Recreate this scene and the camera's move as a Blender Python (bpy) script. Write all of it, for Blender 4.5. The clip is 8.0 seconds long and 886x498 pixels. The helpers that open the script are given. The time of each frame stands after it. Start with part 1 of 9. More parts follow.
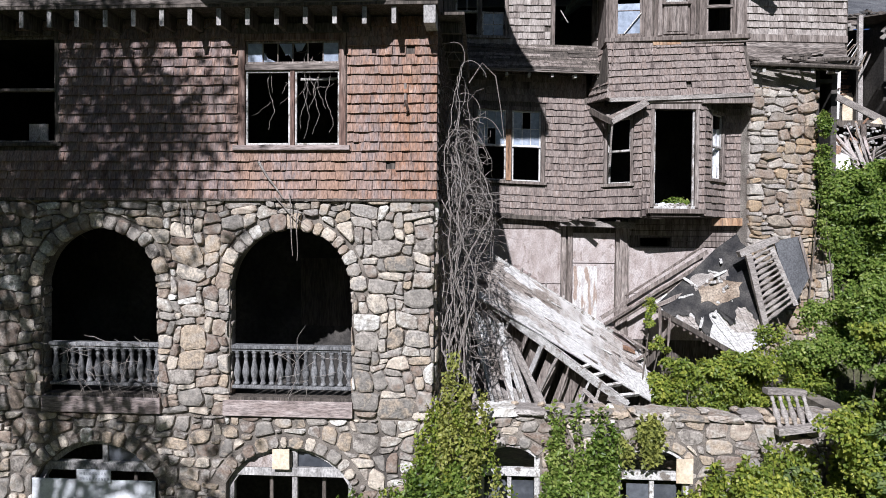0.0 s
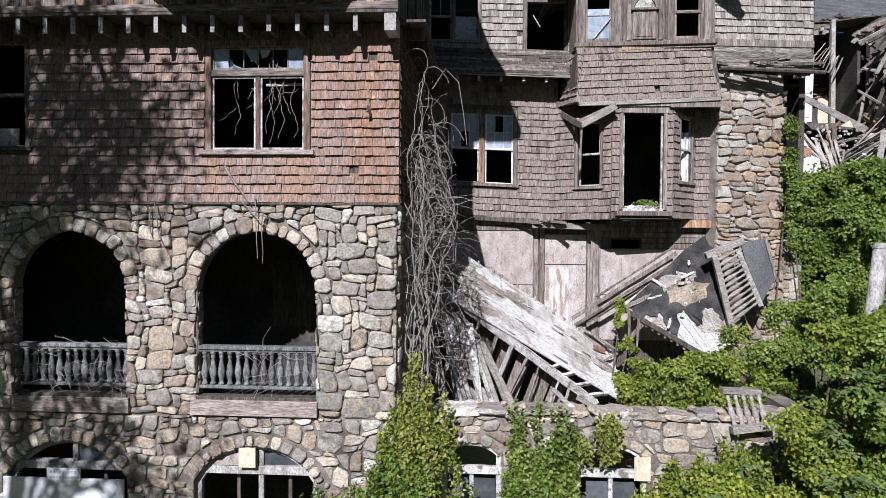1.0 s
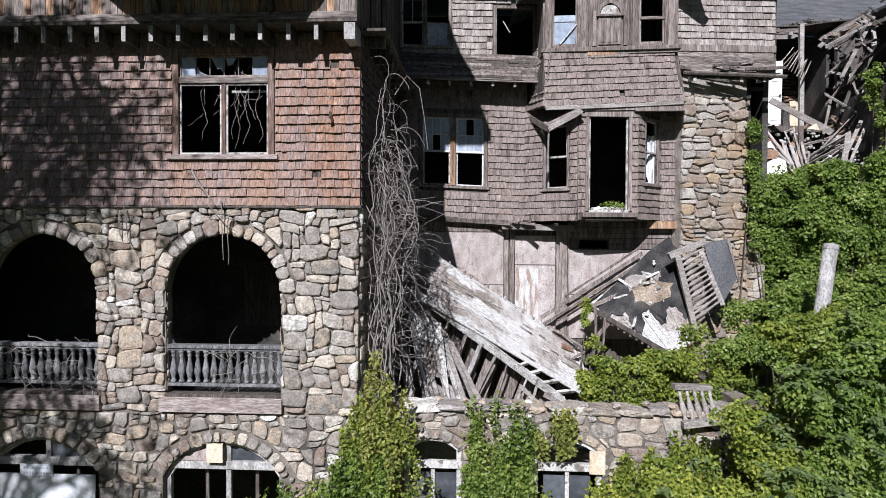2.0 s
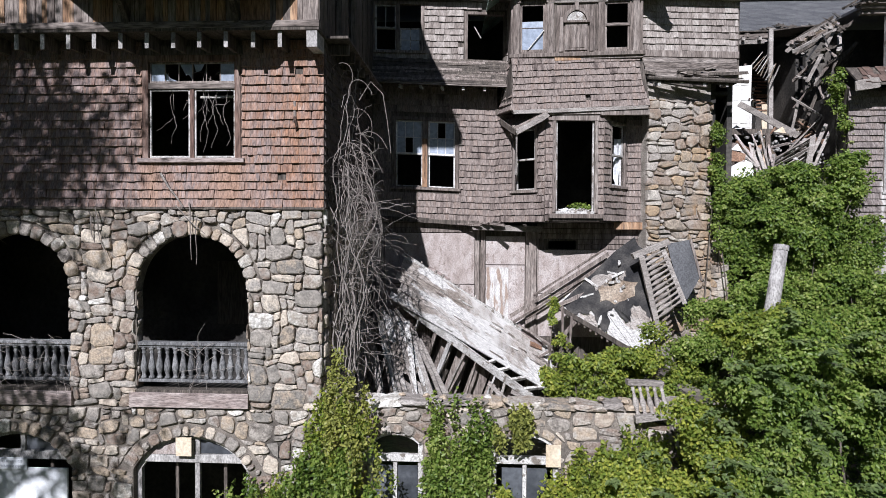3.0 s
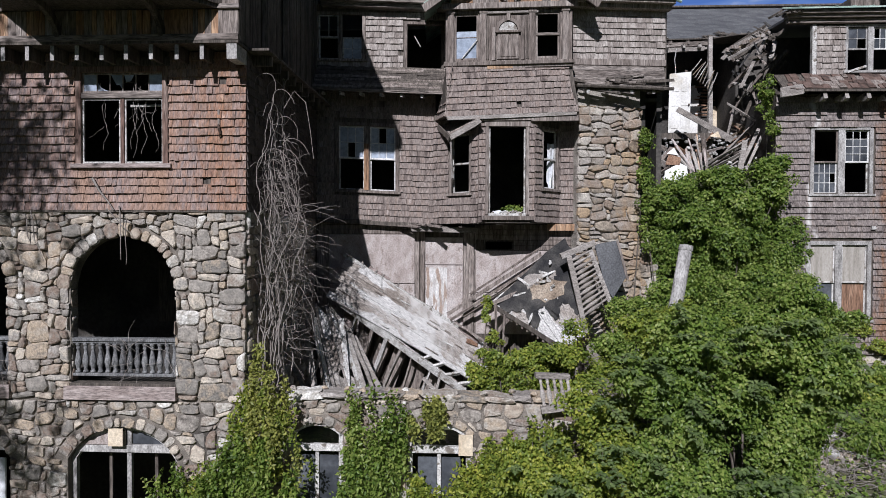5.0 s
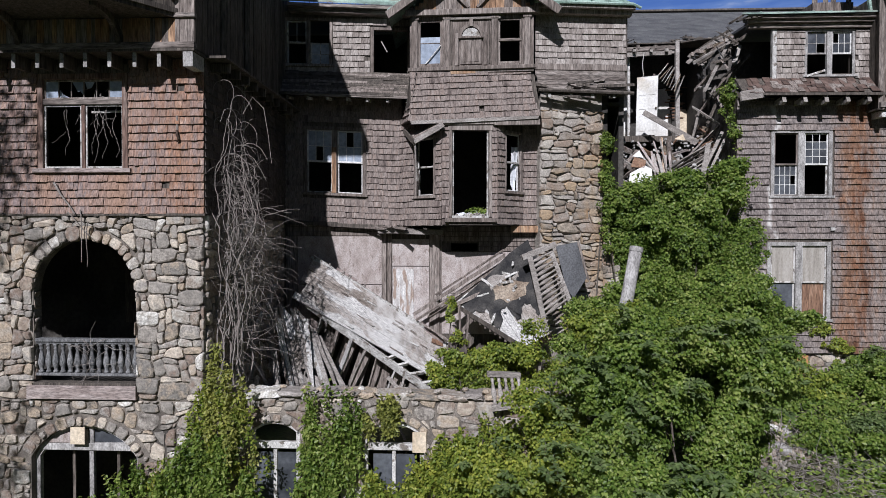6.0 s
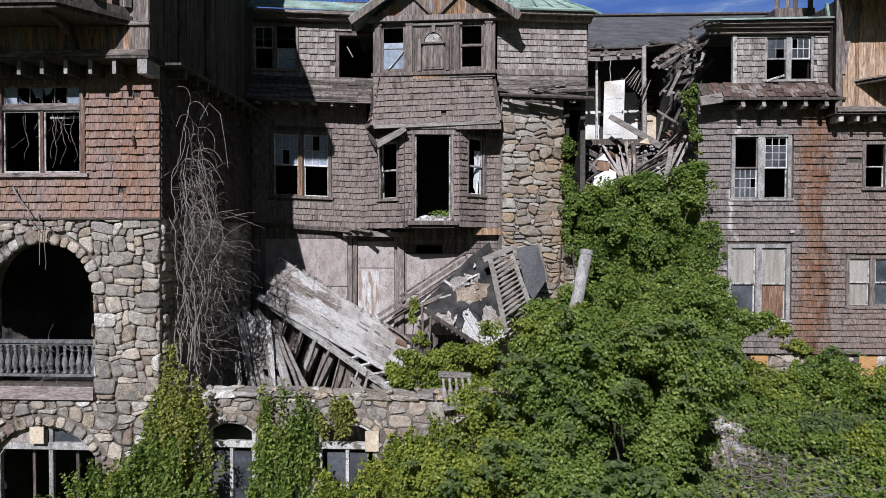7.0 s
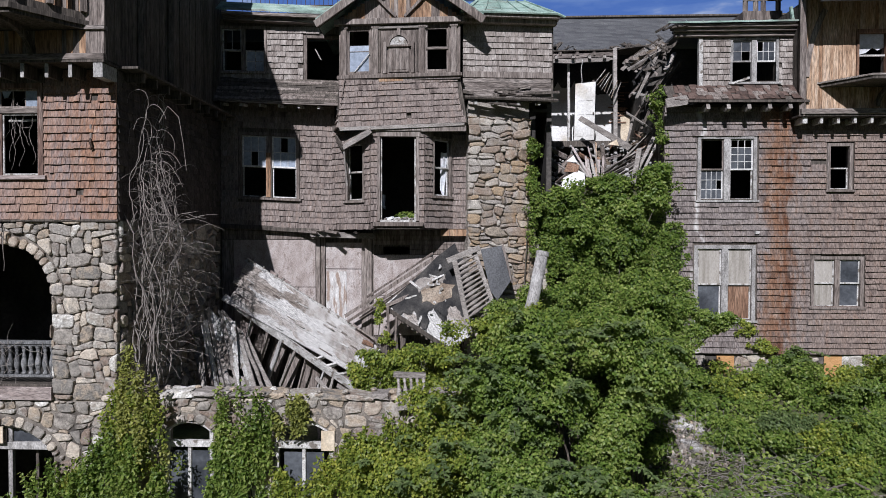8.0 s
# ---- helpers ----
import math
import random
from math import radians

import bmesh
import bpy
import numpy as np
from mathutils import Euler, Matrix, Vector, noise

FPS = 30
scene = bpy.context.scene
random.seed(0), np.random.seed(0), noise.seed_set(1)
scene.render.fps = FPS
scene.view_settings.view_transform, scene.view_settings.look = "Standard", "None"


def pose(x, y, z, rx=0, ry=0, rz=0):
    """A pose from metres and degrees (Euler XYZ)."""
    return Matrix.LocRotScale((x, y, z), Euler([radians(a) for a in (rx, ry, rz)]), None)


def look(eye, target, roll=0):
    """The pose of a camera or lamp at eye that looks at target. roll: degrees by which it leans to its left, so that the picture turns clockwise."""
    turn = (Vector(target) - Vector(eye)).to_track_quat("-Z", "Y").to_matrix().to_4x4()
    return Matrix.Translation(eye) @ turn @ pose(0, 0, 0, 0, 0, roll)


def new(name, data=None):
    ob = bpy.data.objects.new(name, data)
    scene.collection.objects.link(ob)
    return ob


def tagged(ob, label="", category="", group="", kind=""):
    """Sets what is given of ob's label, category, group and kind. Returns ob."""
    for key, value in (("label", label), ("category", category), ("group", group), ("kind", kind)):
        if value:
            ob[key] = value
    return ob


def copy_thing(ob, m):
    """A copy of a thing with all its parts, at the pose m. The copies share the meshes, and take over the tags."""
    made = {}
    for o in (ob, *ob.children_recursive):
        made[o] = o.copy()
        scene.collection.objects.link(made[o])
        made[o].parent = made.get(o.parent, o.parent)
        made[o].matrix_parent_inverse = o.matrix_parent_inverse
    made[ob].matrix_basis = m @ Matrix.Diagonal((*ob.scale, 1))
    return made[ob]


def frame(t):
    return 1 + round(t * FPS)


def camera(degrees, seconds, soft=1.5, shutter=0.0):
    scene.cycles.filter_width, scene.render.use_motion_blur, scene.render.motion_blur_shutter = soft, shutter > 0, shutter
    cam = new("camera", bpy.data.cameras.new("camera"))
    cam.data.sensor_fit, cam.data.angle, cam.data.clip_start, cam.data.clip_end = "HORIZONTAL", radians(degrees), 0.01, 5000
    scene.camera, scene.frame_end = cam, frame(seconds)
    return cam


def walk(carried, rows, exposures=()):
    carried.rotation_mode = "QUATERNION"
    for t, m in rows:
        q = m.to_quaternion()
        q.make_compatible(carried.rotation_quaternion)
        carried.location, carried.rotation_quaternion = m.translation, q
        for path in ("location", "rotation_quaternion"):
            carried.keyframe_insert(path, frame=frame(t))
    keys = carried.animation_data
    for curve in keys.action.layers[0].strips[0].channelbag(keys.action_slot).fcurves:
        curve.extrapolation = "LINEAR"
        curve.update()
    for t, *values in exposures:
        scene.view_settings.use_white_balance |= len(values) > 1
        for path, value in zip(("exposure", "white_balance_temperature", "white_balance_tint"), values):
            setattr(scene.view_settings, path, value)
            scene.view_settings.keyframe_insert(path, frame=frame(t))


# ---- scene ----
cam = camera(68.0, 8.0, soft=0.8)
METRES, EYE, TILT, LEAN, TURN = 8.0, 1.5, 0.0, 0.0, -1.3
PATH = [
    (0, (0.849, -0.155, 7.13), (0.726, 1.841, 7.088), 0.4),
    (0.5, (1.172, -0.262, 7.155), (1.051, 1.734, 7.111), 0.3),
    (1, (1.512, -0.357, 7.199), (1.395, 1.639, 7.155), 0.4),
    (1.5, (1.887, -0.515, 7.217), (1.771, 1.481, 7.174), 0.3),
    (3, (2.987, -1.102, 7.25), (2.882, 0.895, 7.207), 0.3),
    (3.5, (3.409, -1.286, 7.254), (3.304, 0.71, 7.211), 0.3),
    (4, (3.837, -1.446, 7.245), (3.731, 0.551, 7.205), 0.2),
    (5.5, (5.174, -1.895, 7.264), (5.076, 0.102, 7.226), 0.2),
    (6, (5.675, -2.05, 7.291), (5.579, -0.053, 7.254), 0.1),
    (6.5, (6.186, -2.19, 7.325), (6.094, -0.193, 7.288), 0.1),
    (7, (6.678, -2.308, 7.373), (6.59, -0.311, 7.335), 0.1),
    (7.5, (7.164, -2.371, 7.389), (7.077, -0.373, 7.352), 0.1),
    (8, (7.653, -2.425, 7.42), (7.568, -0.427, 7.381), 0.1),
]
EXPOSURES = [(0.0, 0.22, 5890, 15), (3.5, 0.07, 5890, 15), (5.5, -0.26, 5890, 15), (8.0, -0.28, 5890, 15)]
walk(cam, [(t, look(eye, target, roll)) for t, eye, target, roll in PATH], EXPOSURES)

# ---- light ----
SUN_DIR = Vector((0.195, 1.0, -0.80)).normalized()
world = bpy.data.worlds.new("world")
scene.world = world
world.use_nodes = True
wn = world.node_tree.nodes
sky = wn.new("ShaderNodeTexSky")
sky.sky_type = 'NISHITA'
sky.sun_disc = False
sky.sun_elevation = math.asin(-SUN_DIR.z)
sky.sun_rotation = math.atan2(-SUN_DIR.x, -SUN_DIR.y)
sky.air_density, sky.dust_density, sky.ozone_density = 1.0, 0.4, 1.5
wn["Background"].inputs[1].default_value = 0.031
world.node_tree.links.new(sky.outputs[0], wn["Background"].inputs[0])
sun = new("sun", bpy.data.lights.new("sun", 'SUN'))
sun.data.energy, sun.data.angle, sun.data.color = 6.15, radians(0.53), (1.0, 0.97, 0.93)
sun.matrix_world = look((-4, -18, 22), Vector((-4, -18, 22)) + SUN_DIR)
scene.view_settings.exposure = 0.0


# ---- materials ----
def ramp_node(nt, stops):
    r = nt.nodes.new("ShaderNodeValToRGB")
    el = r.color_ramp.elements
    while len(el) < len(stops):
        el.new(0.5)
    for e, (p, c) in zip(el, stops):
        e.position, e.color = p, (*c, 1)
    return r


def mat(name, cols, scale=3.0, fine=40.0, stretch=(1, 1, 1), rough=0.85, bump=0.4, rand="object", spread=0.55,
        stain=None, stain_scale=0.6, stain_at=(0.55, 0.7), metal=0.0, grain=0.35, bump_dist=0.01, trans=0.0, turn=0.0):
    m = bpy.data.materials.new(name)
    m.use_nodes = True
    nt = m.node_tree
    N, L = nt.nodes.new, nt.links.new
    bs = nt.nodes["Principled BSDF"]
    geo = N("ShaderNodeNewGeometry")
    mp = N("ShaderNodeMapping")
    mp.inputs["Scale"].default_value = stretch
    if turn:
        # grain that runs along a slanting panel
        mp.vector_type = 'TEXTURE'
        mp.inputs["Rotation"].default_value = (0, turn, 0)
        mp.inputs["Scale"].default_value = [1 / k for k in stretch]
    L(geo.outputs["Position"], mp.inputs["Vector"])
    n1 = N("ShaderNodeTexNoise")
    n1.inputs["Scale"].default_value, n1.inputs["Detail"].default_value = scale, 5
    n2 = N("ShaderNodeTexNoise")
    n2.inputs["Scale"].default_value, n2.inputs["Detail"].default_value, n2.inputs["Roughness"].default_value = fine, 6, 0.65
    L(mp.outputs[0], n1.inputs["Vector"])
    L(mp.outputs[0], n2.inputs["Vector"])
    if rand == "object":
        rn = N("ShaderNodeObjectInfo").outputs["Random"]
    elif rand == "island":
        rn = geo.outputs["Random Per Island"]
    else:
        rn = None
    cn = N("ShaderNodeMapRange")
    cn.inputs[1].default_value, cn.inputs[2].default_value = 0.34, 0.66
    L(n1.outputs["Fac"], cn.inputs[0])
    a = N("ShaderNodeMath")
    a.operation = 'MULTIPLY'
    L(cn.outputs[0], a.inputs[0])
    a.inputs[1].default_value = 1 - spread if rn else 1.0
    fac = a.outputs[0]
    if rn:
        b = N("ShaderNodeMath")
        b.operation = 'MULTIPLY_ADD'
        L(rn, b.inputs[0])
        b.inputs[1].default_value = spread
        L(fac, b.inputs[2])
        fac = b.outputs[0]
    k = len(cols) - 1
    r = ramp_node(nt, [(i / max(k, 1), c) for i, c in enumerate(cols)])
    L(fac, r.inputs[0])
    col = r.outputs[0]
    if stain:
        n3 = N("ShaderNodeTexNoise")
        n3.inputs["Scale"].default_value, n3.inputs["Detail"].default_value = stain_scale, 7
        L(mp.outputs[0], n3.inputs["Vector"])
        mr = N("ShaderNodeMapRange")
        mr.inputs[1].default_value, mr.inputs[2].default_value = stain_at
        L(n3.outputs["Fac"], mr.inputs[0])
        mx = N("ShaderNodeMix")
        mx.data_type = 'RGBA'
        L(mr.outputs[0], mx.inputs[0])
        L(col, mx.inputs[6])
        mx.inputs[7].default_value = (*stain, 1)
        col = mx.outputs[2]
    g = N("ShaderNodeMapRange")
    g.inputs[1].default_value, g.inputs[2].default_value = 0.36, 0.64
    g.inputs[3].default_value, g.inputs[4].default_value = 1 - grain * 1.15, 1 + grain * 0.75
    L(n2.outputs["Fac"], g.inputs[0])
    mul = N("ShaderNodeMix")
    mul.data_type, mul.blend_type = 'RGBA', 'MULTIPLY'
    mul.inputs[0].default_value = 1
    L(col, mul.inputs[6])
    L(g.outputs[0], mul.inputs[7])
    L(mul.outputs[2], bs.inputs["Base Color"])
    bs.inputs["Roughness"].default_value = rough
    bs.inputs["Metallic"].default_value = metal
    bs.inputs["Specular IOR Level"].default_value = 0.3
    bp = N("ShaderNodeBump")
    bp.inputs["Strength"].default_value, bp.inputs["Distance"].default_value = bump, bump_dist
    L(n2.outputs["Fac"], bp.inputs["Height"])
    L(bp.outputs[0], bs.inputs["Normal"])
    if trans:
        bs.inputs["Subsurface Weight"].default_value = 0
        tr = N("ShaderNodeBsdfTranslucent")
        L(mul.outputs[2], tr.inputs["Color"])
        ms = N("ShaderNodeMixShader")
        ms.inputs[0].default_value = trans
        L(bs.outputs[0], ms.inputs[1])
        L(tr.outputs[0], ms.inputs[2])
        L(ms.outputs[0], nt.nodes["Material Output"].inputs[0])
    return m


STONE_COLS = [(0.09, 0.077, 0.066), (0.36, 0.325, 0.285), (0.20, 0.185, 0.165), (0.43, 0.345, 0.255), (0.38, 0.35, 0.31), (0.21, 0.155, 0.12), (0.33, 0.305, 0.275), (0.56, 0.49, 0.40), (0.27, 0.21, 0.165), (0.44, 0.41, 0.36), (0.84, 0.82, 0.78)]
stone_kw = dict(scale=6, fine=24, bump=0.8, bump_dist=0.025, spread=0.90, grain=0.32, stain=(0.11, 0.10, 0.085), stain_scale=2.2, stain_at=(0.60, 0.80))
M_STONE = mat("stone", STONE_COLS, rand="object", **stone_kw)
M_STONE_I = mat("stone_joined", STONE_COLS, rand="island", **stone_kw)
CHIM_COLS = [(0.14, 0.115, 0.095), (0.36, 0.305, 0.24), (0.42, 0.31, 0.20), (0.25, 0.215, 0.18), (0.37, 0.335, 0.30), (0.50, 0.46, 0.40), (0.27, 0.205, 0.155), (0.35, 0.315, 0.28)]
M_CHIM = mat("chimney_stone", CHIM_COLS, rand="object", **stone_kw)
M_CHIM_I = mat("chimney_stone_joined", CHIM_COLS, rand="island", **stone_kw)
M_MORTAR = mat("mortar", [(0.105, 0.091, 0.078), (0.265, 0.232, 0.196)], scale=2.5, fine=50, rand="", bump=0.8, bump_dist=0.02, stain=(0.05, 0.045, 0.04))
M_MORTAR_C = mat("pale_mortar", [(0.20, 0.175, 0.15), (0.46, 0.42, 0.37)], scale=2.5, fine=40, rand="", bump=0.9, bump_dist=0.03)
RED_COLS = [(0.115, 0.075, 0.064), (0.24, 0.158, 0.13), (0.29, 0.215, 0.19), (0.215, 0.172, 0.16), (0.29, 0.19, 0.148), (0.33, 0.255, 0.23), (0.47, 0.37, 0.31)]
shing_kw = dict(scale=1.1, fine=5.5, stretch=(8, 8, 0.8), bump=0.5, spread=0.48, grain=0.42)
M_RED = mat("red_shingle", RED_COLS, rand="object", stain=(0.30, 0.19, 0.135), stain_scale=0.16, stain_at=(0.50, 0.74), **shing_kw)
M_RED_I = mat("red_shingle_joined", RED_COLS, rand="island", stain=(0.30, 0.19, 0.135), stain_scale=0.16, stain_at=(0.50, 0.74), **shing_kw)
GREY_COLS = [(0.075, 0.059, 0.053), (0.182, 0.146, 0.129), (0.256, 0.214, 0.192), (0.218, 0.168, 0.143), (0.37, 0.322, 0.293)]
M_GREY = mat("grey_shingle", GREY_COLS, rand="object", **shing_kw)
M_GREY_I = mat("grey_shingle_joined", GREY_COLS, rand="island", **shing_kw)
# darkened shingle tones that hold the side wall's shade in their colour
SHADED_COLS = [(0.035, 0.03, 0.028), (0.075, 0.062, 0.056), (0.12, 0.10, 0.09)]
M_SHADED = mat("shaded_shingle", SHADED_COLS, rand="object", **shing_kw)
M_SHADED_I = mat("shaded_shingle_joined", SHADED_COLS, rand="island", **shing_kw)
PALE_COLS = [(0.148, 0.123, 0.108), (0.261, 0.225, 0.202), (0.348, 0.31, 0.281), (0.435, 0.395, 0.361)]
M_PALE = mat("pale_shingle", PALE_COLS, rand="object", **shing_kw)
M_PALE_I = mat("pale_shingle_joined", PALE_COLS, rand="island", **shing_kw)
CLAP_COLS = [(0.105, 0.086, 0.080), (0.175, 0.148, 0.138), (0.235, 0.203, 0.19), (0.20, 0.163, 0.145), (0.31, 0.27, 0.25)]
clap_kw = dict(shing_kw, spread=0.42, stretch=(6, 6, 1.2), grain=0.5)
M_CLAP = mat("clap_shingle", CLAP_COLS, rand="object", **clap_kw)
M_CLAP_I = mat("clap_shingle_joined", CLAP_COLS, rand="island", **clap_kw)


def tone_band(m, x0, width, col, beyond=0.24, most=0.85, push=0.44, blend='MULTIPLY'):
    """A band of another tone down a wall, as of rust-red staining fading into brown to its far side, with ragged
    vertical edges.
    """
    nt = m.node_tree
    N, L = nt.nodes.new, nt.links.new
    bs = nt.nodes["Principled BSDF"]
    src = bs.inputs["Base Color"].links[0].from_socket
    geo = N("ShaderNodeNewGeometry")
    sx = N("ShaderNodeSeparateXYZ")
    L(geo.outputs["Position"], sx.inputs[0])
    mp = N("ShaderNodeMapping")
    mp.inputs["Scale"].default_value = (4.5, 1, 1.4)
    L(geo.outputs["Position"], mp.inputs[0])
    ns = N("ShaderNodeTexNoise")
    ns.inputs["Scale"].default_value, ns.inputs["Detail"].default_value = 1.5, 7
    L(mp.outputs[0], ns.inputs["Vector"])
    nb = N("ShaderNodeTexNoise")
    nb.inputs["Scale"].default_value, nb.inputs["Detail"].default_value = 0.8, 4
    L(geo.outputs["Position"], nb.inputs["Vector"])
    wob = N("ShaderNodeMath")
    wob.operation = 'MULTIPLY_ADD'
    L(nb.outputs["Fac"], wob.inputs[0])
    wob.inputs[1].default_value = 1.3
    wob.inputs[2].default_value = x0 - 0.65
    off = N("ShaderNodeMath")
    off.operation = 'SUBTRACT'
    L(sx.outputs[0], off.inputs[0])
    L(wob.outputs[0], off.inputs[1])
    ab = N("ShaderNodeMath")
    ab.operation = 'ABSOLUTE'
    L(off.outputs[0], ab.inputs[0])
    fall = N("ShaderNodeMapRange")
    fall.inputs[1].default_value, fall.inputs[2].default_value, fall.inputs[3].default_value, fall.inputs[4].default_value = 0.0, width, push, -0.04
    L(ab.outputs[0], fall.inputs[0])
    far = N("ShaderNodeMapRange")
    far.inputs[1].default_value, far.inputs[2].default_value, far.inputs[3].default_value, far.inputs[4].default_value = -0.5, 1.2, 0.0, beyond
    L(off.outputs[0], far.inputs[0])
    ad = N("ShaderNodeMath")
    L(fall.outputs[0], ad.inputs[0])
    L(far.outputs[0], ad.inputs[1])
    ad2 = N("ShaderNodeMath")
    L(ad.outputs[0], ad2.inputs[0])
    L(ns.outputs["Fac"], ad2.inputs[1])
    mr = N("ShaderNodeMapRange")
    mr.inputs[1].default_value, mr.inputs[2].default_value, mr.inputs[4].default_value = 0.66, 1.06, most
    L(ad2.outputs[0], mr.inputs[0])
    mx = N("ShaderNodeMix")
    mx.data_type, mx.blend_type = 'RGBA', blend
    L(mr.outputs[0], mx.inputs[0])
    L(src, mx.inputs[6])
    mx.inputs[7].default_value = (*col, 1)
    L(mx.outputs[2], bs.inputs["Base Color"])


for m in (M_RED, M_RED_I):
    tone_band(m, -0.55, 1.5, (1.0, 0.79, 0.60), 0.1, 0.95, 0.46)
    # darker and greyer blue towards the left of the red shingles
    tone_band(m, -6.0, 3.2, (0.66, 0.68, 0.76), 0.0, 0.85, 0.46)
for m in (M_CHIM, M_CHIM_I):
    tone_band(m, 9.2, 0.7, (1.0, 0.84, 0.66), 0.2, 0.8, 0.40)
for m in (M_CLAP, M_CLAP_I):
    tone_band(m, 17.3, 0.85, (0.92, 0.62, 0.42), 0.14, 0.95, 0.54)
    tone_band(m, 17.6, 0.38, (0.62, 0.46, 0.36), 0.0, 1.0, 0.42)
    tone_band(m, 19.9, 4.6, (1.0, 0.88, 0.78), 0.1, 0.75, 0.70)
    tone_band(m, 14.86, 0.20, (0.60, 0.58, 0.555), 0.0, 0.9, 0.44, 'MIX')
wood_kw = dict(scale=1.6, fine=5.5, stretch=(7, 7, 0.8), bump=0.6, grain=0.5)
M_WOOD = mat("weathered_wood", [(0.10, 0.081, 0.07), (0.17, 0.14, 0.122), (0.245, 0.208, 0.185), (0.36, 0.318, 0.285)], rand="object", spread=0.4, **wood_kw)
M_WOODX = mat("weathered_plank", [(0.17, 0.15, 0.135), (0.30, 0.27, 0.245), (0.46, 0.43, 0.40)], scale=1.4, fine=14, stretch=(1.2, 6, 6), bump=0.5, grain=0.5, rand="object", spread=0.5)
M_BALU = mat("grey_baluster_paint", [(0.10, 0.10, 0.103), (0.17, 0.17, 0.172), (0.26, 0.26, 0.26)], scale=3, fine=14, stretch=(3, 3, 1), bump=0.5, grain=0.5, rand="object", spread=0.4)
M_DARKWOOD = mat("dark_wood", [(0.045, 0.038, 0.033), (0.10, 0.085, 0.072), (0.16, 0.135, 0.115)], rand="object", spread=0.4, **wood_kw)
M_BROWN = mat("brown_wood", [(0.13, 0.075, 0.05), (0.24, 0.14, 0.09), (0.30, 0.20, 0.14)], rand="object", spread=0.4, **wood_kw)
M_GREYPAINT = mat("grey_window_paint", [(0.20, 0.19, 0.18), (0.36, 0.345, 0.33), (0.50, 0.485, 0.465)], scale=2.5, fine=16, stretch=(2, 2, 1), bump=0.4, grain=0.4, rand="object", spread=0.3)
M_MUNTIN = mat("white_muntin", [(0.55, 0.54, 0.52), (0.74, 0.73, 0.71)], scale=4, fine=20, rand="", grain=0.25)
M_TOWER = mat("sunbleached_board", [(0.22, 0.135, 0.085), (0.40, 0.265, 0.17), (0.54, 0.40, 0.285), (0.42, 0.34, 0.28)], rand="object", spread=0.45, **wood_kw)
M_CASING = mat("brown_casing", [(0.085, 0.052, 0.042), (0.17, 0.108, 0.085), (0.26, 0.195, 0.165)], rand="object", spread=0.3, **wood_kw)
M_ORANGE = mat("orange_wood", [(0.17, 0.10, 0.06), (0.33, 0.20, 0.12), (0.44, 0.31, 0.20)], rand="object", spread=0.4, stain=(0.2, 0.16, 0.13), stain_scale=1.0, **wood_kw)
M_GREYWHITE = mat("flaking_white_paint", [(0.33, 0.315, 0.29), (0.52, 0.505, 0.48), (0.66, 0.645, 0.62)], scale=2.2, fine=18, stretch=(2.2, 2.2, 1.8), bump=0.5, grain=0.4, rand="object", spread=0.35, stain=(0.20, 0.175, 0.15), stain_scale=3.0, stain_at=(0.55, 0.62))
M_WOODH = mat("weathered_wood_lying", [(0.085, 0.07, 0.06), (0.165, 0.138, 0.122), (0.25, 0.215, 0.192), (0.37, 0.33, 0.30)], scale=1.6, fine=5.5, stretch=(0.8, 7, 7), bump=0.6, grain=0.6, rand="object", spread=0.4)
M_ROT = mat("rotten_sheathing", [(0.17, 0.13, 0.095), (0.28, 0.22, 0.165), (0.36, 0.30, 0.235)], scale=3, fine=22, rand="", bump=0.8, grain=0.45)
M_BEAM = mat("pinkish_beam", [(0.19, 0.15, 0.135), (0.30, 0.245, 0.225), (0.41, 0.35, 0.325)], scale=2, fine=9, stretch=(1.0, 6, 6), bump=0.5, grain=0.45, rand="object", spread=0.3)
M_SLAB = mat("peeling_slab_paint", [(0.17, 0.142, 0.12), (0.30, 0.262, 0.23), (0.39, 0.355, 0.325), (0.46, 0.435, 0.41)], scale=1.1, fine=15, stretch=(0.8, 2.2, 2.2), turn=0.546, bump=0.8, bump_dist=0.02, grain=0.45, rand="object", spread=0.16, stain=(0.54, 0.525, 0.505), stain_scale=0.75, stain_at=(0.50, 0.525))
tone_band(M_SLAB, 3.3, 1.9, (0.54, 0.525, 0.505), 0.0, 0.95, 0.40, 'MIX')
M_PLY = mat("weathered_plywood", [(0.30, 0.25, 0.225), (0.42, 0.365, 0.34), (0.52, 0.475, 0.455)], scale=2.2, fine=28, stretch=(2, 2, 1), rand="object", spread=0.35, bump=0.25, stain=(0.24, 0.19, 0.165), stain_scale=5)
M_PEEL = mat("peeled_door_paint", [(0.42, 0.38, 0.36), (0.60, 0.58, 0.56), (0.70, 0.68, 0.67)], scale=2, fine=20, stretch=(5, 5, 1), rand="", stain=(0.35, 0.27, 0.22), stain_scale=1.6, stain_at=(0.50, 0.58))
M_TAR = mat("tar_paper", [(0.018, 0.018, 0.02), (0.045, 0.043, 0.042), (0.08, 0.075, 0.07)], scale=3, fine=30, rand="", rough=0.9, bump=0.6)
M_SLATE = mat("slate", [(0.075, 0.077, 0.083), (0.105, 0.107, 0.113), (0.145, 0.147, 0.15)], scale=1.0, fine=22, rand="island", spread=0.7, rough=0.65)
M_COPPER = mat("verdigris_copper", [(0.16, 0.22, 0.19), (0.30, 0.42, 0.36), (0.42, 0.52, 0.46)], scale=1.5, fine=20, stretch=(1, 1, 3), rand="", rough=0.7, stain=(0.22, 0.20, 0.17), stain_scale=1.4)
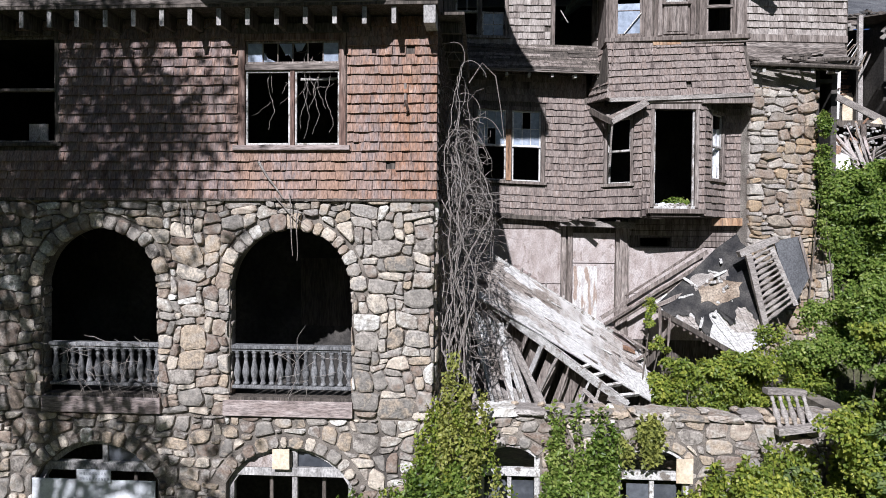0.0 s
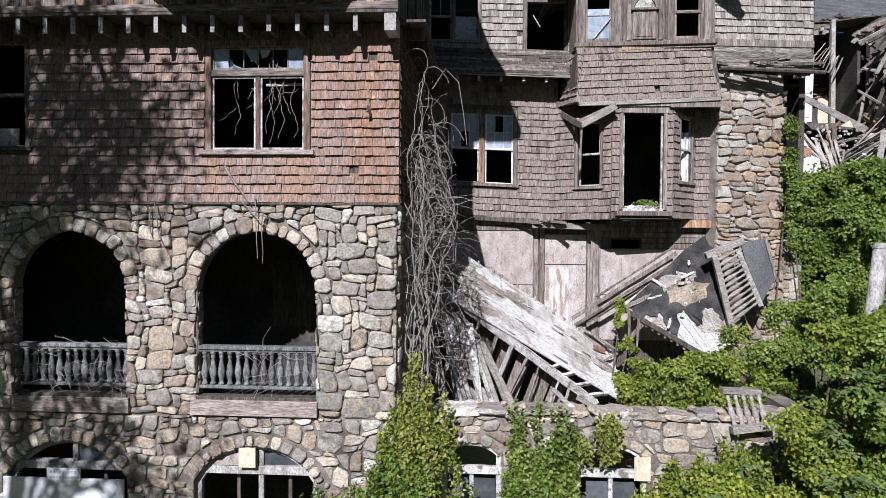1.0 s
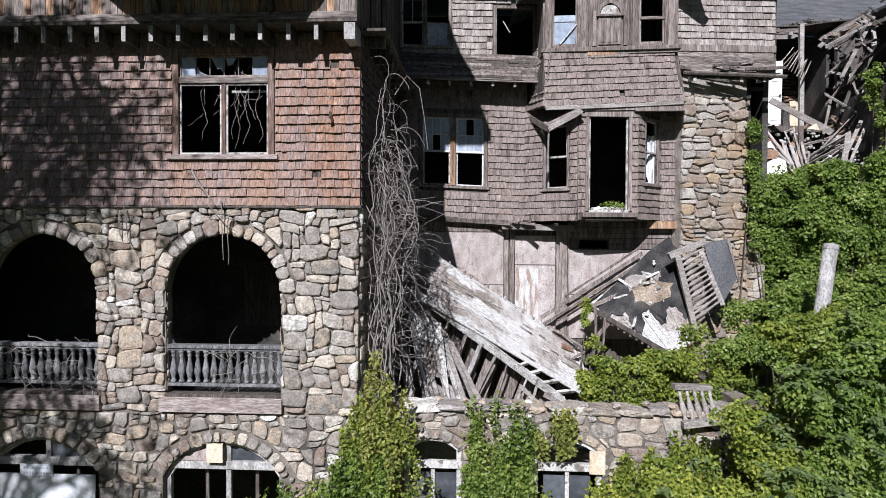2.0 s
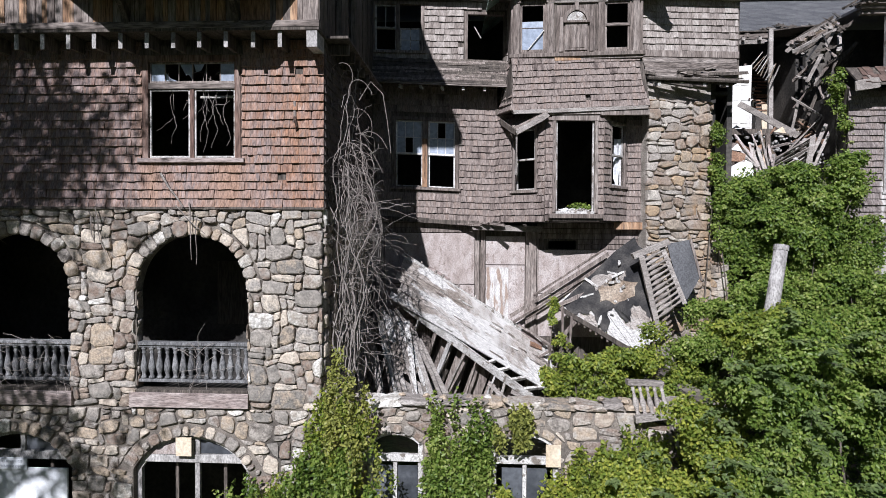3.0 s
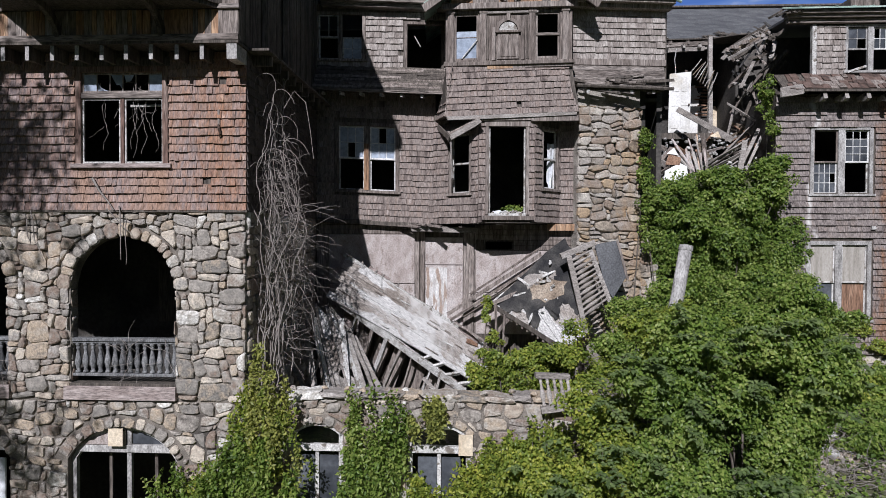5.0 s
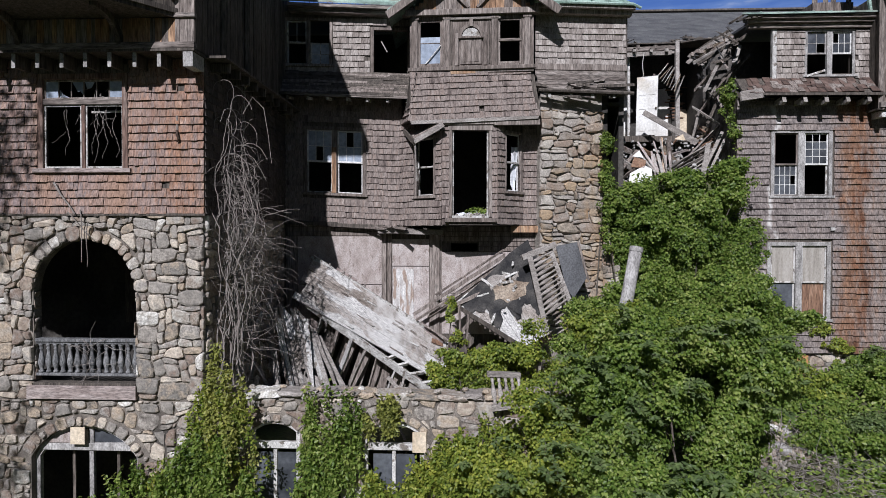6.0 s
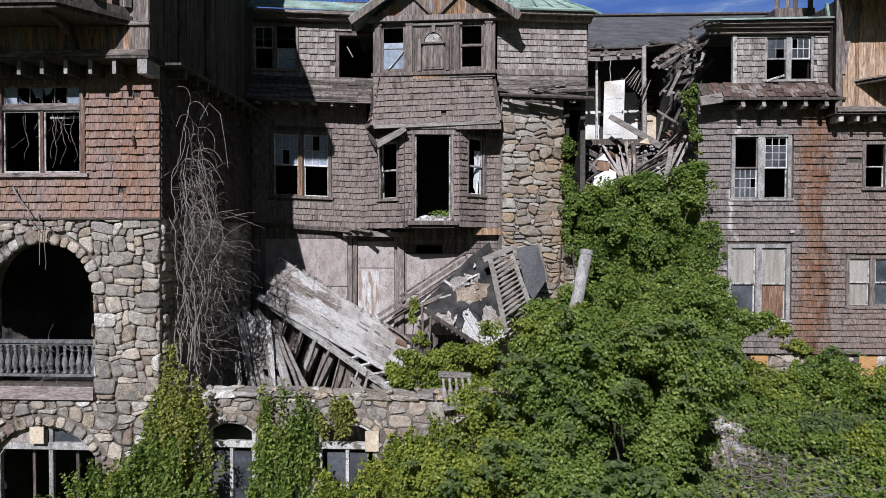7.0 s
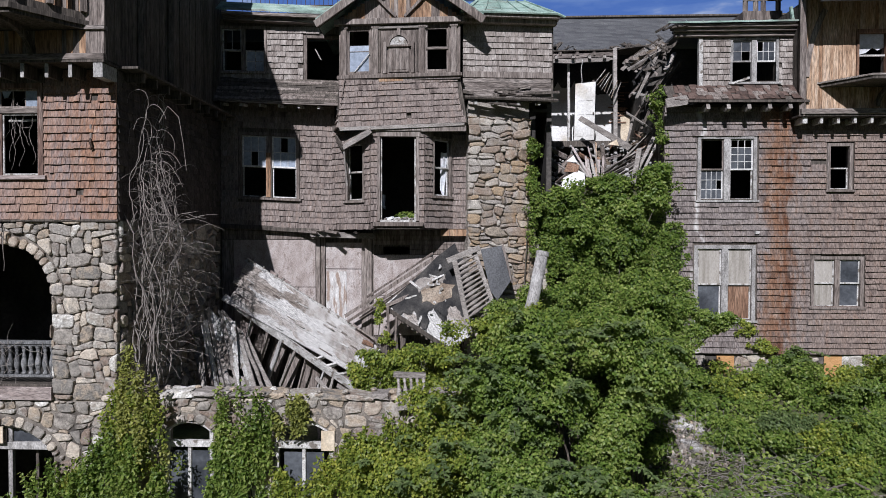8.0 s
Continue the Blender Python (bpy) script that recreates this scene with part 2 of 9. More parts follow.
M_PLASTER = mat("white_plaster", [(0.55, 0.53, 0.49), (0.74, 0.73, 0.70), (0.82, 0.81, 0.79)], scale=0.9, fine=15, rand="", bump=0.2, grain=0.15, stain=(0.5, 0.44, 0.34), stain_scale=0.8)
# near-black plaster colour stands in for the unlit depth of the rooms
M_DARKROOM = mat("unlit_room_plaster", [(0.03, 0.027, 0.025), (0.06, 0.055, 0.05), (0.10, 0.09, 0.08)], scale=0.8, fine=12, rand="")
M_BOARDED = mat("orange_board", [(0.42, 0.22, 0.09), (0.55, 0.31, 0.13), (0.60, 0.37, 0.19)], scale=3, fine=20, rand="object", stretch=(1, 1, 4), grain=0.25)
M_CREAM = mat("cream_board", [(0.55, 0.45, 0.32), (0.70, 0.60, 0.46)], scale=3, fine=18, rand="", grain=0.2)
M_WHITE = mat("white_sheet", [(0.55, 0.57, 0.60), (0.80, 0.82, 0.84)], scale=1.2, fine=14, rand="", grain=0.12, stain=(0.45, 0.45, 0.45), stain_scale=2)
M_INK = mat("faded_print", [(0.33, 0.35, 0.38), (0.45, 0.47, 0.5)], scale=9, fine=40, rand="")
# dusty panes, with the mirrored sky painted in as pale blue
M_DUSTYSKY = mat("dusty_sky_tinted_glass", [(0.20, 0.235, 0.29), (0.34, 0.39, 0.47), (0.46, 0.51, 0.58)], scale=1.3, fine=9, rand="object", spread=0.35, rough=0.22, bump=0.05, grain=0.2)
M_DARKGLASS = mat("dark_glass", [(0.03, 0.034, 0.04), (0.07, 0.075, 0.085), (0.13, 0.14, 0.155)], scale=1.5, fine=9, rand="object", spread=0.3, rough=0.12, bump=0.03, grain=0.2)
M_CURTAIN = mat("dull_curtain", [(0.26, 0.235, 0.20), (0.38, 0.35, 0.31), (0.45, 0.42, 0.38)], scale=1.2, fine=16, stretch=(8, 8, 0.6), rand="object", spread=0.3, grain=0.3)
M_IRON = mat("rusty_iron", [(0.05, 0.035, 0.03), (0.12, 0.08, 0.06)], scale=8, fine=40, rand="", metal=0.4, rough=0.7)
M_RUSTTILE = mat("rusty_metal_roof", [(0.045, 0.033, 0.029), (0.11, 0.072, 0.058), (0.19, 0.135, 0.115)], scale=2.5, fine=25, stretch=(3, 3, 1), rand="object", spread=0.5, rough=0.7)
M_BARK = mat("bark", [(0.06, 0.05, 0.04), (0.13, 0.11, 0.09), (0.20, 0.18, 0.155)], scale=6, fine=40, stretch=(3, 3, 1), rand="island", spread=0.4)
M_VINE = mat("dry_vine", [(0.085, 0.073, 0.066), (0.20, 0.174, 0.156), (0.36, 0.328, 0.30)], scale=6, fine=40, rand="island", spread=0.7)
M_TWIG = mat("grey_twig", [(0.13, 0.113, 0.102), (0.235, 0.208, 0.19), (0.36, 0.327, 0.30)], scale=6, fine=40, rand="island", spread=0.7)
leaf_kw = dict(scale=0.9, fine=14, rand="island", spread=0.7, rough=0.38, bump=0.1, grain=0.25, trans=0.5)
M_LEAF = mat("green_leaf", [(0.054, 0.10, 0.022), (0.145, 0.228, 0.040), (0.24, 0.322, 0.066), (0.44, 0.49, 0.15)], **leaf_kw)
M_LEAF2 = mat("yellow_green_leaf", [(0.075, 0.12, 0.024), (0.19, 0.26, 0.044), (0.30, 0.35, 0.06), (0.54, 0.54, 0.10)], **leaf_kw)
M_YELLOWLEAF = mat("yellowing_leaf", [(0.15, 0.18, 0.05), (0.36, 0.38, 0.10), (0.56, 0.54, 0.16)], **leaf_kw)
M_LEAF3 = mat("blue_green_leaf", [(0.085, 0.13, 0.05), (0.17, 0.235, 0.085), (0.27, 0.33, 0.13)], **leaf_kw)
M_GROUND = mat("leafy_soil", [(0.055, 0.055, 0.03), (0.10, 0.10, 0.05), (0.075, 0.11, 0.035)], scale=0.7, fine=12, rand="", bump=1.0, bump_dist=0.05)
M_RUBBLE = mat("rubble_stone", [(0.20, 0.19, 0.175), (0.36, 0.345, 0.33), (0.58, 0.57, 0.55)], scale=5, fine=30, rand="island", spread=0.8)

# open sky beyond the roofs
M_SKY = bpy.data.materials.new("blue_sky")
M_SKY.use_nodes = True
sk = M_SKY.node_tree
em = sk.nodes.new("ShaderNodeEmission")
skn = sk.nodes.new("ShaderNodeTexNoise")
skn.inputs["Scale"].default_value, skn.inputs["Detail"].default_value = 2.2, 6
skr = ramp_node(sk, [(0.45, (0.10, 0.20, 0.52)), (0.62, (0.17, 0.28, 0.58)), (0.75, (0.42, 0.50, 0.68))])
skc = sk.nodes.new("ShaderNodeTexCoord")
skm = sk.nodes.new("ShaderNodeMapping")
skm.inputs["Scale"].default_value = (0.012, 0.012, 0.05)
sk.links.new(skc.outputs["Object"], skm.inputs[0])
sk.links.new(skm.outputs[0], skn.inputs["Vector"])
sk.links.new(skn.outputs["Fac"], skr.inputs[0])
sk.links.new(skr.outputs[0], em.inputs[0])
sk.links.new(em.outputs[0], sk.nodes["Material Output"].inputs[0])


# ---- mesh building ----
class Buf:
    """Vertices and faces of one mesh, optionally laid through a frame."""

    def __init__(self, fr=None):
        self.v, self.f, self.fr = [], [], fr

    def add(self, vs, fs):
        o = len(self.v)
        if self.fr is not None:
            vs = [self.fr @ Vector(p) for p in vs]
        self.v += [tuple(p) for p in vs]
        self.f += [tuple(i + o for i in q) for q in fs]
        return self

    def box(self, x0, x1, y0, y1, z0, z1):
        vs = [(x, y, z) for z in (z0, z1) for y in (y0, y1) for x in (x0, x1)]
        return self.add(vs, [(0, 2, 3, 1), (4, 5, 7, 6), (0, 1, 5, 4), (2, 6, 7, 3), (0, 4, 6, 2), (1, 3, 7, 5)])

    def beam(self, a, b, w, h, up=(0, 0, 1), c=0.008, n=1, rough=0.0, rng=None):
        """A chamfered timber from a to b, w across and h along up."""
        a, b, up = Vector(a), Vector(b), Vector(up)
        d = (b - a).normalized()
        s = d.cross(up)
        s = s.normalized() if s.length > 1e-4 else d.orthogonal().normalized()
        t = s.cross(d).normalized()
        c = min(c, w * 0.3, h * 0.3)
        prof = [(-w / 2 + c, -h / 2), (w / 2 - c, -h / 2), (w / 2, -h / 2 + c), (w / 2, h / 2 - c), (w / 2 - c, h / 2), (-w / 2 + c, h / 2), (-w / 2, h / 2 - c), (-w / 2, -h / 2 + c)]
        vs, fs = [], []
        for i in range(n + 1):
            p = a.lerp(b, i / n)
            for x, z in prof:
                j = Vector((rng.uniform(-1, 1), rng.uniform(-1, 1), rng.uniform(-1, 1))) * rough if rough and rng else Vector()
                if rough and rng and i in (0, n):
                    j += d * rng.uniform(-1, 1) * rough * 3
                vs.append(p + s * x + t * z + j)
        for i in range(n):
            for k in range(8):
                q = i * 8
                fs.append((q + k, q + (k + 1) % 8, q + 8 + (k + 1) % 8, q + 8 + k))
        fs.append(tuple(reversed(range(8))))
        fs.append(tuple(range(n * 8, n * 8 + 8)))
        return self.add(vs, fs)

    def prism(self, poly, vec):
        """A flat polygon given thickness vec."""
        n, vec = len(poly), Vector(vec)
        vs = [Vector(p) for p in poly] + [Vector(p) + vec for p in poly]
        fs = [tuple(range(n)), tuple(reversed(range(n, 2 * n)))]
        fs += [(i, i + n, (i + 1) % n + n, (i + 1) % n) for i in range(n)]
        return self.add(vs, fs)

    def tube(self, pts, r0, r1, n=5):
        pts = [Vector(p) for p in pts]
        vs, fs = [], []
        for i, p in enumerate(pts):
            d = (pts[min(i + 1, len(pts) - 1)] - pts[max(i - 1, 0)])
            d = d.normalized() if d.length > 1e-6 else Vector((0, 0, 1))
            s = d.cross(Vector((0.31, 0.83, 0.46))).normalized()
            t = s.cross(d)
            r = r0 + (r1 - r0) * i / max(len(pts) - 1, 1)
            vs += [p + (s * math.cos(2 * math.pi * k / n) + t * math.sin(2 * math.pi * k / n)) * r for k in range(n)]
        for i in range(len(pts) - 1):
            fs += [(i * n + k, i * n + (k + 1) % n, (i + 1) * n + (k + 1) % n, (i + 1) * n + k) for k in range(n)]
        fs += [tuple(reversed(range(n))), tuple(range((len(pts) - 1) * n, len(pts) * n))]
        return self.add(vs, fs)

    def lathe(self, prof, m=None, n=8):
        """A turned shape; prof holds (radius, height)."""
        m = m or Matrix.Identity(4)
        vs = [m @ Vector((r * math.cos(2 * math.pi * k / n), r * math.sin(2 * math.pi * k / n), z)) for r, z in prof for k in range(n)]
        fs = [(i * n + k, i * n + (k + 1) % n, (i + 1) * n + (k + 1) % n, (i + 1) * n + k) for i in range(len(prof) - 1) for k in range(n)]
        fs += [tuple(reversed(range(n))), tuple(range((len(prof) - 1) * n, len(prof) * n))]
        return self.add(vs, fs)

    def weld(self):
        """Join vertices that lie on one another."""
        seen, remap, vs = {}, [], []
        for p in self.v:
            k = (round(p[0], 4), round(p[1], 4), round(p[2], 4))
            if k not in seen:
                seen[k] = len(vs)
                vs.append(p)
            remap.append(seen[k])
        fs = [tuple(remap[i] for i in q) for q in self.f]
        self.v, self.f = vs, [q for q in fs if len(set(q)) == len(q)]
        return self

    def mesh(self, name, material, smooth=False):
        me = bpy.data.meshes.new(name)
        me.from_pydata(self.v, [], self.f)
        if smooth:
            me.polygons.foreach_set("use_smooth", [True] * len(me.polygons))
        me.materials.append(material)
        me.update()
        return me


def part(name, buf, material, parent=None, label="", smooth=False):
    ob = new(name, buf.mesh(name, material, smooth))
    if parent:
        ob.parent = parent
    return tagged(ob, label) if label else ob


def thing(name, label, category, group="", kind="", at=(0, 0, 0)):
    ob = new(name)
    ob.location = at
    ob.empty_display_size = 0.2
    return tagged(ob, label, category, group, kind)


def local(ob, buf):
    """Shift a buffer's world points so that it can be the child of a thing set down elsewhere."""
    o = Vector(ob.location)
    buf.v = [tuple(Vector(p) - o) for p in buf.v]
    return buf


def frame_at(origin, u, into=None, v=(0, 0, 1)):
    """A wall's frame: u along it, the second axis into it, v up."""
    u, v = Vector(u), Vector(v)
    into = Vector(into) if into else v.cross(u).normalized()
    m = Matrix((u, into, v)).transposed().to_4x4()
    m.translation = origin
    return m


def front(y, slope=0.0, xc=0.0):
    """The frame of a wall that faces the camera, in which u is x and v is z; slope: its sag."""
    return frame_at((0, y, -slope * xc), (1, 0, slope), (0, 1, 0))


def wall_buf(fr, u0, u1, v0, v1, thick, holes):
    """A thick wall with openings that go through it."""
    us = sorted({u0, u1, *[h[0] for h in holes], *[h[1] for h in holes]})
    vs = sorted({v0, v1, *[h[2] for h in holes], *[h[3] for h in holes]})
    us, vs = [u for u in us if u0 <= u <= u1], [v for v in vs if v0 <= v <= v1]
    nu, nv = len(us) - 1, len(vs) - 1

    def solid(i, j):
        if i < 0 or j < 0 or i >= nu or j >= nv:
            return False
        cu, cv = (us[i] + us[i + 1]) / 2, (vs[j] + vs[j + 1]) / 2
        return not any(h[0] < cu < h[1] and h[2] < cv < h[3] for h in holes)

    b = Buf(fr)
    for i in range(nu):
        for j in range(nv):
            if not solid(i, j):
                continue
            a, c, e, g = us[i], us[i + 1], vs[j], vs[j + 1]
            b.add([(a, 0, e), (c, 0, e), (c, 0, g), (a, 0, g)], [(0, 1, 2, 3)])
            b.add([(a, thick, e), (c, thick, e), (c, thick, g), (a, thick, g)], [(3, 2, 1, 0)])
            if not solid(i - 1, j):
                b.add([(a, 0, e), (a, 0, g), (a, thick, g), (a, thick, e)], [(0, 1, 2, 3)])
            if not solid(i + 1, j):
                b.add([(c, 0, e), (c, thick, e), (c, thick, g), (c, 0, g)], [(0, 1, 2, 3)])
            if not solid(i, j - 1):
                b.add([(a, 0, e), (a, thick, e), (c, thick, e), (c, 0, e)], [(0, 1, 2, 3)])
            if not solid(i, j + 1):
                b.add([(a, 0, g), (c, 0, g), (c, thick, g), (a, thick, g)], [(0, 1, 2, 3)])
    return b.weld()


# shingle blanks: unit width and height, butt edge thick and uneven
def shingle_shape(rng):
    a, b = rng.uniform(-0.04, 0.02), rng.uniform(-0.04, 0.02)
    l, r = rng.uniform(0.0, 0.03), rng.uniform(0.0, 0.03)
    tb = 1.0
    vs = [(l, 0, a), (1 - r, 0, b), (1 - r, 0.0, 1), (l, 0.0, 1), (l, -tb, a), (1 - r, -tb, b), (1 - r, -0.25, 1), (l, -0.25, 1), (0.5, -tb * 1.1, (a + b) / 2 + rng.uniform(-0.03, 0.03)), (0.5, 0, (a + b) / 2)]
    fs = [(4, 8, 6, 7), (8, 5, 6), (4, 7, 3, 0), (5, 1, 2, 6), (7, 6, 2, 3), (0, 9, 8, 4), (9, 1, 5, 8)]
    return vs, fs


SH_RNG = random.Random(11)
SHAPES = [shingle_shape(SH_RNG) for _ in range(10)]


def shingle_meshes(material):
    out = []
    for vs, fs in SHAPES:
        me = bpy.data.meshes.new("shingle")
        me.from_pydata(vs, [], fs)
        me.materials.append(material)
        out.append(me)
    return out


MESHES = {}


def shingles(parent, fr, span, v0, v1, course, width, mats, holes=(), singles=0, single_box=None, seed=1, missing=0.005, butt=0.043, holes_fn=None, swap=None, lap=0.0):
    """Courses of shingles on a wall. span: (u0, u1) or a function of v. mats: (piece, joined). swap: a second pair of materials where swap[0](u, v) holds."""
    rng = random.Random(seed)
    sp = span if callable(span) else (lambda v: span)
    joined, joined2, made = Buf(), Buf(), 0
    v, row = v0, 0
    while v < v1 - course * 0.3:
        a, b = sp(v + course / 2)
        h = min(course, v1 - v)
        u = a - rng.uniform(0, width)
        wob = rng.uniform(-0.006, 0.006)
        while u < b:
            w = width * rng.choice((0.6, 0.8, 1.0, 1.0, 1.2, 1.5))
            p, q = max(u, a), min(u + w, b)
            u += w
            for h0 in holes:
                if v + h * 0.55 > h0[2] and v + h * 0.45 < h0[3]:
                    if p < h0[0] < q:
                        q, u = h0[0], min(u, h0[1])
                    elif h0[0] <= p < h0[1]:
                        p = min(h0[1], q)
            if q - p < 0.03 or rng.random() < missing or (holes_fn and holes_fn((p + q) / 2, v)):
                continue
            k = rng.randrange(len(SHAPES))
            tilt = rng.gauss(0, 0.0015 if lap else 0.004) if lap or rng.random() > 0.02 else rng.gauss(0, 0.05)
            m = fr @ Matrix.Translation((p - lap * (q - p), -0.002, v + wob + rng.uniform(-0.005, 0.005))) @ Matrix.Rotation(tilt, 4, 'Y') @ Matrix.Diagonal(((q - p) * (1 + 2 * lap), butt * rng.uniform(0.75, 1.25), h * 1.12, 1))
            sw = swap and swap[0]((p + q) / 2 + rng.uniform(-0.25, 0.25), v)
            pm = swap[1] if sw else mats[0]
            if made < singles and (single_box is None or (single_box[0] <= p <= single_box[1] and single_box[2] <= v <= single_box[3])):
                if pm.name not in MESHES:
                    MESHES[pm.name] = shingle_meshes(pm)
                ob = new("shingle", MESHES[pm.name][k])
                ob.parent = parent
                ob.matrix_basis = m
                made += 1
            else:
                vs, fs = SHAPES[k]
                (joined2 if sw else joined).add([m @ Vector(x) for x in vs], fs)
        v += course
        row += 1
    if joined.v:
        tagged(part("shingles", joined, mats[1], parent), kind="stuff")
    if joined2.v:
        tagged(part("shingles", joined2, swap[2], parent, "rust-stained wooden shingles"), kind="stuff")


# ---- field stones ----
class Arch:
    """An arched opening in a wall: half width, floor, and a round head of radius rad about (uc, vc)."""

    def __init__(self, uc, hw, vb, vtop, rad=None):
        self.uc, self.hw, self.vb, self.vtop = uc, hw, vb, vtop
        self.rad = rad or hw
        self.vc = vtop - self.rad
        self.vs = self.vc + math.sqrt(max(self.rad ** 2 - hw ** 2, 0))

    def head(self, u):
        d = abs(u - self.uc)
        return None if d >= self.hw else self.vc + math.sqrt(max(self.rad ** 2 - d * d, 0))

    def near(self, u, v):
        """Signed distance and outward normal of the nearest edge."""
        if v > self.vs:
            d = Vector((u - self.uc, v - self.vc))
            l = max(d.length, 1e-6)
            return l - self.rad, d / l
        s = 1 if u > self.uc else -1
        return abs(u - self.uc) - self.hw, Vector((s, 0))


def clip(poly, p, n):
    """Keep the part of a polygon on the side of p to which n points."""
    out = []
    for i, a in enumerate(poly):
        b = poly[(i + 1) % len(poly)]
        da, db = (a - p).dot(n), (b - p).dot(n)
        if da >= 0:
            out.append(a)
        if (da > 0) != (db > 0) and abs(da - db) > 1e-9:
            out.append(a + (b - a) * (da / (da - db)))
    return out


def stone_cells(u0, u1, v0, v1, size, arches=(), band=0.27, seed=1, flat=1.35):
    """Outlines of squarish rubble stones, large and small, fitted to one another in a wall."""
    rng = random.Random(seed)
    gu, gv = size * 0.36 * flat, size * 0.40
    nx, ny = int((u1 - u0) / gu) + 2, int((v1 - v0) / gv) + 2
    used = [[False] * ny for _ in range(nx)]
    rects = []

    def put(i, j, w, h):
        if i + w > nx or j + h > ny or any(used[a][b] for a in range(i, i + w) for b in range(j, j + h)):
            return False
        for a in range(i, i + w):
            for b in range(j, j + h):
                used[a][b] = True
        rects.append((i, j, w, h))
        return True

    for _ in range(int(nx * ny * 0.11)):
        put(rng.randrange(nx), rng.randrange(ny), *rng.choice(((3, 3), (3, 2), (2, 3), (4, 3), (3, 2))))
    for j in range(ny):
        for i in range(nx):
            if not used[i][j]:
                for w, h in rng.sample(((2, 2), (3, 2), (2, 1), (2, 2), (1, 2), (2, 3), (3, 1)), 4) + [(2, 1), (1, 1)]:
                    if put(i, j, w, h):
                        break

    def warp(i, j):
        u, v = u0 + i * gu, v0 + j * gv
        q = Vector((u * 2.6 / (size / 0.3), v * 2.6 / (size / 0.3), seed * 3.1))
        return Vector((u + gu * 0.95 * noise.noise(q), v + gv * 0.95 * noise.noise(q + Vector((7.7, 3.3, 0)))))

    cells = []
    for i, j, w, h in rects:
        poly = []
        for cx, cy, ax, ay in ((i, j, 0, 1), (i + w, j, 1, 0), (i + w, j + h, 0, -1), (i, j + h, -1, 0)):
            # each corner is knocked off by its own amount
            k, k2 = rng.uniform(0.09, 0.30) * w, rng.uniform(0.09, 0.30) * h
            bx, by = (1 if cx == i else -1), (1 if cy == j else -1)
            first, second = ((0, by * k2), (bx * k, 0)) if ax == 0 else ((bx * k, 0), (0, by * k2))
            poly += [warp(cx + first[0], cy + first[1]), warp(cx + second[0], cy + second[1])]
        c = sum(poly, Vector((0, 0))) / 8
        turn = rng.gauss(0, 0.06)
        poly = [c + Vector(((p - c).x - (p - c).y * turn, (p - c).y + (p - c).x * turn)) for p in poly]
        for a in arches:
            if len(poly) >= 3 and c.y > a.vb - 0.1:
                d, n = a.near(c.x, c.y)
                off = band if c.y > a.vs else rng.uniform(-0.02, 0.03)
                poly = clip(poly, c - n * (d - off), n)
        for p, n in (((u0, 0), (1, 0)), ((u1, 0), (-1, 0)), ((0, v0), (0, 1)), ((0, v1), (0, -1))):
            if len(poly) >= 3:
                poly = clip(poly, Vector(p), Vector(n))
        if len(poly) >= 3:
            ar = abs(sum(poly[k - 1].x * poly[k].y - poly[k].x * poly[k - 1].y for k in range(len(poly)))) / 2
            if ar > 0.25 * gu * gv:
                cells.append(poly)
    for a in arches:
        # stones set on edge round the head
        half = math.asin(min(a.hw / a.rad, 1))
        t = -half
        while t < half - 0.02:
            w = rng.uniform(0.13, 0.29) / a.rad
            t1 = min(t + w, half)
            ri, ro = a.rad - rng.uniform(-0.01, 0.05), a.rad + band * rng.uniform(0.72, 1.15)
            if t1 - t > 0.05:
                e = (t1 - t) * rng.uniform(0.12, 0.3)
                m = (ro - ri) * rng.uniform(0.12, 0.3)
                cells.append([Vector((a.uc + q * math.sin(s), a.vc + q * math.cos(s))) for q, s in
                              ((ri + m, t), (ro - m, t), (ro, t + e), (ro, t1 - e), (ro - m, t1), (ri + m, t1), (ri, t1 - e), (ri, t + e))][::-1])
            t = t1
    return cells, rng


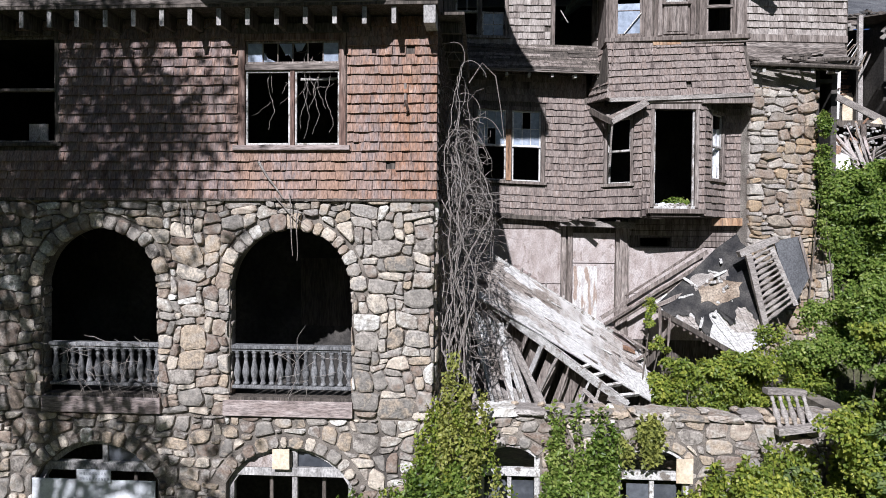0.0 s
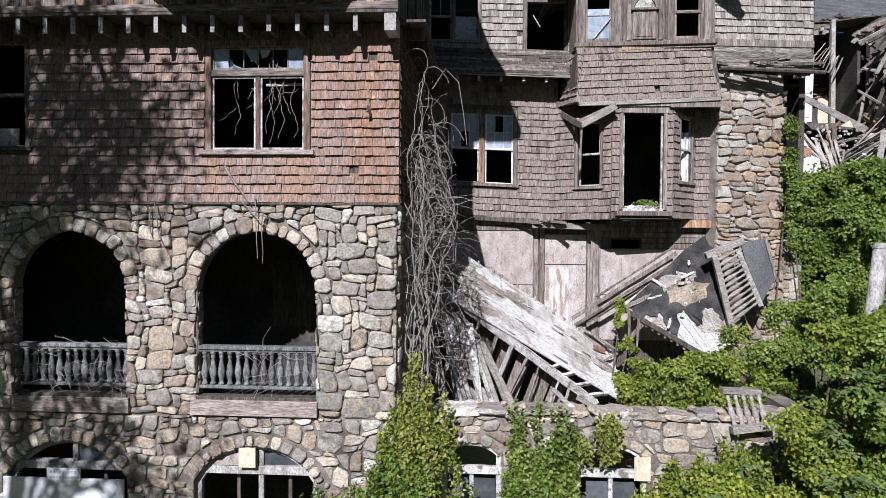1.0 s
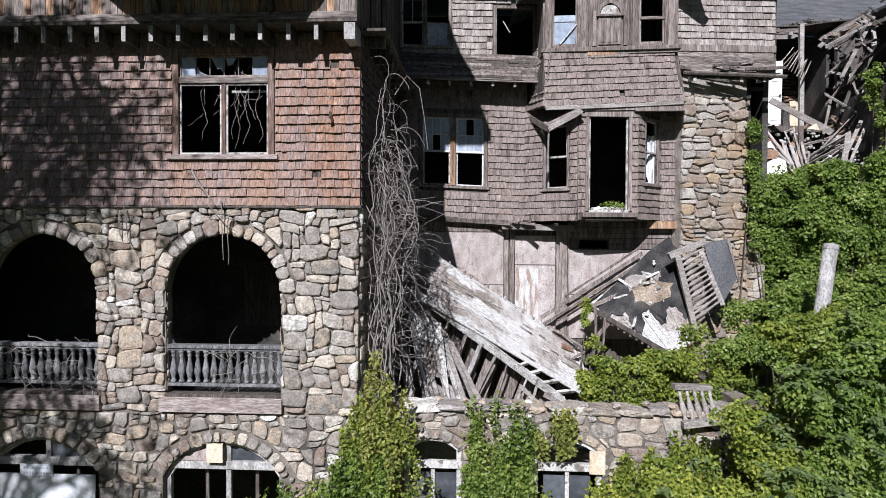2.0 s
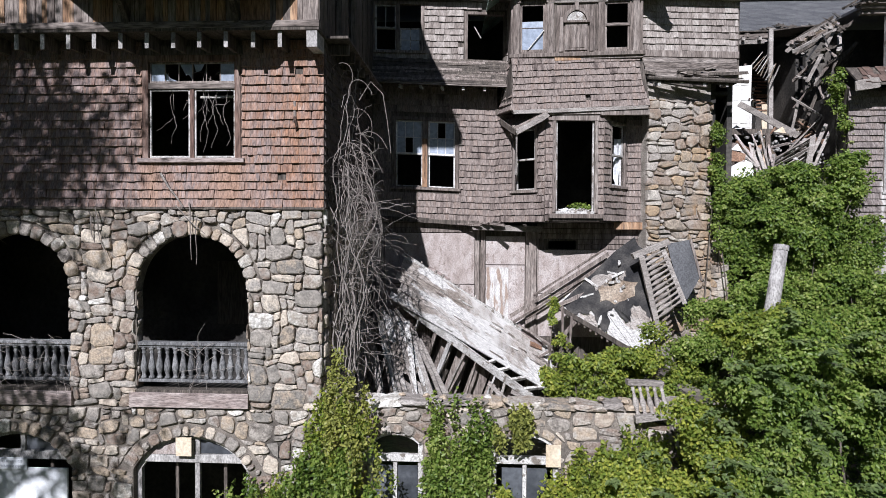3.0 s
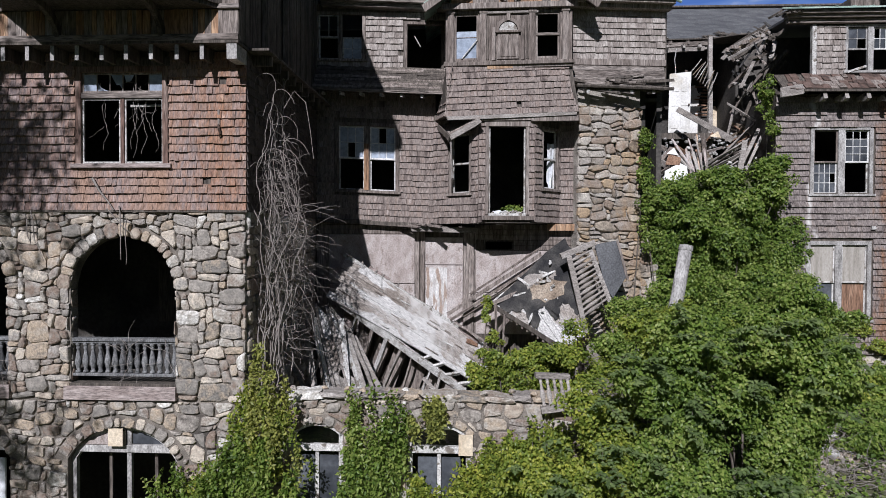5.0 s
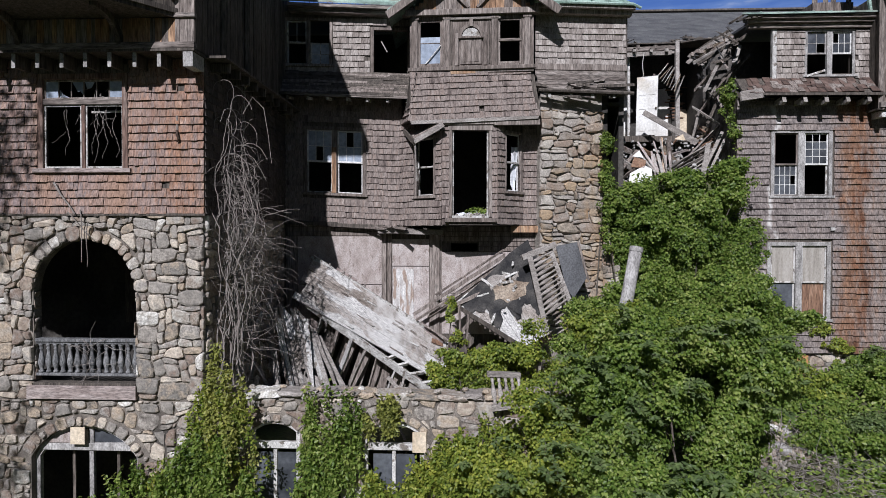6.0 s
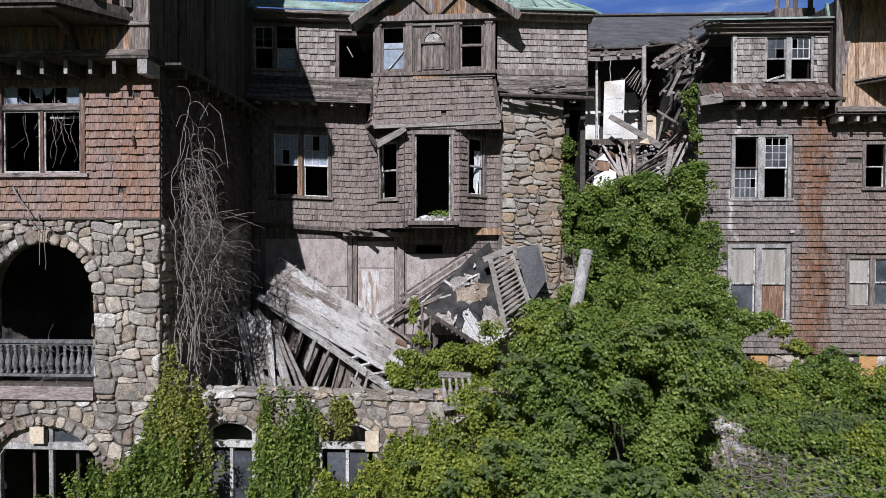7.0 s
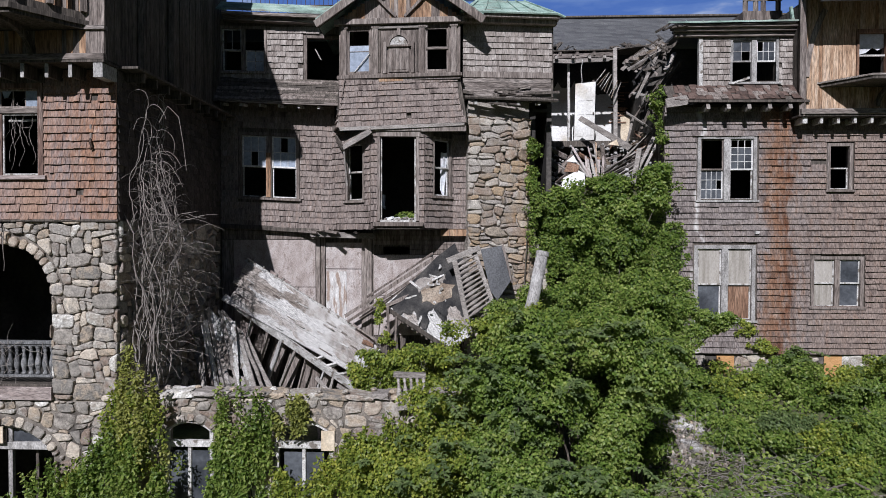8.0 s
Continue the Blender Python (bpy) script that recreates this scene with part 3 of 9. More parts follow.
def stone_buf(poly, rng, proud=(0.04, 0.10), gap=0.007):
    """One field stone: a rounded block over a cell of the wall."""
    c = sum(poly, Vector((0, 0))) / len(poly)
    ext = max((p - c).length for p in poly)
    if ext < 0.05:
        return None
    k = max(0.6, 1 - gap / ext)
    pts = [c + (p - c) * k for p in poly]
    rnd = [] if len(pts) < 7 else list(pts)
    for i, p in enumerate(pts if not rnd else ()):
        q, o = pts[(i + 1) % len(pts)], pts[i - 1]
        l = min(0.25, 0.03 / max((q - p).length, 0.01))
        l2 = min(0.25, 0.03 / max((o - p).length, 0.01))
        rnd += [p.lerp(o, l2), p.lerp(q, l)]
    rnd = [p for i, p in enumerate(rnd) if (p - rnd[i - 1]).length > 0.004]
    n = len(rnd)
    if n < 3:
        return None
    d = rng.uniform(*proud)
    tx, tz = rng.uniform(-0.25, 0.25), rng.uniform(-0.25, 0.25)
    vs = [(p.x, 0.05, p.y) for p in rnd]
    for f, dep in ((1.0, 0.40), (0.955, 0.80), (0.80, 1.0)):
        for p in rnd:
            o = (p - c) * f * rng.uniform(0.96, 1.03)
            vs.append((c.x + o.x, -d * dep + (o.x * tx + o.y * tz) * 0.35 * dep + rng.uniform(-0.007, 0.007), c.y + o.y))
    vs.append((c.x + rng.uniform(-0.3, 0.3) * ext * 0.5, -d * 1.04 - rng.uniform(0, 0.012), c.y + rng.uniform(-0.3, 0.3) * ext * 0.5))
    fs = []
    for r in range(3):
        fs += [(r * n + i, r * n + (i + 1) % n, (r + 1) * n + (i + 1) % n, (r + 1) * n + i) for i in range(n)]
    fs += [(3 * n + i, 3 * n + (i + 1) % n, 4 * n) for i in range(n)]
    return vs, fs


def stones(parent, fr, u0, u1, v0, v1, size, mats, arches=(), band=0.27, seed=1, singles=300, flat=1.35, proud=(0.04, 0.10), keep=None, gap=0.008):
    cells, rng = stone_cells(u0, u1, v0, v1, size, arches, band, seed, flat)
    cells.sort(key=lambda p: -sum(q.x for q in p) / len(p))
    joined, made = Buf(), 0
    for poly in cells:
        s = stone_buf(poly, rng, proud, gap)
        if not s or (keep and not keep(sum(poly, Vector((0, 0))) / len(poly))):
            continue
        if made < singles:
            b = Buf(fr).add(*s)
            part("stone", b, mats[0], parent)
            made += 1
        else:
            joined.add([fr @ Vector(p) for p in s[0]], s[1])
    if joined.v:
        tagged(part("stones", joined, mats[1], parent), kind="stuff")


def arched_wall(fr, u0, u1, v0, v1, thick, arches, step=0.09):
    """The wall behind the stones, with arched openings through it."""
    us = {u0, u1}
    for a in arches:
        n = max(int(2 * a.hw / step), 4)
        us |= {a.uc - a.hw + 2 * a.hw * i / n for i in range(n + 1)}
    us = sorted(u for u in us if u0 <= u <= u1)
    b = Buf(fr)
    for p, q in zip(us, us[1:]):
        mid = (p + q) / 2
        cuts = [(v0, v0)]
        for a in sorted((a for a in arches if abs(mid - a.uc) < a.hw), key=lambda a: a.vb):
            hp = a.head(min(max(p, a.uc - a.hw + 1e-4), a.uc + a.hw - 1e-4))
            hq = a.head(min(max(q, a.uc - a.hw + 1e-4), a.uc + a.hw - 1e-4))
            lo = cuts.pop()
            for y, flip in ((0, False), (thick, True)):
                f = (0, 1, 2, 3)
                b.add([(p, y, lo[0]), (q, y, lo[1]), (q, y, a.vb), (p, y, a.vb)], [tuple(reversed(f)) if flip else f])
            b.add([(p, 0, a.vb), (q, 0, a.vb), (q, thick, a.vb), (p, thick, a.vb)], [(0, 1, 2, 3)])
            b.add([(p, 0, hp), (q, 0, hq), (q, thick, hq), (p, thick, hp)], [(3, 2, 1, 0)])
            cuts.append((hp, hq))
        lo = cuts.pop()
        b.add([(p, 0, lo[0]), (q, 0, lo[1]), (q, 0, v1), (p, 0, v1)], [(0, 1, 2, 3)])
        b.add([(p, thick, lo[0]), (q, thick, lo[1]), (q, thick, v1), (p, thick, v1)], [(3, 2, 1, 0)])
    for a in arches:
        for s in (-1, 1):
            u = a.uc + s * a.hw
            if u0 < u < u1:
                f = (0, 1, 2, 3) if s < 0 else (3, 2, 1, 0)
                b.add([(u, 0, a.vb), (u, thick, a.vb), (u, thick, a.vs), (u, 0, a.vs)], [f])
    for u, f in ((u0, (0, 1, 2, 3)), (u1, (3, 2, 1, 0))):
        b.add([(u, 0, v0), (u, 0, v1), (u, thick, v1), (u, thick, v0)], [f])
    b.add([(u0, 0, v1), (u1, 0, v1), (u1, thick, v1), (u0, thick, v1)], [(0, 1, 2, 3)])
    return b.weld()


# ---- openings ----
def board(fr, u0, u1, v0, v1, d0, d1, c=0.008):
    """An upright or lying board in a wall's frame, from depth d0 to d1."""
    b = Buf(fr)
    if u1 - u0 > v1 - v0:
        b.beam((u0, (d0 + d1) / 2, (v0 + v1) / 2), (u1, (d0 + d1) / 2, (v0 + v1) / 2), abs(d1 - d0), v1 - v0, (0, 0, 1), c, 3)
    else:
        b.beam(((u0 + u1) / 2, (d0 + d1) / 2, v0), ((u0 + u1) / 2, (d0 + d1) / 2, v1), abs(d1 - d0), u1 - u0, (1, 0, 0), c, 3)
    return b


def join(*bufs):
    out = Buf()
    for b in bufs:
        out.add(b.v, b.f)
    return out


def sash(fr, u0, u1, v0, v1, d, nx, ny, st=0.045, bar=0.02, dep=0.04):
    """Stiles, rails and glazing bars of one sash."""
    bs = [board(fr, u0, u0 + st, v0, v1, d, d + dep), board(fr, u1 - st, u1, v0, v1, d, d + dep),
          board(fr, u0 + st, u1 - st, v1 - st, v1, d, d + dep), board(fr, u0 + st, u1 - st, v0, v0 + st * 1.2, d, d + dep)]
    for i in range(1, nx):
        u = u0 + st + (u1 - u0 - 2 * st) * i / nx
        bs.append(board(fr, u - bar / 2, u + bar / 2, v0 + st, v1 - st, d + 0.005, d + dep - 0.008, 0.004))
    for j in range(1, ny):
        v = v0 + st + (v1 - v0 - 2 * st) * j / ny
        bs.append(board(fr, u0 + st, u1 - st, v - bar / 2, v + bar / 2, d + 0.007, d + dep - 0.006, 0.004))
    return join(*bs)


def panes(parent, fr, u0, u1, v0, v1, d, nx, ny, keep, material=None, st=0.045):
    for i in range(nx):
        for j in range(ny):
            if (i, j) not in keep:
                continue
            a, b = u0 + st + (u1 - u0 - 2 * st) * i / nx, u0 + st + (u1 - u0 - 2 * st) * (i + 1) / nx
            c, e = v0 + st + (v1 - v0 - 2 * st) * j / ny, v0 + st + (v1 - v0 - 2 * st) * (j + 1) / ny
            part("pane", Buf(fr).box(a, b, d + 0.018, d + 0.022, c, e), material or M_DUSTYSKY, parent)


def framed_window(name, label, fr, u0, u1, v0, v1, lights, group="", trim=0.10, sillw=0.07, m_frame=None, depth=0.10, mull=0.10, proud=0.03):
    """A window with casing and sill. lights: per light, dicts for the upper and lower sash (panes, kept glass) or None."""
    m_frame = m_frame or M_WOOD
    w = thing(name, label, "window", group, "structure")
    part("frame", join(board(fr, u0, u0 + trim, v0, v1, -proud, depth), board(fr, u1 - trim, u1, v0, v1, -proud, depth), board(fr, u0 + trim, u1 - trim, v1 - trim, v1, -proud, depth)), m_frame, w)
    part("sill", board(fr, u0 - 0.06, u1 + 0.06, v0 - sillw, v0, -proud - 0.05, depth), m_frame, w)
    n = len(lights)
    iw = (u1 - u0 - 2 * trim - (n - 1) * mull) / n
    for i, (up, low) in enumerate(lights):
        a = u0 + trim + i * (iw + mull)
        if i:
            part("mullion", board(fr, a - mull, a, v0, v1 - trim, -proud * 0.7, depth), m_frame, w)
        vm = v0 + (v1 - trim - v0) * 0.5
        for nm, s, p, q, d in (("upper_sash", up, vm - 0.02, v1 - trim, 0.03), ("lower_sash", low, v0, vm + 0.02, 0.075)):
            if s:
                sh = part(nm, sash(fr, a, a + iw, p, q, d, s["n"][0], s["n"][1]), s.get("m", M_GREYWHITE), w)
                panes(sh, fr, a, a + iw, p, q, d, s["n"][0], s["n"][1], s.get("keep", ()), s.get("glass"))
    return w


def all_panes(nx, ny, but=()):
    return [(i, j) for i in range(nx) for j in range(ny) if (i, j) not in but]


# ---- ground ----
def ground_z(x, y):
    """The bank: low before the stone block, rising towards the far wing."""
    t = min(max((x - 6) / 7, 0), 1)
    s = min(max((y - 10) / 8.5, 0), 1)
    hump = 0.15 * noise.noise(Vector((x * 0.4, y * 0.4, 0)))
    return t * s * 3.1 + (hump if abs(x) < 40 and abs(y) < 40 else 0)


gx = [-2500, -600, -150, -50] + [-30 + i for i in range(61)] + [50, 150, 600, 2500]
gy = [-2500, -600, -150, -50] + [-30 + i for i in range(61)] + [50, 150, 600, 2500]
gb = Buf()
gb.add([(x, y, ground_z(x, y)) for y in gy for x in gx], [(j * len(gx) + i, j * len(gx) + i + 1, (j + 1) * len(gx) + i + 1, (j + 1) * len(gx) + i) for j in range(len(gy) - 1) for i in range(len(gx) - 1)])
tagged(part("ground", gb, M_GROUND, smooth=True), "dark leafy soil bank rising towards the far wing", "ground", kind="structure")

tagged(part("backdrop_sky", Buf().add([(8 + 420 * math.sin(a), 8 + 420 * math.cos(a), z) for z in (-4, 160) for a in [-0.9 + 0.1 * k for k in range(19)]], [(k, k + 1, k + 20, k + 19) for k in range(18)]), M_SKY), "clear blue sky with thin haze behind the roofs", "sky", kind="structure")

# ---- stone and shingle block ----
YL = 11.5
F_L = front(YL)
F_LS = frame_at((0, 0, 0), (0, 1, 0), (-1, 0, 0))
UP2, UP1 = Arch(-2.63, 1.13, 4.12, 7.23), Arch(-6.22, 1.11, 4.12, 7.23)
LO2, LO1 = Arch(-2.67, 1.17, 0.15, 3.24, 1.34), Arch(-6.30, 1.20, 0.15, 3.26, 1.36)

wl = tagged(part("wall_stone_front", arched_wall(front(YL + 0.06), -11, -0.06, -0.2, 7.79, 0.26, [UP1, UP2, LO1, LO2]), M_MORTAR),
            "fieldstone wall with two storeys of arches", "stone wall", kind="structure")
stones(wl, front(YL + 0.06), -9.3, -0.02, 3.80, 7.76, 0.315, (M_STONE, M_STONE_I),
       [Arch(-2.63, 1.13, 3.70, 7.23), Arch(-6.22, 1.11, 3.70, 7.23)], seed=5, singles=220)
stones(wl, front(YL + 0.06), -9.3, -0.02, 1.6, 3.79, 0.28, (M_STONE, M_STONE_I), [LO1, LO2], seed=6, singles=80, proud=(0.02, 0.07), gap=0.028)
# stones that line the reveals of the upper arches
for a in (UP1, UP2):
    for s in (-1, 1):
        fr = frame_at((a.uc + s * a.hw, 0, 0), (0, 1, 0), (s, 0, 0))
        cells, rg = stone_cells(YL + 0.07, YL + 0.31, 4.2, a.vs, 0.26, seed=21 + s)
        jb = Buf(fr)
        for c in cells:
            q = stone_buf(c, rg, (0.01, 0.04))
            if q:
                jb.add(*q)
        tagged(part("reveal_stones", jb, M_STONE_I, wl, smooth=True), kind="stuff")
ws = tagged(part("wall_stone_side", Buf().box(-0.55, -0.06, YL + 0.57, 18.0, -0.2, 7.79), M_MORTAR), "shaded fieldstone side wall", "stone wall", kind="structure")
stones(ws, frame_at((-0.06, 0, 0), (0, 1, 0), (-1, 0, 0)), YL + 0.08, 17.3, 2.0, 7.76, 0.34, (M_STONE, M_STONE_I), seed=8, singles=150)

# shingled storey
H2, H1 = (-3.50, -1.68, 8.72, 10.80), (-8.7, -7.02, 8.80, 10.75)
wsf = tagged(part("wall_shingle_front", wall_buf(F_L, -11, 0, 7.80, 11.02, 0.22, [H1, H2]), M_DARKWOOD), "wall of worn red-brown wooden shingles", "shingle wall", kind="structure")
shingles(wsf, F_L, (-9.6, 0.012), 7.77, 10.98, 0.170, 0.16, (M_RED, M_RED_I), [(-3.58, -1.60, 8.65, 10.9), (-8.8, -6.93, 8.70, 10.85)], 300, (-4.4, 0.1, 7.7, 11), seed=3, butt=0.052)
tagged(part("trim", board(F_L, -9.6, 0.03, 7.72, 7.775, -0.05, 0.05), M_DARKWOOD), "thin dark board under the shingles", "trim", kind="structure")
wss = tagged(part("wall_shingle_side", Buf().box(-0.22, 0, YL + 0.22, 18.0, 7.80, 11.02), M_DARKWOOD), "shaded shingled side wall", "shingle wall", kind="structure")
shingles(wss, F_LS, (YL + 0.01, 17.35), 7.77, 10.98, 0.170, 0.19, (M_SHADED, M_SHADED_I), (), 40, seed=4)

# the large casement window with broken transom lights
w2 = thing("window_1", "brown wooden casement window with broken transom panes", "window", kind="structure")
part("frame", join(board(F_L, -3.58, -3.46, 8.72, 10.72, -0.035, 0.12), board(F_L, -1.74, -1.62, 8.72, 10.72, -0.035, 0.12), board(F_L, -3.46, -1.74, 10.60, 10.72, -0.035, 0.12)), M_CASING, w2)
part("head_board", board(F_L, -3.62, -1.57, 10.72, 10.90, -0.05, 0.05), M_DARKWOOD, w2)
part("sill", board(F_L, -3.66, -1.54, 8.63, 8.72, -0.10, 0.12), M_BEAM, w2)
part("transom_bar", board(F_L, -3.46, -1.74, 10.07, 10.19, -0.02, 0.12), M_WOODH, w2)
part("mullion", board(F_L, -2.64, -2.56, 8.72, 10.07, 0.0, 0.12), M_CASING, w2)
tr = part("transom_sash", sash(F_L, -3.46, -1.74, 10.19, 10.60, 0.03, 6, 1, 0.035, 0.018), M_WOOD, w2)
panes(tr, F_L, -3.46, -1.74, 10.19, 10.60, 0.03, 6, 1, [(0, 0), (5, 0)], st=0.035)
for a, pts in ((2, [(0.0, 1), (1, 1), (1, 0.1), (0.75, 0.4), (0.5, 0.35), (0.2, 0.75)]), (3, [(0, 1), (0.9, 1), (0.6, 0.6), (0.2, 0.55)]), (1, [(0, 0), (0.9, 0), (0.3, 0.2), (0, 0.5)])):
    u = -3.425 + a * 0.275
    part("broken_pane", Buf(F_L).prism([(u + 0.02 + x * 0.235, 0.05, 10.235 + z * 0.325) for x, z in pts], (0, 0.004, 0)), M_DUSTYSKY, tr, "jagged remains of glass")
for a, b in ((-3.46, -2.64), (-2.56, -1.74)):
    part("casement", sash(F_L, a + 0.005, b - 0.005, 8.73, 10.065, 0.02, 1, 1, 0.034), M_GREYWHITE, w2)
part("rail", Buf(F_L).beam((-2.48, 0.12, 9.93), (-1.8, 0.2, 9.96), 0.03, 0.05), M_GREYWHITE, w2, "loose white rail")
framed_window("window_2", "dark wooden sash window without glass", F_L, -8.75, -6.93, 8.78, 10.82, [({"n": (1, 1), "m": M_WOOD}, {"n": (1, 1), "m": M_WOOD})], trim=0.09, m_frame=M_DARKWOOD)
part("pale_card", Buf(F_L).box(-7.62, -7.25, 0.13, 0.15, 8.0, 9.15), M_PLY, tagged(thing("board_scrap", "pale board leaning inside the window", "board", at=(0, 0, 0))))

# iron bracket and a hanging stick on the shingles
hk = thing("wall_bracket", "old iron bracket hanging on the shingle wall", "bracket")
part("plate", board(F_L, -0.58, -0.53, 9.42, 9.82, -0.05, -0.02), M_WOOD, hk)
part("hook", Buf().tube([(-0.55, 11.44, 9.5), (-0.52, 11.38, 9.42), (-0.5, 11.40, 9.32), (-0.53, 11.43, 9.27)], 0.03, 0.02), M_IRON, hk)
stick = thing("stick", "pale dead stick caught on the shingle wall", "stick")
part("stem", Buf().tube([(-3.18, 11.40, 8.42), (-3.02, 11.38, 8.16), (-2.86, 11.40, 7.95), (-2.72, 11.38, 7.76)], 0.03, 0.012), M_WOODX, stick)

# eaves: rafter ends under the overhanging storey
RT = random.Random(2)
for i in range(19):
    x = -0.70 - i * 0.506
    ry = 10.97 + RT.uniform(-0.015, 0.015)
    # dark body and pale end put the sun's fall into the wood colours
    rt = tagged(part("rafter_end", Buf().beam((x, 11.52, 10.88), (x, ry + 0.02, 10.87), 0.075, 0.27, (0, 0, 1), 0.006), M_DARKWOOD), "grey-white wooden rafter end under the eaves", "rafter end", "rafter ends of the stone block")
    part("end_face", Buf().beam((x, ry + 0.02, 10.865), (x, ry, 10.865), 0.078, 0.29, (0, 0, 1), 0.006), M_GREYPAINT, rt, "pale end face with the sun's brightness in its colour")
tagged(part("rafter_end", Buf().beam((-0.09, 11.52, 10.87), (-0.09, 10.95, 10.86), 0.20, 0.30), M_GREYPAINT), "broad grey-white corner rafter end", "rafter end", "rafter ends of the stone block")
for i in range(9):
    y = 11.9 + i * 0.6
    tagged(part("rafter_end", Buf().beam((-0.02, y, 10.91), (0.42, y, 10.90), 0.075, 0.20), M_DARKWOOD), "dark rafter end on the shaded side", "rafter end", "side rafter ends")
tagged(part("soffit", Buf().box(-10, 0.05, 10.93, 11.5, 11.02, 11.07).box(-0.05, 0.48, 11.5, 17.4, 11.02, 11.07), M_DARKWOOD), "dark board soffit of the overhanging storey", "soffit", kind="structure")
# flared foot and boarded wall of the overhanging storey
YT = 11.02
w3 = tagged(part("wall_board_front", Buf().box(-10, 0.0, YT + 0.05, YT + 0.2, 11.07, 16.2), M_DARKWOOD), "wall of upright weathered boards", "board wall", kind="structure")
for nm, z0, z1, yo in (("foot_board", 11.07, 11.20, -0.09), ("band_board", 11.70, 11.79, -0.06)):
    part(nm, Buf().beam((-10, YT + yo + 0.06, (z0 + z1) / 2), (0.05, YT + yo + 0.06, (z0 + z1) / 2), 0.14, z1 - z0, n=8), M_WOODH, w3)
x = 0.02
BR = random.Random(5)
while x > -9.5:
    w = BR.uniform(0.09, 0.17)
    part("plank", Buf().box(x - w + 0.006, x, YT - 0.02 + BR.uniform(-0.008, 0.008), YT + 0.05, 11.17, 15.9), M_ORANGE if BR.random() < 0.35 else M_WOOD, w3)
    x -= w
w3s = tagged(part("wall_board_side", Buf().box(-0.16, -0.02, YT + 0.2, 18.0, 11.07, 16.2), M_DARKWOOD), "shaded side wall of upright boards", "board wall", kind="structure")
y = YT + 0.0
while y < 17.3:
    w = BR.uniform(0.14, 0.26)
    # dark wood instead of the front's boards carries this side's shade
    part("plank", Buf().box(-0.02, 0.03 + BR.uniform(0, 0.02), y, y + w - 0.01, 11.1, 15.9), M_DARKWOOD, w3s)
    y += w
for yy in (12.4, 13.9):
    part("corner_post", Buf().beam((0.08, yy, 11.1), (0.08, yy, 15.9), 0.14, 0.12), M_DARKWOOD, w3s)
# canted oriel that shades the boards
OR = [(-0.33, YT), (-1.2, 9.87), (-3.92, 9.87), (-4.8, YT)]
oriel = thing("oriel", "dark wooden oriel with a moulded ledge over the boarded wall", "oriel", kind="structure")
for nm, z0, z1, o in (("ledge", 11.78, 11.88, 0.06), ("ledge_lower", 11.70, 11.78, 0.0), ("body", 11.88, 12.05, -0.03), ("head", 14.6, 15.8, 0.0)):
    cx, cy = -2.56, 11.2
    part(nm, Buf().prism([(cx + (px - cx) * (1 + o * 0.35), (py if py > 11 else py - o), z0) for px, py in OR], (0, 0, z1 - z0)), M_DARKWOOD, oriel)
for (ax, ay), (bx, by) in zip(OR, OR[1:]):
    for f in (0.06, 0.5, 0.94):
        part("post", Buf().beam((ax + (bx - ax) * f, ay + (by - ay) * f, 12.05), (ax + (bx - ax) * f, ay + (by - ay) * f, 14.6), 0.12, 0.12), M_WOOD, oriel)
for bx in (-1.5, -3.6):
    pts = [(bx, YT - 0.02 - 1.0 * (k / 8) ** 1.8, 11.15 + 0.55 * math.sin(k * math.pi / 16)) for k in range(9)]
    bb = Buf()
    for p, q in zip(pts, pts[1:]):
        bb.beam(p, q, 0.10, 0.15, (0, -0.5, 1))
    part("bracket", bb, M_DARKWOOD, oriel, "curved dark timber bracket")
# roof out of view, its eaves outlined to throw shade on the middle wing
tagged(part("roof_block", Buf().prism([(-10, 9.3, 16.2), (0.98, 9.3, 16.2), (0.56, 12.8, 16.2), (0.5, 17.6, 16.2), (-10, 17.6, 16.2)], (0, 0, 0.3)), M_SLATE), "unseen roof over the stone block, eaves outlined for their shadow", "roof", kind="structure")

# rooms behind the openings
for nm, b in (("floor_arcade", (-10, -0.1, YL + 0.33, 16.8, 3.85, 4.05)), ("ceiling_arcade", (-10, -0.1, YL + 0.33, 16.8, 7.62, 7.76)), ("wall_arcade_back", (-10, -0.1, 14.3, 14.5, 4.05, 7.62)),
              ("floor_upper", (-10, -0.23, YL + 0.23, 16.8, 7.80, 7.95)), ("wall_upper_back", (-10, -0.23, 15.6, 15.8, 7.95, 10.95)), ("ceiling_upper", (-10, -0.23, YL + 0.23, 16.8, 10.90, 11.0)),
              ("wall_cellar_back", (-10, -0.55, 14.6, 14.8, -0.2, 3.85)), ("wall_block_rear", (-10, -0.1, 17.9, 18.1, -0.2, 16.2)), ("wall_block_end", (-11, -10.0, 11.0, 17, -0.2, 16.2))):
    tagged(part(nm, Buf().box(*b), M_DARKROOM), "room surface coloured near-black for its unlit depth", nm.split("_")[0], kind="structure")
# dark wood puts the arcade's dimness into the panel's colour
bp = thing("boarded_panel", "dim board panel against the arcade's back wall", "panel")
part("sheet", Buf().box(-3.2, -1.2, 14.24, 14.27, 5.1, 6.6), M_DARKWOOD, bp)

# balustrades in the upper arches
BAL = [(0.03, 0.0), (0.045, 0.02), (0.045, 0.05), (0.028, 0.07), (0.035, 0.12), (0.052, 0.20), (0.055, 0.26), (0.04, 0.36), (0.026, 0.46), (0.024, 0.50), (0.038, 0.53), (0.028, 0.55), (0.034, 0.58), (0.045, 0.60), (0.045, 0.64)]


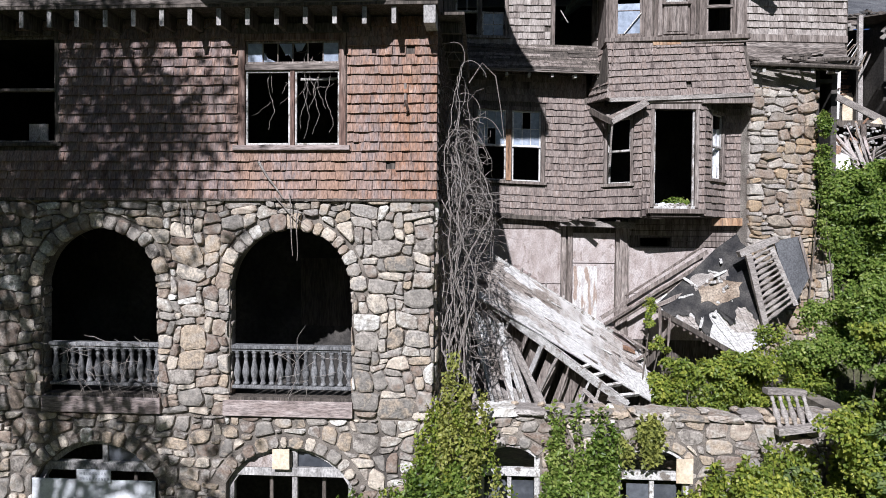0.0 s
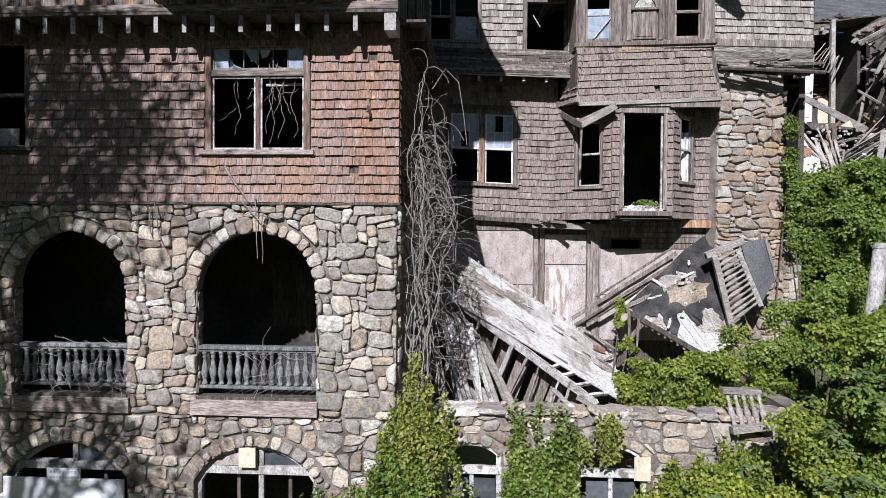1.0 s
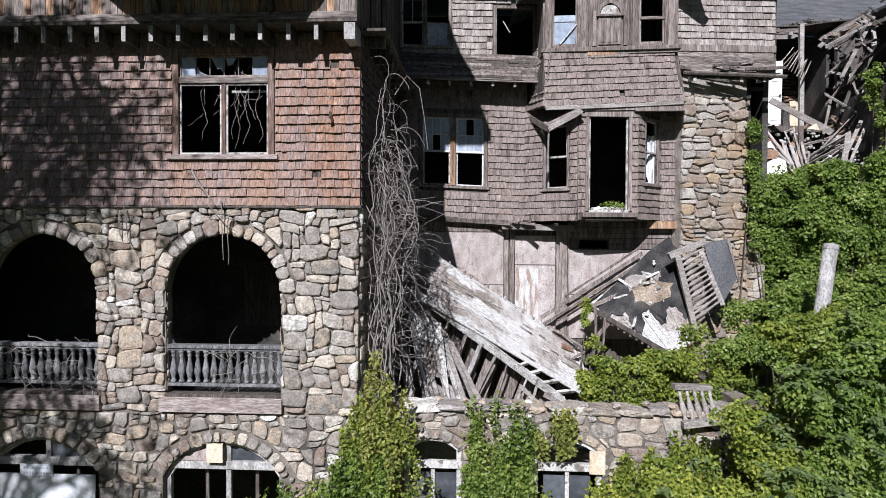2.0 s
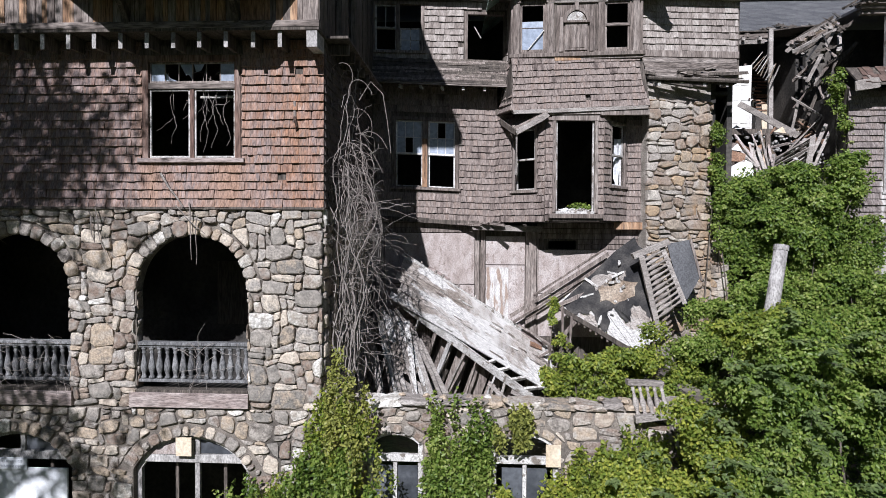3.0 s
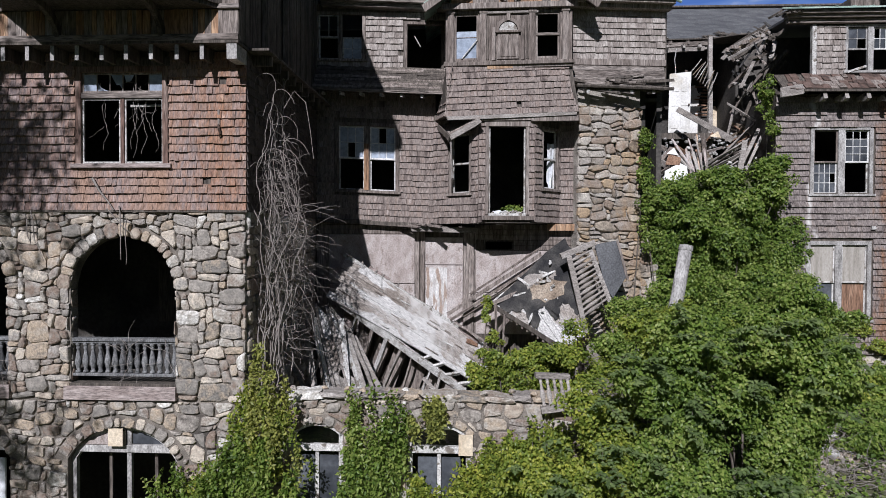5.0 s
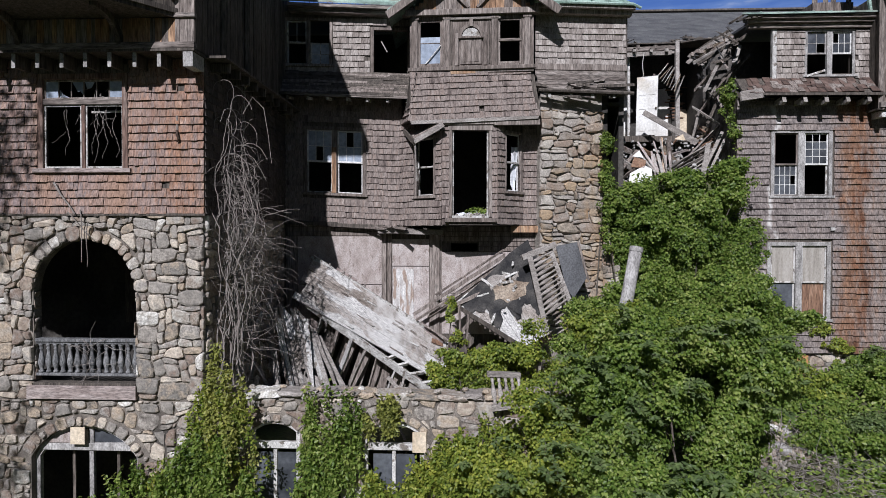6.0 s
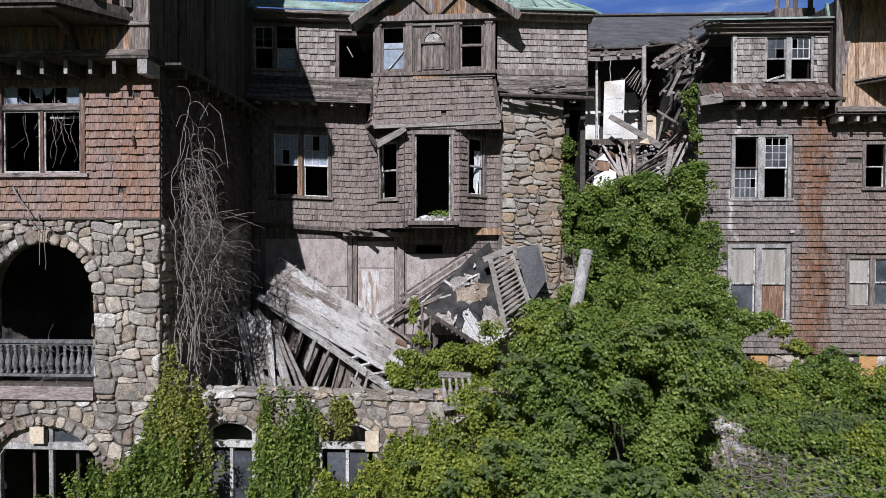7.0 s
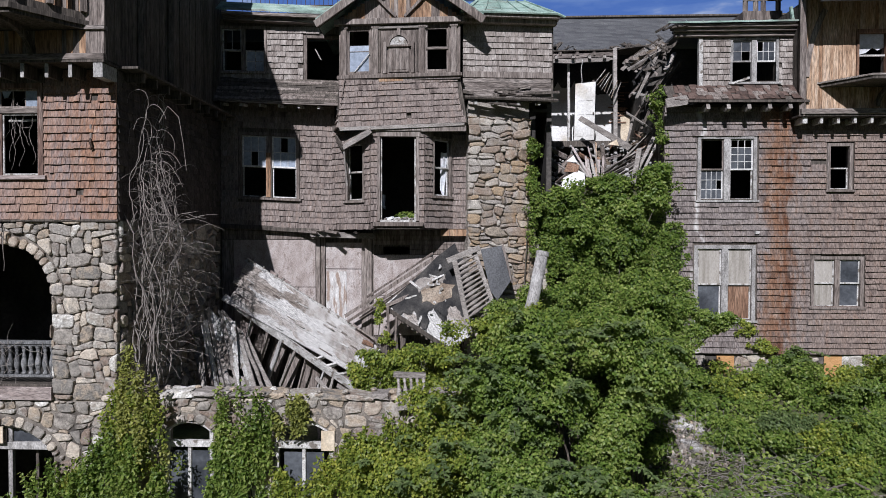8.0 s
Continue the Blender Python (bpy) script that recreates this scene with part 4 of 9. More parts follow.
def balustrade(xa, xb, n, label, group):
    t = thing("balustrade", label, "balustrade", group, at=((xa + xb) / 2, 11.66, 4.05))
    o = Vector(t.location)
    part("top_rail", local(t, Buf().beam((xa, 11.66, 5.06), (xb, 11.66, 5.06), 0.19, 0.07, n=6).beam((xa, 11.66, 5.00), (xb, 11.66, 5.00), 0.12, 0.05)), M_BALU, t)
    part("bottom_rail", local(t, Buf().beam((xa, 11.66, 4.32), (xb, 11.66, 4.32), 0.13, 0.06, n=6)), M_BALU, t)
    part("curb", local(t, Buf().beam((xa, 11.62, 4.13), (xb, 11.62, 4.13), 0.26, 0.07, n=6)), M_DARKWOOD, t, "dark board under the balusters")
    me = Buf().lathe([(r * 1.28, z) for r, z in BAL]).mesh("baluster", M_BALU, True)
    for i in range(n):
        ob = new("baluster", me)
        ob.parent = t
        ob.location = Vector((xa + (xb - xa) * (i + 0.5) / n, 11.66, 4.345)) - o
        ob.rotation_euler.z = i
    return t


balustrade(-3.74, -1.50, 14, "grey weathered wooden balustrade in a stone arch", "arcade balustrades")
balustrade(-7.22, -5.10, 13, "shaded wooden balustrade tangled with dry vine", "arcade balustrades")
for xa, xb in ((-3.86, -1.48), (-7.3, -5.04)):
    tagged(part("sill_beam", Buf().beam((xa, 11.52, 3.965), (xb, 11.52, 3.965), 0.14, 0.29, n=6), M_BEAM), "broad weathered beam under the arch", "beam", "arch sill beams", "structure")


def arch_frame(a, fr, d0, d1, wd):
    """A timber arch following an opening's head."""
    half = math.asin(min(a.hw / a.rad, 1)) * 0.985
    b = Buf(fr)
    n = 14
    for i in range(n):
        s, t = -half + 2 * half * i / n, -half + 2 * half * (i + 1) / n
        q = [(a.uc + r * math.sin(k), a.vc + r * math.cos(k)) for r, k in ((a.rad - wd, s), (a.rad - wd, t), (a.rad - 0.01, t), (a.rad - 0.01, s))]
        b.prism([(x, d0, z) for x, z in q], (0, d1 - d0, 0))
    return b


for a, nm, lab in ((LO2, "door_1", "arched grey double door frame, its leaves open to the dark"), (LO1, "door_2", "arched door frame boarded with a pale sheet")):
    d = thing(nm, lab, "door", "cellar doors", "structure")
    part("arch_frame", arch_frame(a, F_L, 0.2, 0.32, 0.10), M_GREYPAINT, d)
    for u in (a.uc - a.hw + 0.05, a.uc + a.hw - 0.05):
        part("jamb", board(F_L, u - 0.05, u + 0.05, 0.1, a.vs, 0.2, 0.32), M_GREYPAINT, d)
    part("transom", board(F_L, a.uc - a.hw + 0.1, a.uc + a.hw - 0.1, 2.66, 2.82, 0.18, 0.34), M_GREYPAINT, d)
    part("mullion", board(F_L, a.uc + 0.02, a.uc + 0.12, 0.1, a.vtop - 0.1, 0.21, 0.31), M_GREYPAINT, d)
    part("fanlight", Buf(F_L).prism([(a.uc + 0.12, 0.26, 2.83), (a.uc + a.hw - 0.12, 0.26, 2.83), (a.uc + 0.75, 0.26, 3.02), (a.uc + 0.12, 0.26, 3.13)], (0, 0.01, 0)), M_DARKGLASS, d)
    for u in (a.uc - 0.45, a.uc + 0.55):
        part("stile", board(F_L, u, u + 0.07, 0.1, 2.66, 0.36, 0.41), M_DARKWOOD, d)
    if a is LO2:
        part("fan_board", Buf(F_L).prism([(a.uc - 1.0, 0.16, 2.83), (a.uc + 0.02, 0.16, 2.83), (a.uc + 0.02, 0.16, 3.13), (a.uc - 0.4, 0.16, 3.06)], (0, 0.02, 0)), M_PLY, d)
        cb = thing("cream_board", "square cream board nailed over the fanlight", "board")
        part("sheet", board(F_L, -2.98, -2.66, 2.83, 3.20, 0.06, 0.09), M_CREAM, cb)
sg = thing("banner", "pale sagging sheet hung across the cellar door", "sheet")
part("sheet", board(F_L, -7.5, -5.15, 1.5, 2.56, -0.02, 0.02), M_WHITE, sg)
sn = thing("notice", "small white notice with two rows of faded print", "sign")
part("plate", board(F_L, -6.62, -5.97, 2.52, 2.76, -0.05, -0.03), M_WHITE, sn)
for r, segs in ((2.69, 9), (2.59, 10)):
    for i in range(segs):
        part("print_bar", Buf(F_L).box(-6.56 + i * 0.058, -6.56 + i * 0.058 + 0.042, -0.056, -0.05, r - 0.025, r + 0.025), M_INK, sn)


# ---- sagging middle wing ----
YC = 17.4
F_C = front(YC, -0.045, 1.5)
HW = (0.60, 2.40, 8.60, 10.52)
HS = (4.98, 5.76, 6.87, 7.10)
wc = tagged(part("wall_middle", wall_buf(F_C, -0.02, 3.52, 7.70, 12.2, 0.22, [HW]), M_DARKWOOD), "sagging wall of grey-brown wooden shingles", "shingle wall", kind="structure")
shingles(wc, F_C, (0.0, 3.50), 7.70, 11.5, 0.176, 0.16, (M_GREY, M_GREY_I), [(0.54, 2.46, 8.5, 10.62)], 260, (0.9, 4.2, 7.6, 11.2), seed=31, missing=0.005)
for i in range(3):
    tagged(part("trim", Buf(F_C).beam((0.05 + i * 1.4, -0.06, 7.66 - 0.03 * i), (1.6 + i * 1.35, -0.08, 7.66 - 0.02 * i), 0.06, 0.12, n=4, rough=0.012, rng=random.Random(i)), M_DARKWOOD), "splintered dark board along the wall's foot", "trim", kind="structure")
framed_window("window_3", "paired sash window with cracked upper panes", F_C, 0.56, 2.44, 8.58, 10.56,
              [({"n": (3, 2), "keep": all_panes(3, 2, ((1, 0),)), "glass": M_DUSTYSKY, "m": M_MUNTIN}, {"n": (1, 1)}), ({"n": (3, 2), "keep": all_panes(3, 2, ((1, 1),)), "glass": M_DUSTYSKY, "m": M_MUNTIN}, {"n": (1, 1), "m": M_MUNTIN})], trim=0.10, mull=0.16)
tagged(part("stripped_board", board(F_C, 1.42, 1.56, 8.6, 9.95, -0.055, -0.035), M_ORANGE), "bare orange board on the window's mullion", "board", kind="structure")

# ground-floor wall with plywood and a peeling door
F_G = front(YC + 0.12)
wg = tagged(part("wall_porch", wall_buf(F_G, -0.02, 9.2, 2.3, 7.80, 0.25, [HS]), M_DARKWOOD), "boarded wall under the fallen porch", "board wall", kind="structure")
for u0, u1, v0, v1, m, lab in ((0.36, 2.90, 5.86, 7.30, M_PLY, ""), (0.36, 2.90, 4.4, 5.84, M_PLY, ""), (0.0, 0.35, 4.2, 7.3, M_WOOD, ""),
                               (3.22, 4.32, 6.42, 7.22, M_PLY, ""), (4.70, 6.9, 5.62, 6.84, M_PLY, ""), (4.70, 6.9, 4.4, 5.60, M_PLY, "")):
    part("panel", board(F_G, u0, u1, v0, v1, -0.035, -0.005), m, wg, lab)
for k in range(5):
    part("plank", board(F_G, 4.66, 7.5, 6.86 + k * 0.15, 6.995 + k * 0.15, -0.03, -0.005) if k > 1 else board(F_G, 5.80 if k < 2 else 4.66, 7.5, 6.86 + k * 0.15, 6.995 + k * 0.15, -0.03, -0.005), M_WOOD, wg)
for k in range(3):
    part("plank", board(F_G, 0.05, 2.9, 7.32 + k * 0.14, 7.45 + k * 0.14, -0.03, -0.005), M_WOOD, wg)
for u0, u1, v0, v1, p in ((2.92, 3.04, 3.0, 7.75, 0.05), (3.08, 3.20, 3.0, 7.4, 0.08), (4.34, 4.64, 3.0, 7.45, 0.12), (4.66, 4.70, 3.0, 7.35, 0.05), (0.34, 0.38, 4.2, 7.3, 0.05)):
    part("pilaster", board(F_G, u0, u1, v0, v1, -p, -0.005), M_WOOD, wg)
part("lintel", Buf(F_G).beam((2.85, -0.22, 7.48), (4.75, -0.22, 7.42), 0.4, 0.16, n=5, rough=0.01, rng=random.Random(3)), M_WOODX, wg, "broken grey lintel")
pd = thing("door_3", "boarded doorway with peeling whitish door", "door", kind="structure")
part("leaf", board(F_G, 3.22, 4.32, 4.2, 6.40, -0.03, -0.005), M_PLY, pd)
part("peeling_sheet", board(F_G, 3.24, 3.86, 4.3, 6.34, -0.045, -0.032), M_PEEL, pd, "peeled white paint on the door")

# pent roof between the storeys, sagging
rngp = random.Random(41)
pent = thing("pent_roof", "sagging weathered pent roof with a splintered edge", "roof", kind="structure")
F_P = front(0, -0.045, 1.5)
part("deck", Buf(F_P).prism([(-0.02, YC - 0.62, 11.40), (3.95, YC - 0.62, 11.40), (3.95, YC, 12.22), (-0.02, YC, 12.22)], (0, 0.02, -0.06)), M_DARKWOOD, pent)
for k in range(13):
    y0, z0 = YC - 0.64 + k * 0.048, 11.39 + k * 0.063
    x = -0.02
    while x < 3.9:
        w = rngp.uniform(0.5, 1.5)
        if rngp.random() > 0.12:
            part("roof_board", Buf(F_P).beam((x, y0, z0 + rngp.uniform(0, 0.02)), (min(x + w, 3.98), y0 + rngp.uniform(-0.02, 0.02), z0 + rngp.uniform(0, 0.025)), 0.10, 0.022, (0, -0.75, 0.6), n=3, rough=0.01, rng=rngp), M_DARKWOOD if rngp.random() < 0.55 else M_WOOD, pent)
        x += w
for k in range(7):
    part("rafter_end", Buf(F_P).beam((0.25 + k * 0.58, YC - 0.05, 11.36), (0.25 + k * 0.58, YC - 0.58, 11.28), 0.07, 0.09), M_GREYWHITE, pent)
part("fascia", Buf(F_P).beam((-0.02, YC - 0.64, 11.37), (3.96, YC - 0.66, 11.36), 0.05, 0.07, n=8, rough=0.012, rng=rngp), M_WOODH, pent)

# upper storey behind the pent roof
HU1, HU2 = (0.02, 1.40, 12.40, 13.72), (2.66, 3.66, 12.16, 13.46)
F_U = front(YC, -0.03, 2.0)
wu = tagged(part("wall_upper_middle", wall_buf(F_U, -0.02, 4.15, 12.0, 13.95, 0.2, [HU1, HU2]), M_DARKWOOD), "upper wall of pale grey shingles", "shingle wall", kind="structure")
shingles(wu, F_U, (0, 4.1), 12.15, 13.75, 0.176, 0.19, (M_PALE, M_PALE_I), [(-0.02, 1.46, 12.3, 13.8), (2.56, 3.76, 12.1, 13.6)], 70, seed=33)
framed_window("window_4", "shaded paired sash window with a pale lower pane", F_U, -0.02, 1.44, 12.38, 13.76, [({"n": (2, 1)}, {"n": (1, 1)}), (None, {"n": (2, 2), "keep": all_panes(2, 2)})], trim=0.08)
w5 = thing("window_5", "empty window opening with broken frame", "window", kind="structure")
part("frame", join(board(F_U, 2.60, 2.68, 12.14, 13.5, -0.04, 0.1), board(F_U, 2.68, 3.7, 13.42, 13.5, -0.04, 0.1), board(F_U, 2.55, 3.75, 12.06, 12.14, -0.06, 0.1)), M_WOOD, w5)
part("hanging_lath", Buf(F_U).beam((2.85, 0.3, 13.2), (3.05, 0.25, 12.85), 0.05, 0.03), M_GREYWHITE, w5)
corn = thing("cornice", "moulded wooden cornice under a verdigris roof edge", "cornice", kind="structure")
F_U2 = front(0, -0.055, 2.0)
part("moulding", Buf(F_U2).beam((0.2, YC - 0.14, 13.88), (3.9, YC - 0.14, 13.88), 0.3, 0.12, n=6, rough=0.008, rng=rngp), M_WOODH, corn)
part("crown", Buf(F_U2).beam((0.2, YC - 0.22, 13.99), (3.9, YC - 0.22, 13.99), 0.42, 0.10, n=6, rough=0.008, rng=rngp), M_WOODH, corn)
part("copper_edge", Buf(F_U2).prism([(0.0, YC - 0.46, 14.05), (3.95, YC - 0.46, 14.05), (3.95, YC + 0.02, 14.40), (0.0, YC + 0.02, 14.40)], (0, 0, 0.05)), M_COPPER, corn)
rl = thing("roof_railing", "thin dark iron railing along the roof edge", "railing")
for zz in (14.78, 15.3):
    part("rail", Buf().tube([(0.3, YC + 1.0, zz), (3.6, YC + 1.0, zz - 0.05)], 0.02, 0.02), M_IRON, rl)
for k in range(23):
    part("bar", Buf().tube([(0.35 + k * 0.145, YC + 1.0, 14.25), (0.35 + k * 0.145, YC + 1.0, 15.35)], 0.011, 0.011, 4), M_IRON, rl)
tagged(part("roof_middle", Buf().prism([(-0.1, YC + 0.3, 14.2), (10.1, YC + 0.3, 14.2), (10.1, 23, 14.3), (-4, 23, 14.3), (-4, 18.2, 14.2), (-0.1, 18.2, 14.2)], (0, 0, 0.08)), M_SLATE), "flat roof over the middle wing", "roof", kind="structure")

# ---- bay window ----
SL = 0.02
P0, P1, P2, P3 = (3.46, 17.34), (4.76, 16.42), (6.30, 16.56), (7.12, 17.44)


def facet(a, b):
    d = Vector((b[0] - a[0], b[1] - a[1], 0))
    return frame_at((a[0], a[1], 0), d.normalized(), None), d.length


bay = []
for i, (a, b, hole) in enumerate(((P0, P1, (0.66, 1.28, 8.48, 10.12)), (P1, P2, (0.28, 1.31, 7.86, 10.28)), (P2, P3, (0.40, 1.03, 8.62, 10.28)))):
    fr, ln = facet(a, b)
    w = tagged(part("wall_bay", wall_buf(fr, 0, ln, 7.62, 10.75, 0.14, [hole]), M_DARKWOOD), "shingled face of the sagging bay", "shingle wall", kind="structure")
    shingles(w, fr, (0, ln), 7.62 + 0.02 * i, 10.55, 0.176, 0.17, (M_GREY, M_GREY_I), [(hole[0] - 0.09, hole[1] + 0.09, hole[2] - 0.08, hole[3] + 0.5)], 110, seed=50 + i, missing=0.005)
    bay.append((fr, ln, hole))
fr, ln, h = bay[1]
w6 = thing("window_6", "tall empty bay opening with peeling frame and heavy sill", "window", kind="structure")
part("frame", join(board(fr, h[0] - 0.09, h[0], h[2], h[3] + 0.02, -0.05, 0.1), board(fr, h[1], h[1] + 0.09, h[2], h[3] + 0.02, -0.05, 0.1), board(fr, h[0] - 0.12, h[1] + 0.12, h[3], h[3] + 0.16, -0.06, 0.1)), M_WOOD, w6)
part("inner_frame", join(board(fr, h[0] + 0.004, h[0] + 0.05, h[2], h[3], 0.02, 0.08), board(fr, h[1] - 0.05, h[1] - 0.004, h[2], h[3], 0.02, 0.08)), M_GREYWHITE, w6)
part("sill", board(fr, h[0] - 0.2, h[1] + 0.2, h[2] - 0.16, h[2] - 0.04, -0.22, 0.06), M_WOOD, w6)
part("sill_lip", board(fr, h[0], h[1], h[2] - 0.04, h[2] + 0.03, -0.05, 0.1), M_GREYWHITE, w6, "chalky white inner sill")
part("sill_moulding", board(fr, h[0] - 0.1, h[1] + 0.1, h[2] - 0.24, h[2] - 0.16, -0.14, 0.06), M_DARKWOOD, w6)
for idx in (0, 2):
    fr, ln, h = bay[idx]
    framed_window("window_7" if idx == 0 else "window_8", "narrow sash window in the canted side of the bay", fr, h[0] - 0.07, h[1] + 0.07, h[2] - 0.02, h[3] + 0.06,
                  [({"n": (1, 1)}, {"n": (1, 1)} if idx == 0 else {"n": (1, 1), "m": M_MUNTIN})], trim=0.07)
fs = front(YC)
ws = tagged(part("wall_bay_side", wall_buf(fs, 7.06, 7.62, 7.62, 10.75, 0.14, []), M_DARKWOOD), "narrow strip of shingled wall between bay and chimney", "shingle wall", kind="structure")
shingles(ws, fs, (7.10, 7.60), 7.64, 10.55, 0.176, 0.17, (M_GREY, M_GREY_I), [], 60, seed=57, missing=0.005)
rngp = random.Random(63)


def cloth(x, y, z, w, h, bend, rng):
    """A torn strip of cloth hanging from its top edge, with uneven folds."""
    nu, nv = 5, 8
    pts = []
    for j in range(nv):
        f = j / (nv - 1)
        for i in range(nu):
            g = i / (nu - 1) - 0.5
            pts.append((x + g * w * (1 - 0.45 * f * rng.uniform(0.6, 1.2)) + bend * f, y + 0.035 * math.sin(i * 2.1 + j * 0.5) + rng.uniform(-0.01, 0.01), z - f * h * (1 + 0.25 * g) + rng.uniform(-0.015, 0.015)))
    return Buf().add(pts, [(j * nu + i, j * nu + i + 1, (j + 1) * nu + i + 1, (j + 1) * nu + i) for j in range(nv - 1) for i in range(nu - 1)])


# cloth strip added in place of a sunlit white inner casing
cl = thing("torn_curtain", "white strip standing in for a sunlit casing behind the canted window", "curtain")
part("cloth", cloth(6.84, 17.32, 9.92, 0.20, 1.25, -0.06, rngp), M_WHITE, cl)
cl = thing("cloth_scrap", "small white scrap of cloth hanging in the dark room", "cloth")
part("cloth", cloth(4.93, 17.45, 8.68, 0.24, 0.40, 0.05, rngp), M_WHITE, cl)
for k in range(26):
    ck = thing("plaster_chunk", "whitish crumbled plaster lying on the bay's sill", "rubble", "plaster on the sill")
    c = Vector((5.12 + 0.92 * rngp.random(), 16.62 + rngp.uniform(0, 0.34), 7.885 + rngp.uniform(0.0, 0.05)))
    d = Vector((rngp.uniform(0.03, 0.10), rngp.uniform(-0.04, 0.04), rngp.uniform(-0.01, 0.03)))
    part("lump", Buf().beam(c - d, c + d, rngp.uniform(0.06, 0.14), rngp.uniform(0.03, 0.08), n=3, rough=0.02, rng=rngp), rngp.choice((M_GREYWHITE, M_WHITE, M_WOODX)), ck)
# small tilted hood over the left canted window, head trim along the bay
hood = thing("window_hood", "small broken board hood hanging over the canted window", "hood")
HV, HR, HB = Vector((3.98, 16.30, 9.95)), Vector((4.80, 16.14, 10.40)), Vector((3.58, 17.25, 10.42))
part("slab", Buf().prism([HV + Vector((0, 0.03, 0.04)), HR + Vector((0, 0.03, 0.04)), Vector((4.6, 16.5, 10.56)), HB + Vector((0.1, 0, 0.06))], (0, 0.01, 0.04)), M_WOOD, hood)
part("edge", Buf().beam(HV, HR, 0.05, 0.15, n=5, rough=0.010, rng=rngp), M_WOODX, hood, "pale cracked edge board")
part("edge", Buf().beam(HV, HB, 0.05, 0.14, n=5, rough=0.010, rng=rngp), M_DARKWOOD, hood)
part("strut", Buf().beam(HV + Vector((0.02, 0.08, -0.02)), (4.02, 16.75, 8.9), 0.05, 0.08, n=3, rough=0.008, rng=rngp), M_WOODX, hood)
for (a, b) in ((P1, P2), ((6.2, 16.54), (7.5, 16.68))):
    tagged(part("trim", Buf().beam((a[0], a[1] - 0.05, 10.50), (b[0], b[1] - 0.05, 10.53), 0.10, 0.16, n=3), M_WOOD), "grey head board of the bay", "trim", kind="structure")
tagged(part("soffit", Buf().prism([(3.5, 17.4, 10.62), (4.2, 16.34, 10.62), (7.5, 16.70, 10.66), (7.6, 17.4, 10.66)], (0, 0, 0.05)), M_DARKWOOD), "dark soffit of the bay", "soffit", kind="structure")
tagged(part("floor_bay", Buf().prism([(P0[0], P0[1], 7.60), (P1[0], P1[1], 7.60), (P2[0], P2[1], 7.62), (P3[0], P3[1], 7.62)], (0, 0, 0.1)), M_DARKWOOD), "floor of the bay", "floor", kind="structure")

# flared shingle apron between the bay and the gabled dormer
KA, KB, KC, KD = Vector((3.84, 16.22, 10.51)), Vector((7.54, 16.58, 10.70)), Vector((7.31, 16.68, 12.11)), Vector((3.86, 16.46, 11.97))
ua = (KB - KA)
va = ((KD + KC) / 2 - (KA + KB) / 2)
fa = frame_at(KA, ua.normalized(), None, va.normalized())
La, Ha = ua.length, va.length
apron = tagged(part("apron_wall", Buf().prism([p + Vector((0, 0.06, 0)) for p in (KA, KB, KC, KD)], (0.03, 0.25, 0)), M_DARKWOOD), "flared apron of grey shingles below the dormer", "shingle wall", kind="structure")
shingles(apron, fa, lambda v: (0.0 + 0.10 * min(v / 0.7, 1), La - 0.20 * min(v / 0.7, 1) ** 0.7), 0.0, Ha - 0.02, 0.176, 0.17, (M_GREY, M_GREY_I), (), 190, seed=61, missing=0.004)
# its flared return towards the wall
KE, KF = Vector((3.54, 17.34, 10.60)), Vector((3.92, 17.34, 12.0))
fe = frame_at(KE, (KA - KE).normalized(), None, ((KD + KF) / 2 - (KA + KE) / 2).normalized())
Le = (KA - KE).length
part("return_wall", Buf().prism([KE, KA, KD, KF], (0.10, 0.02, 0)), M_DARKWOOD, apron)
shingles(apron, fe, lambda v: (0.24 * min(v / 1.3, 1), Le + 0.02), 0.0, 1.42, 0.176, 0.17, (M_GREY, M_GREY_I), (), 40, seed=62, missing=0.004)
part("orange_shingle", Buf(fa).beam((1.25, -0.03, Ha - 0.1), (1.95, -0.03, Ha - 0.1), 0.03, 0.13), M_ORANGE, apron, "bare orange patch of wood")
part("eave_board", Buf().beam(KA + Vector((0.05, -0.02, -0.05)), KB + Vector((-0.1, -0.02, -0.05)), 0.06, 0.10, n=6, rough=0.008, rng=rngp), M_WOODX, apron)

# gabled dormer
DA, DB = Vector((3.84, 16.48, 0)), Vector((7.33, 16.68, 0))
fd = frame_at(DA + Vector((0, 0, 11.98 - 0.04)), (DB - DA).normalized() + Vector((0, 0, 0.035)), None, (0, 0, 1))
dl = (DB - DA).length
DH = [(0.25, 0.90, 0.16, 1.42), (2.50, 3.15, 0.16, 1.42)]
dorm = thing("dormer", "weathered gabled dormer with a carved centre panel", "dormer", kind="structure")
part("wall", wall_buf(fd, 0, dl, 0.0, 1.62, 0.12, DH), M_WOOD, dorm)
part("sill", board(fd, -0.05, dl + 0.05, -0.02, 0.08, -0.12, 0.05), M_WOOD, dorm, "long warped sill")
part("sill_lower", board(fd, 0.0, dl, -0.09, -0.02, -0.06, 0.05), M_WOOD, dorm)
for u in (0.05, 0.95, 2.30, 3.22):
    part("pilaster", board(fd, u, u + 0.17, 0.08, 1.50, -0.05, -0.004), M_WOOD, dorm)
    part("capital", board(fd, u - 0.03, u + 0.20, 1.42, 1.52, -0.07, -0.003), M_WOOD, dorm)
part("entablature", board(fd, -0.12, dl + 0.12, 1.52, 1.68, -0.14, 0.05), M_WOOD, dorm)
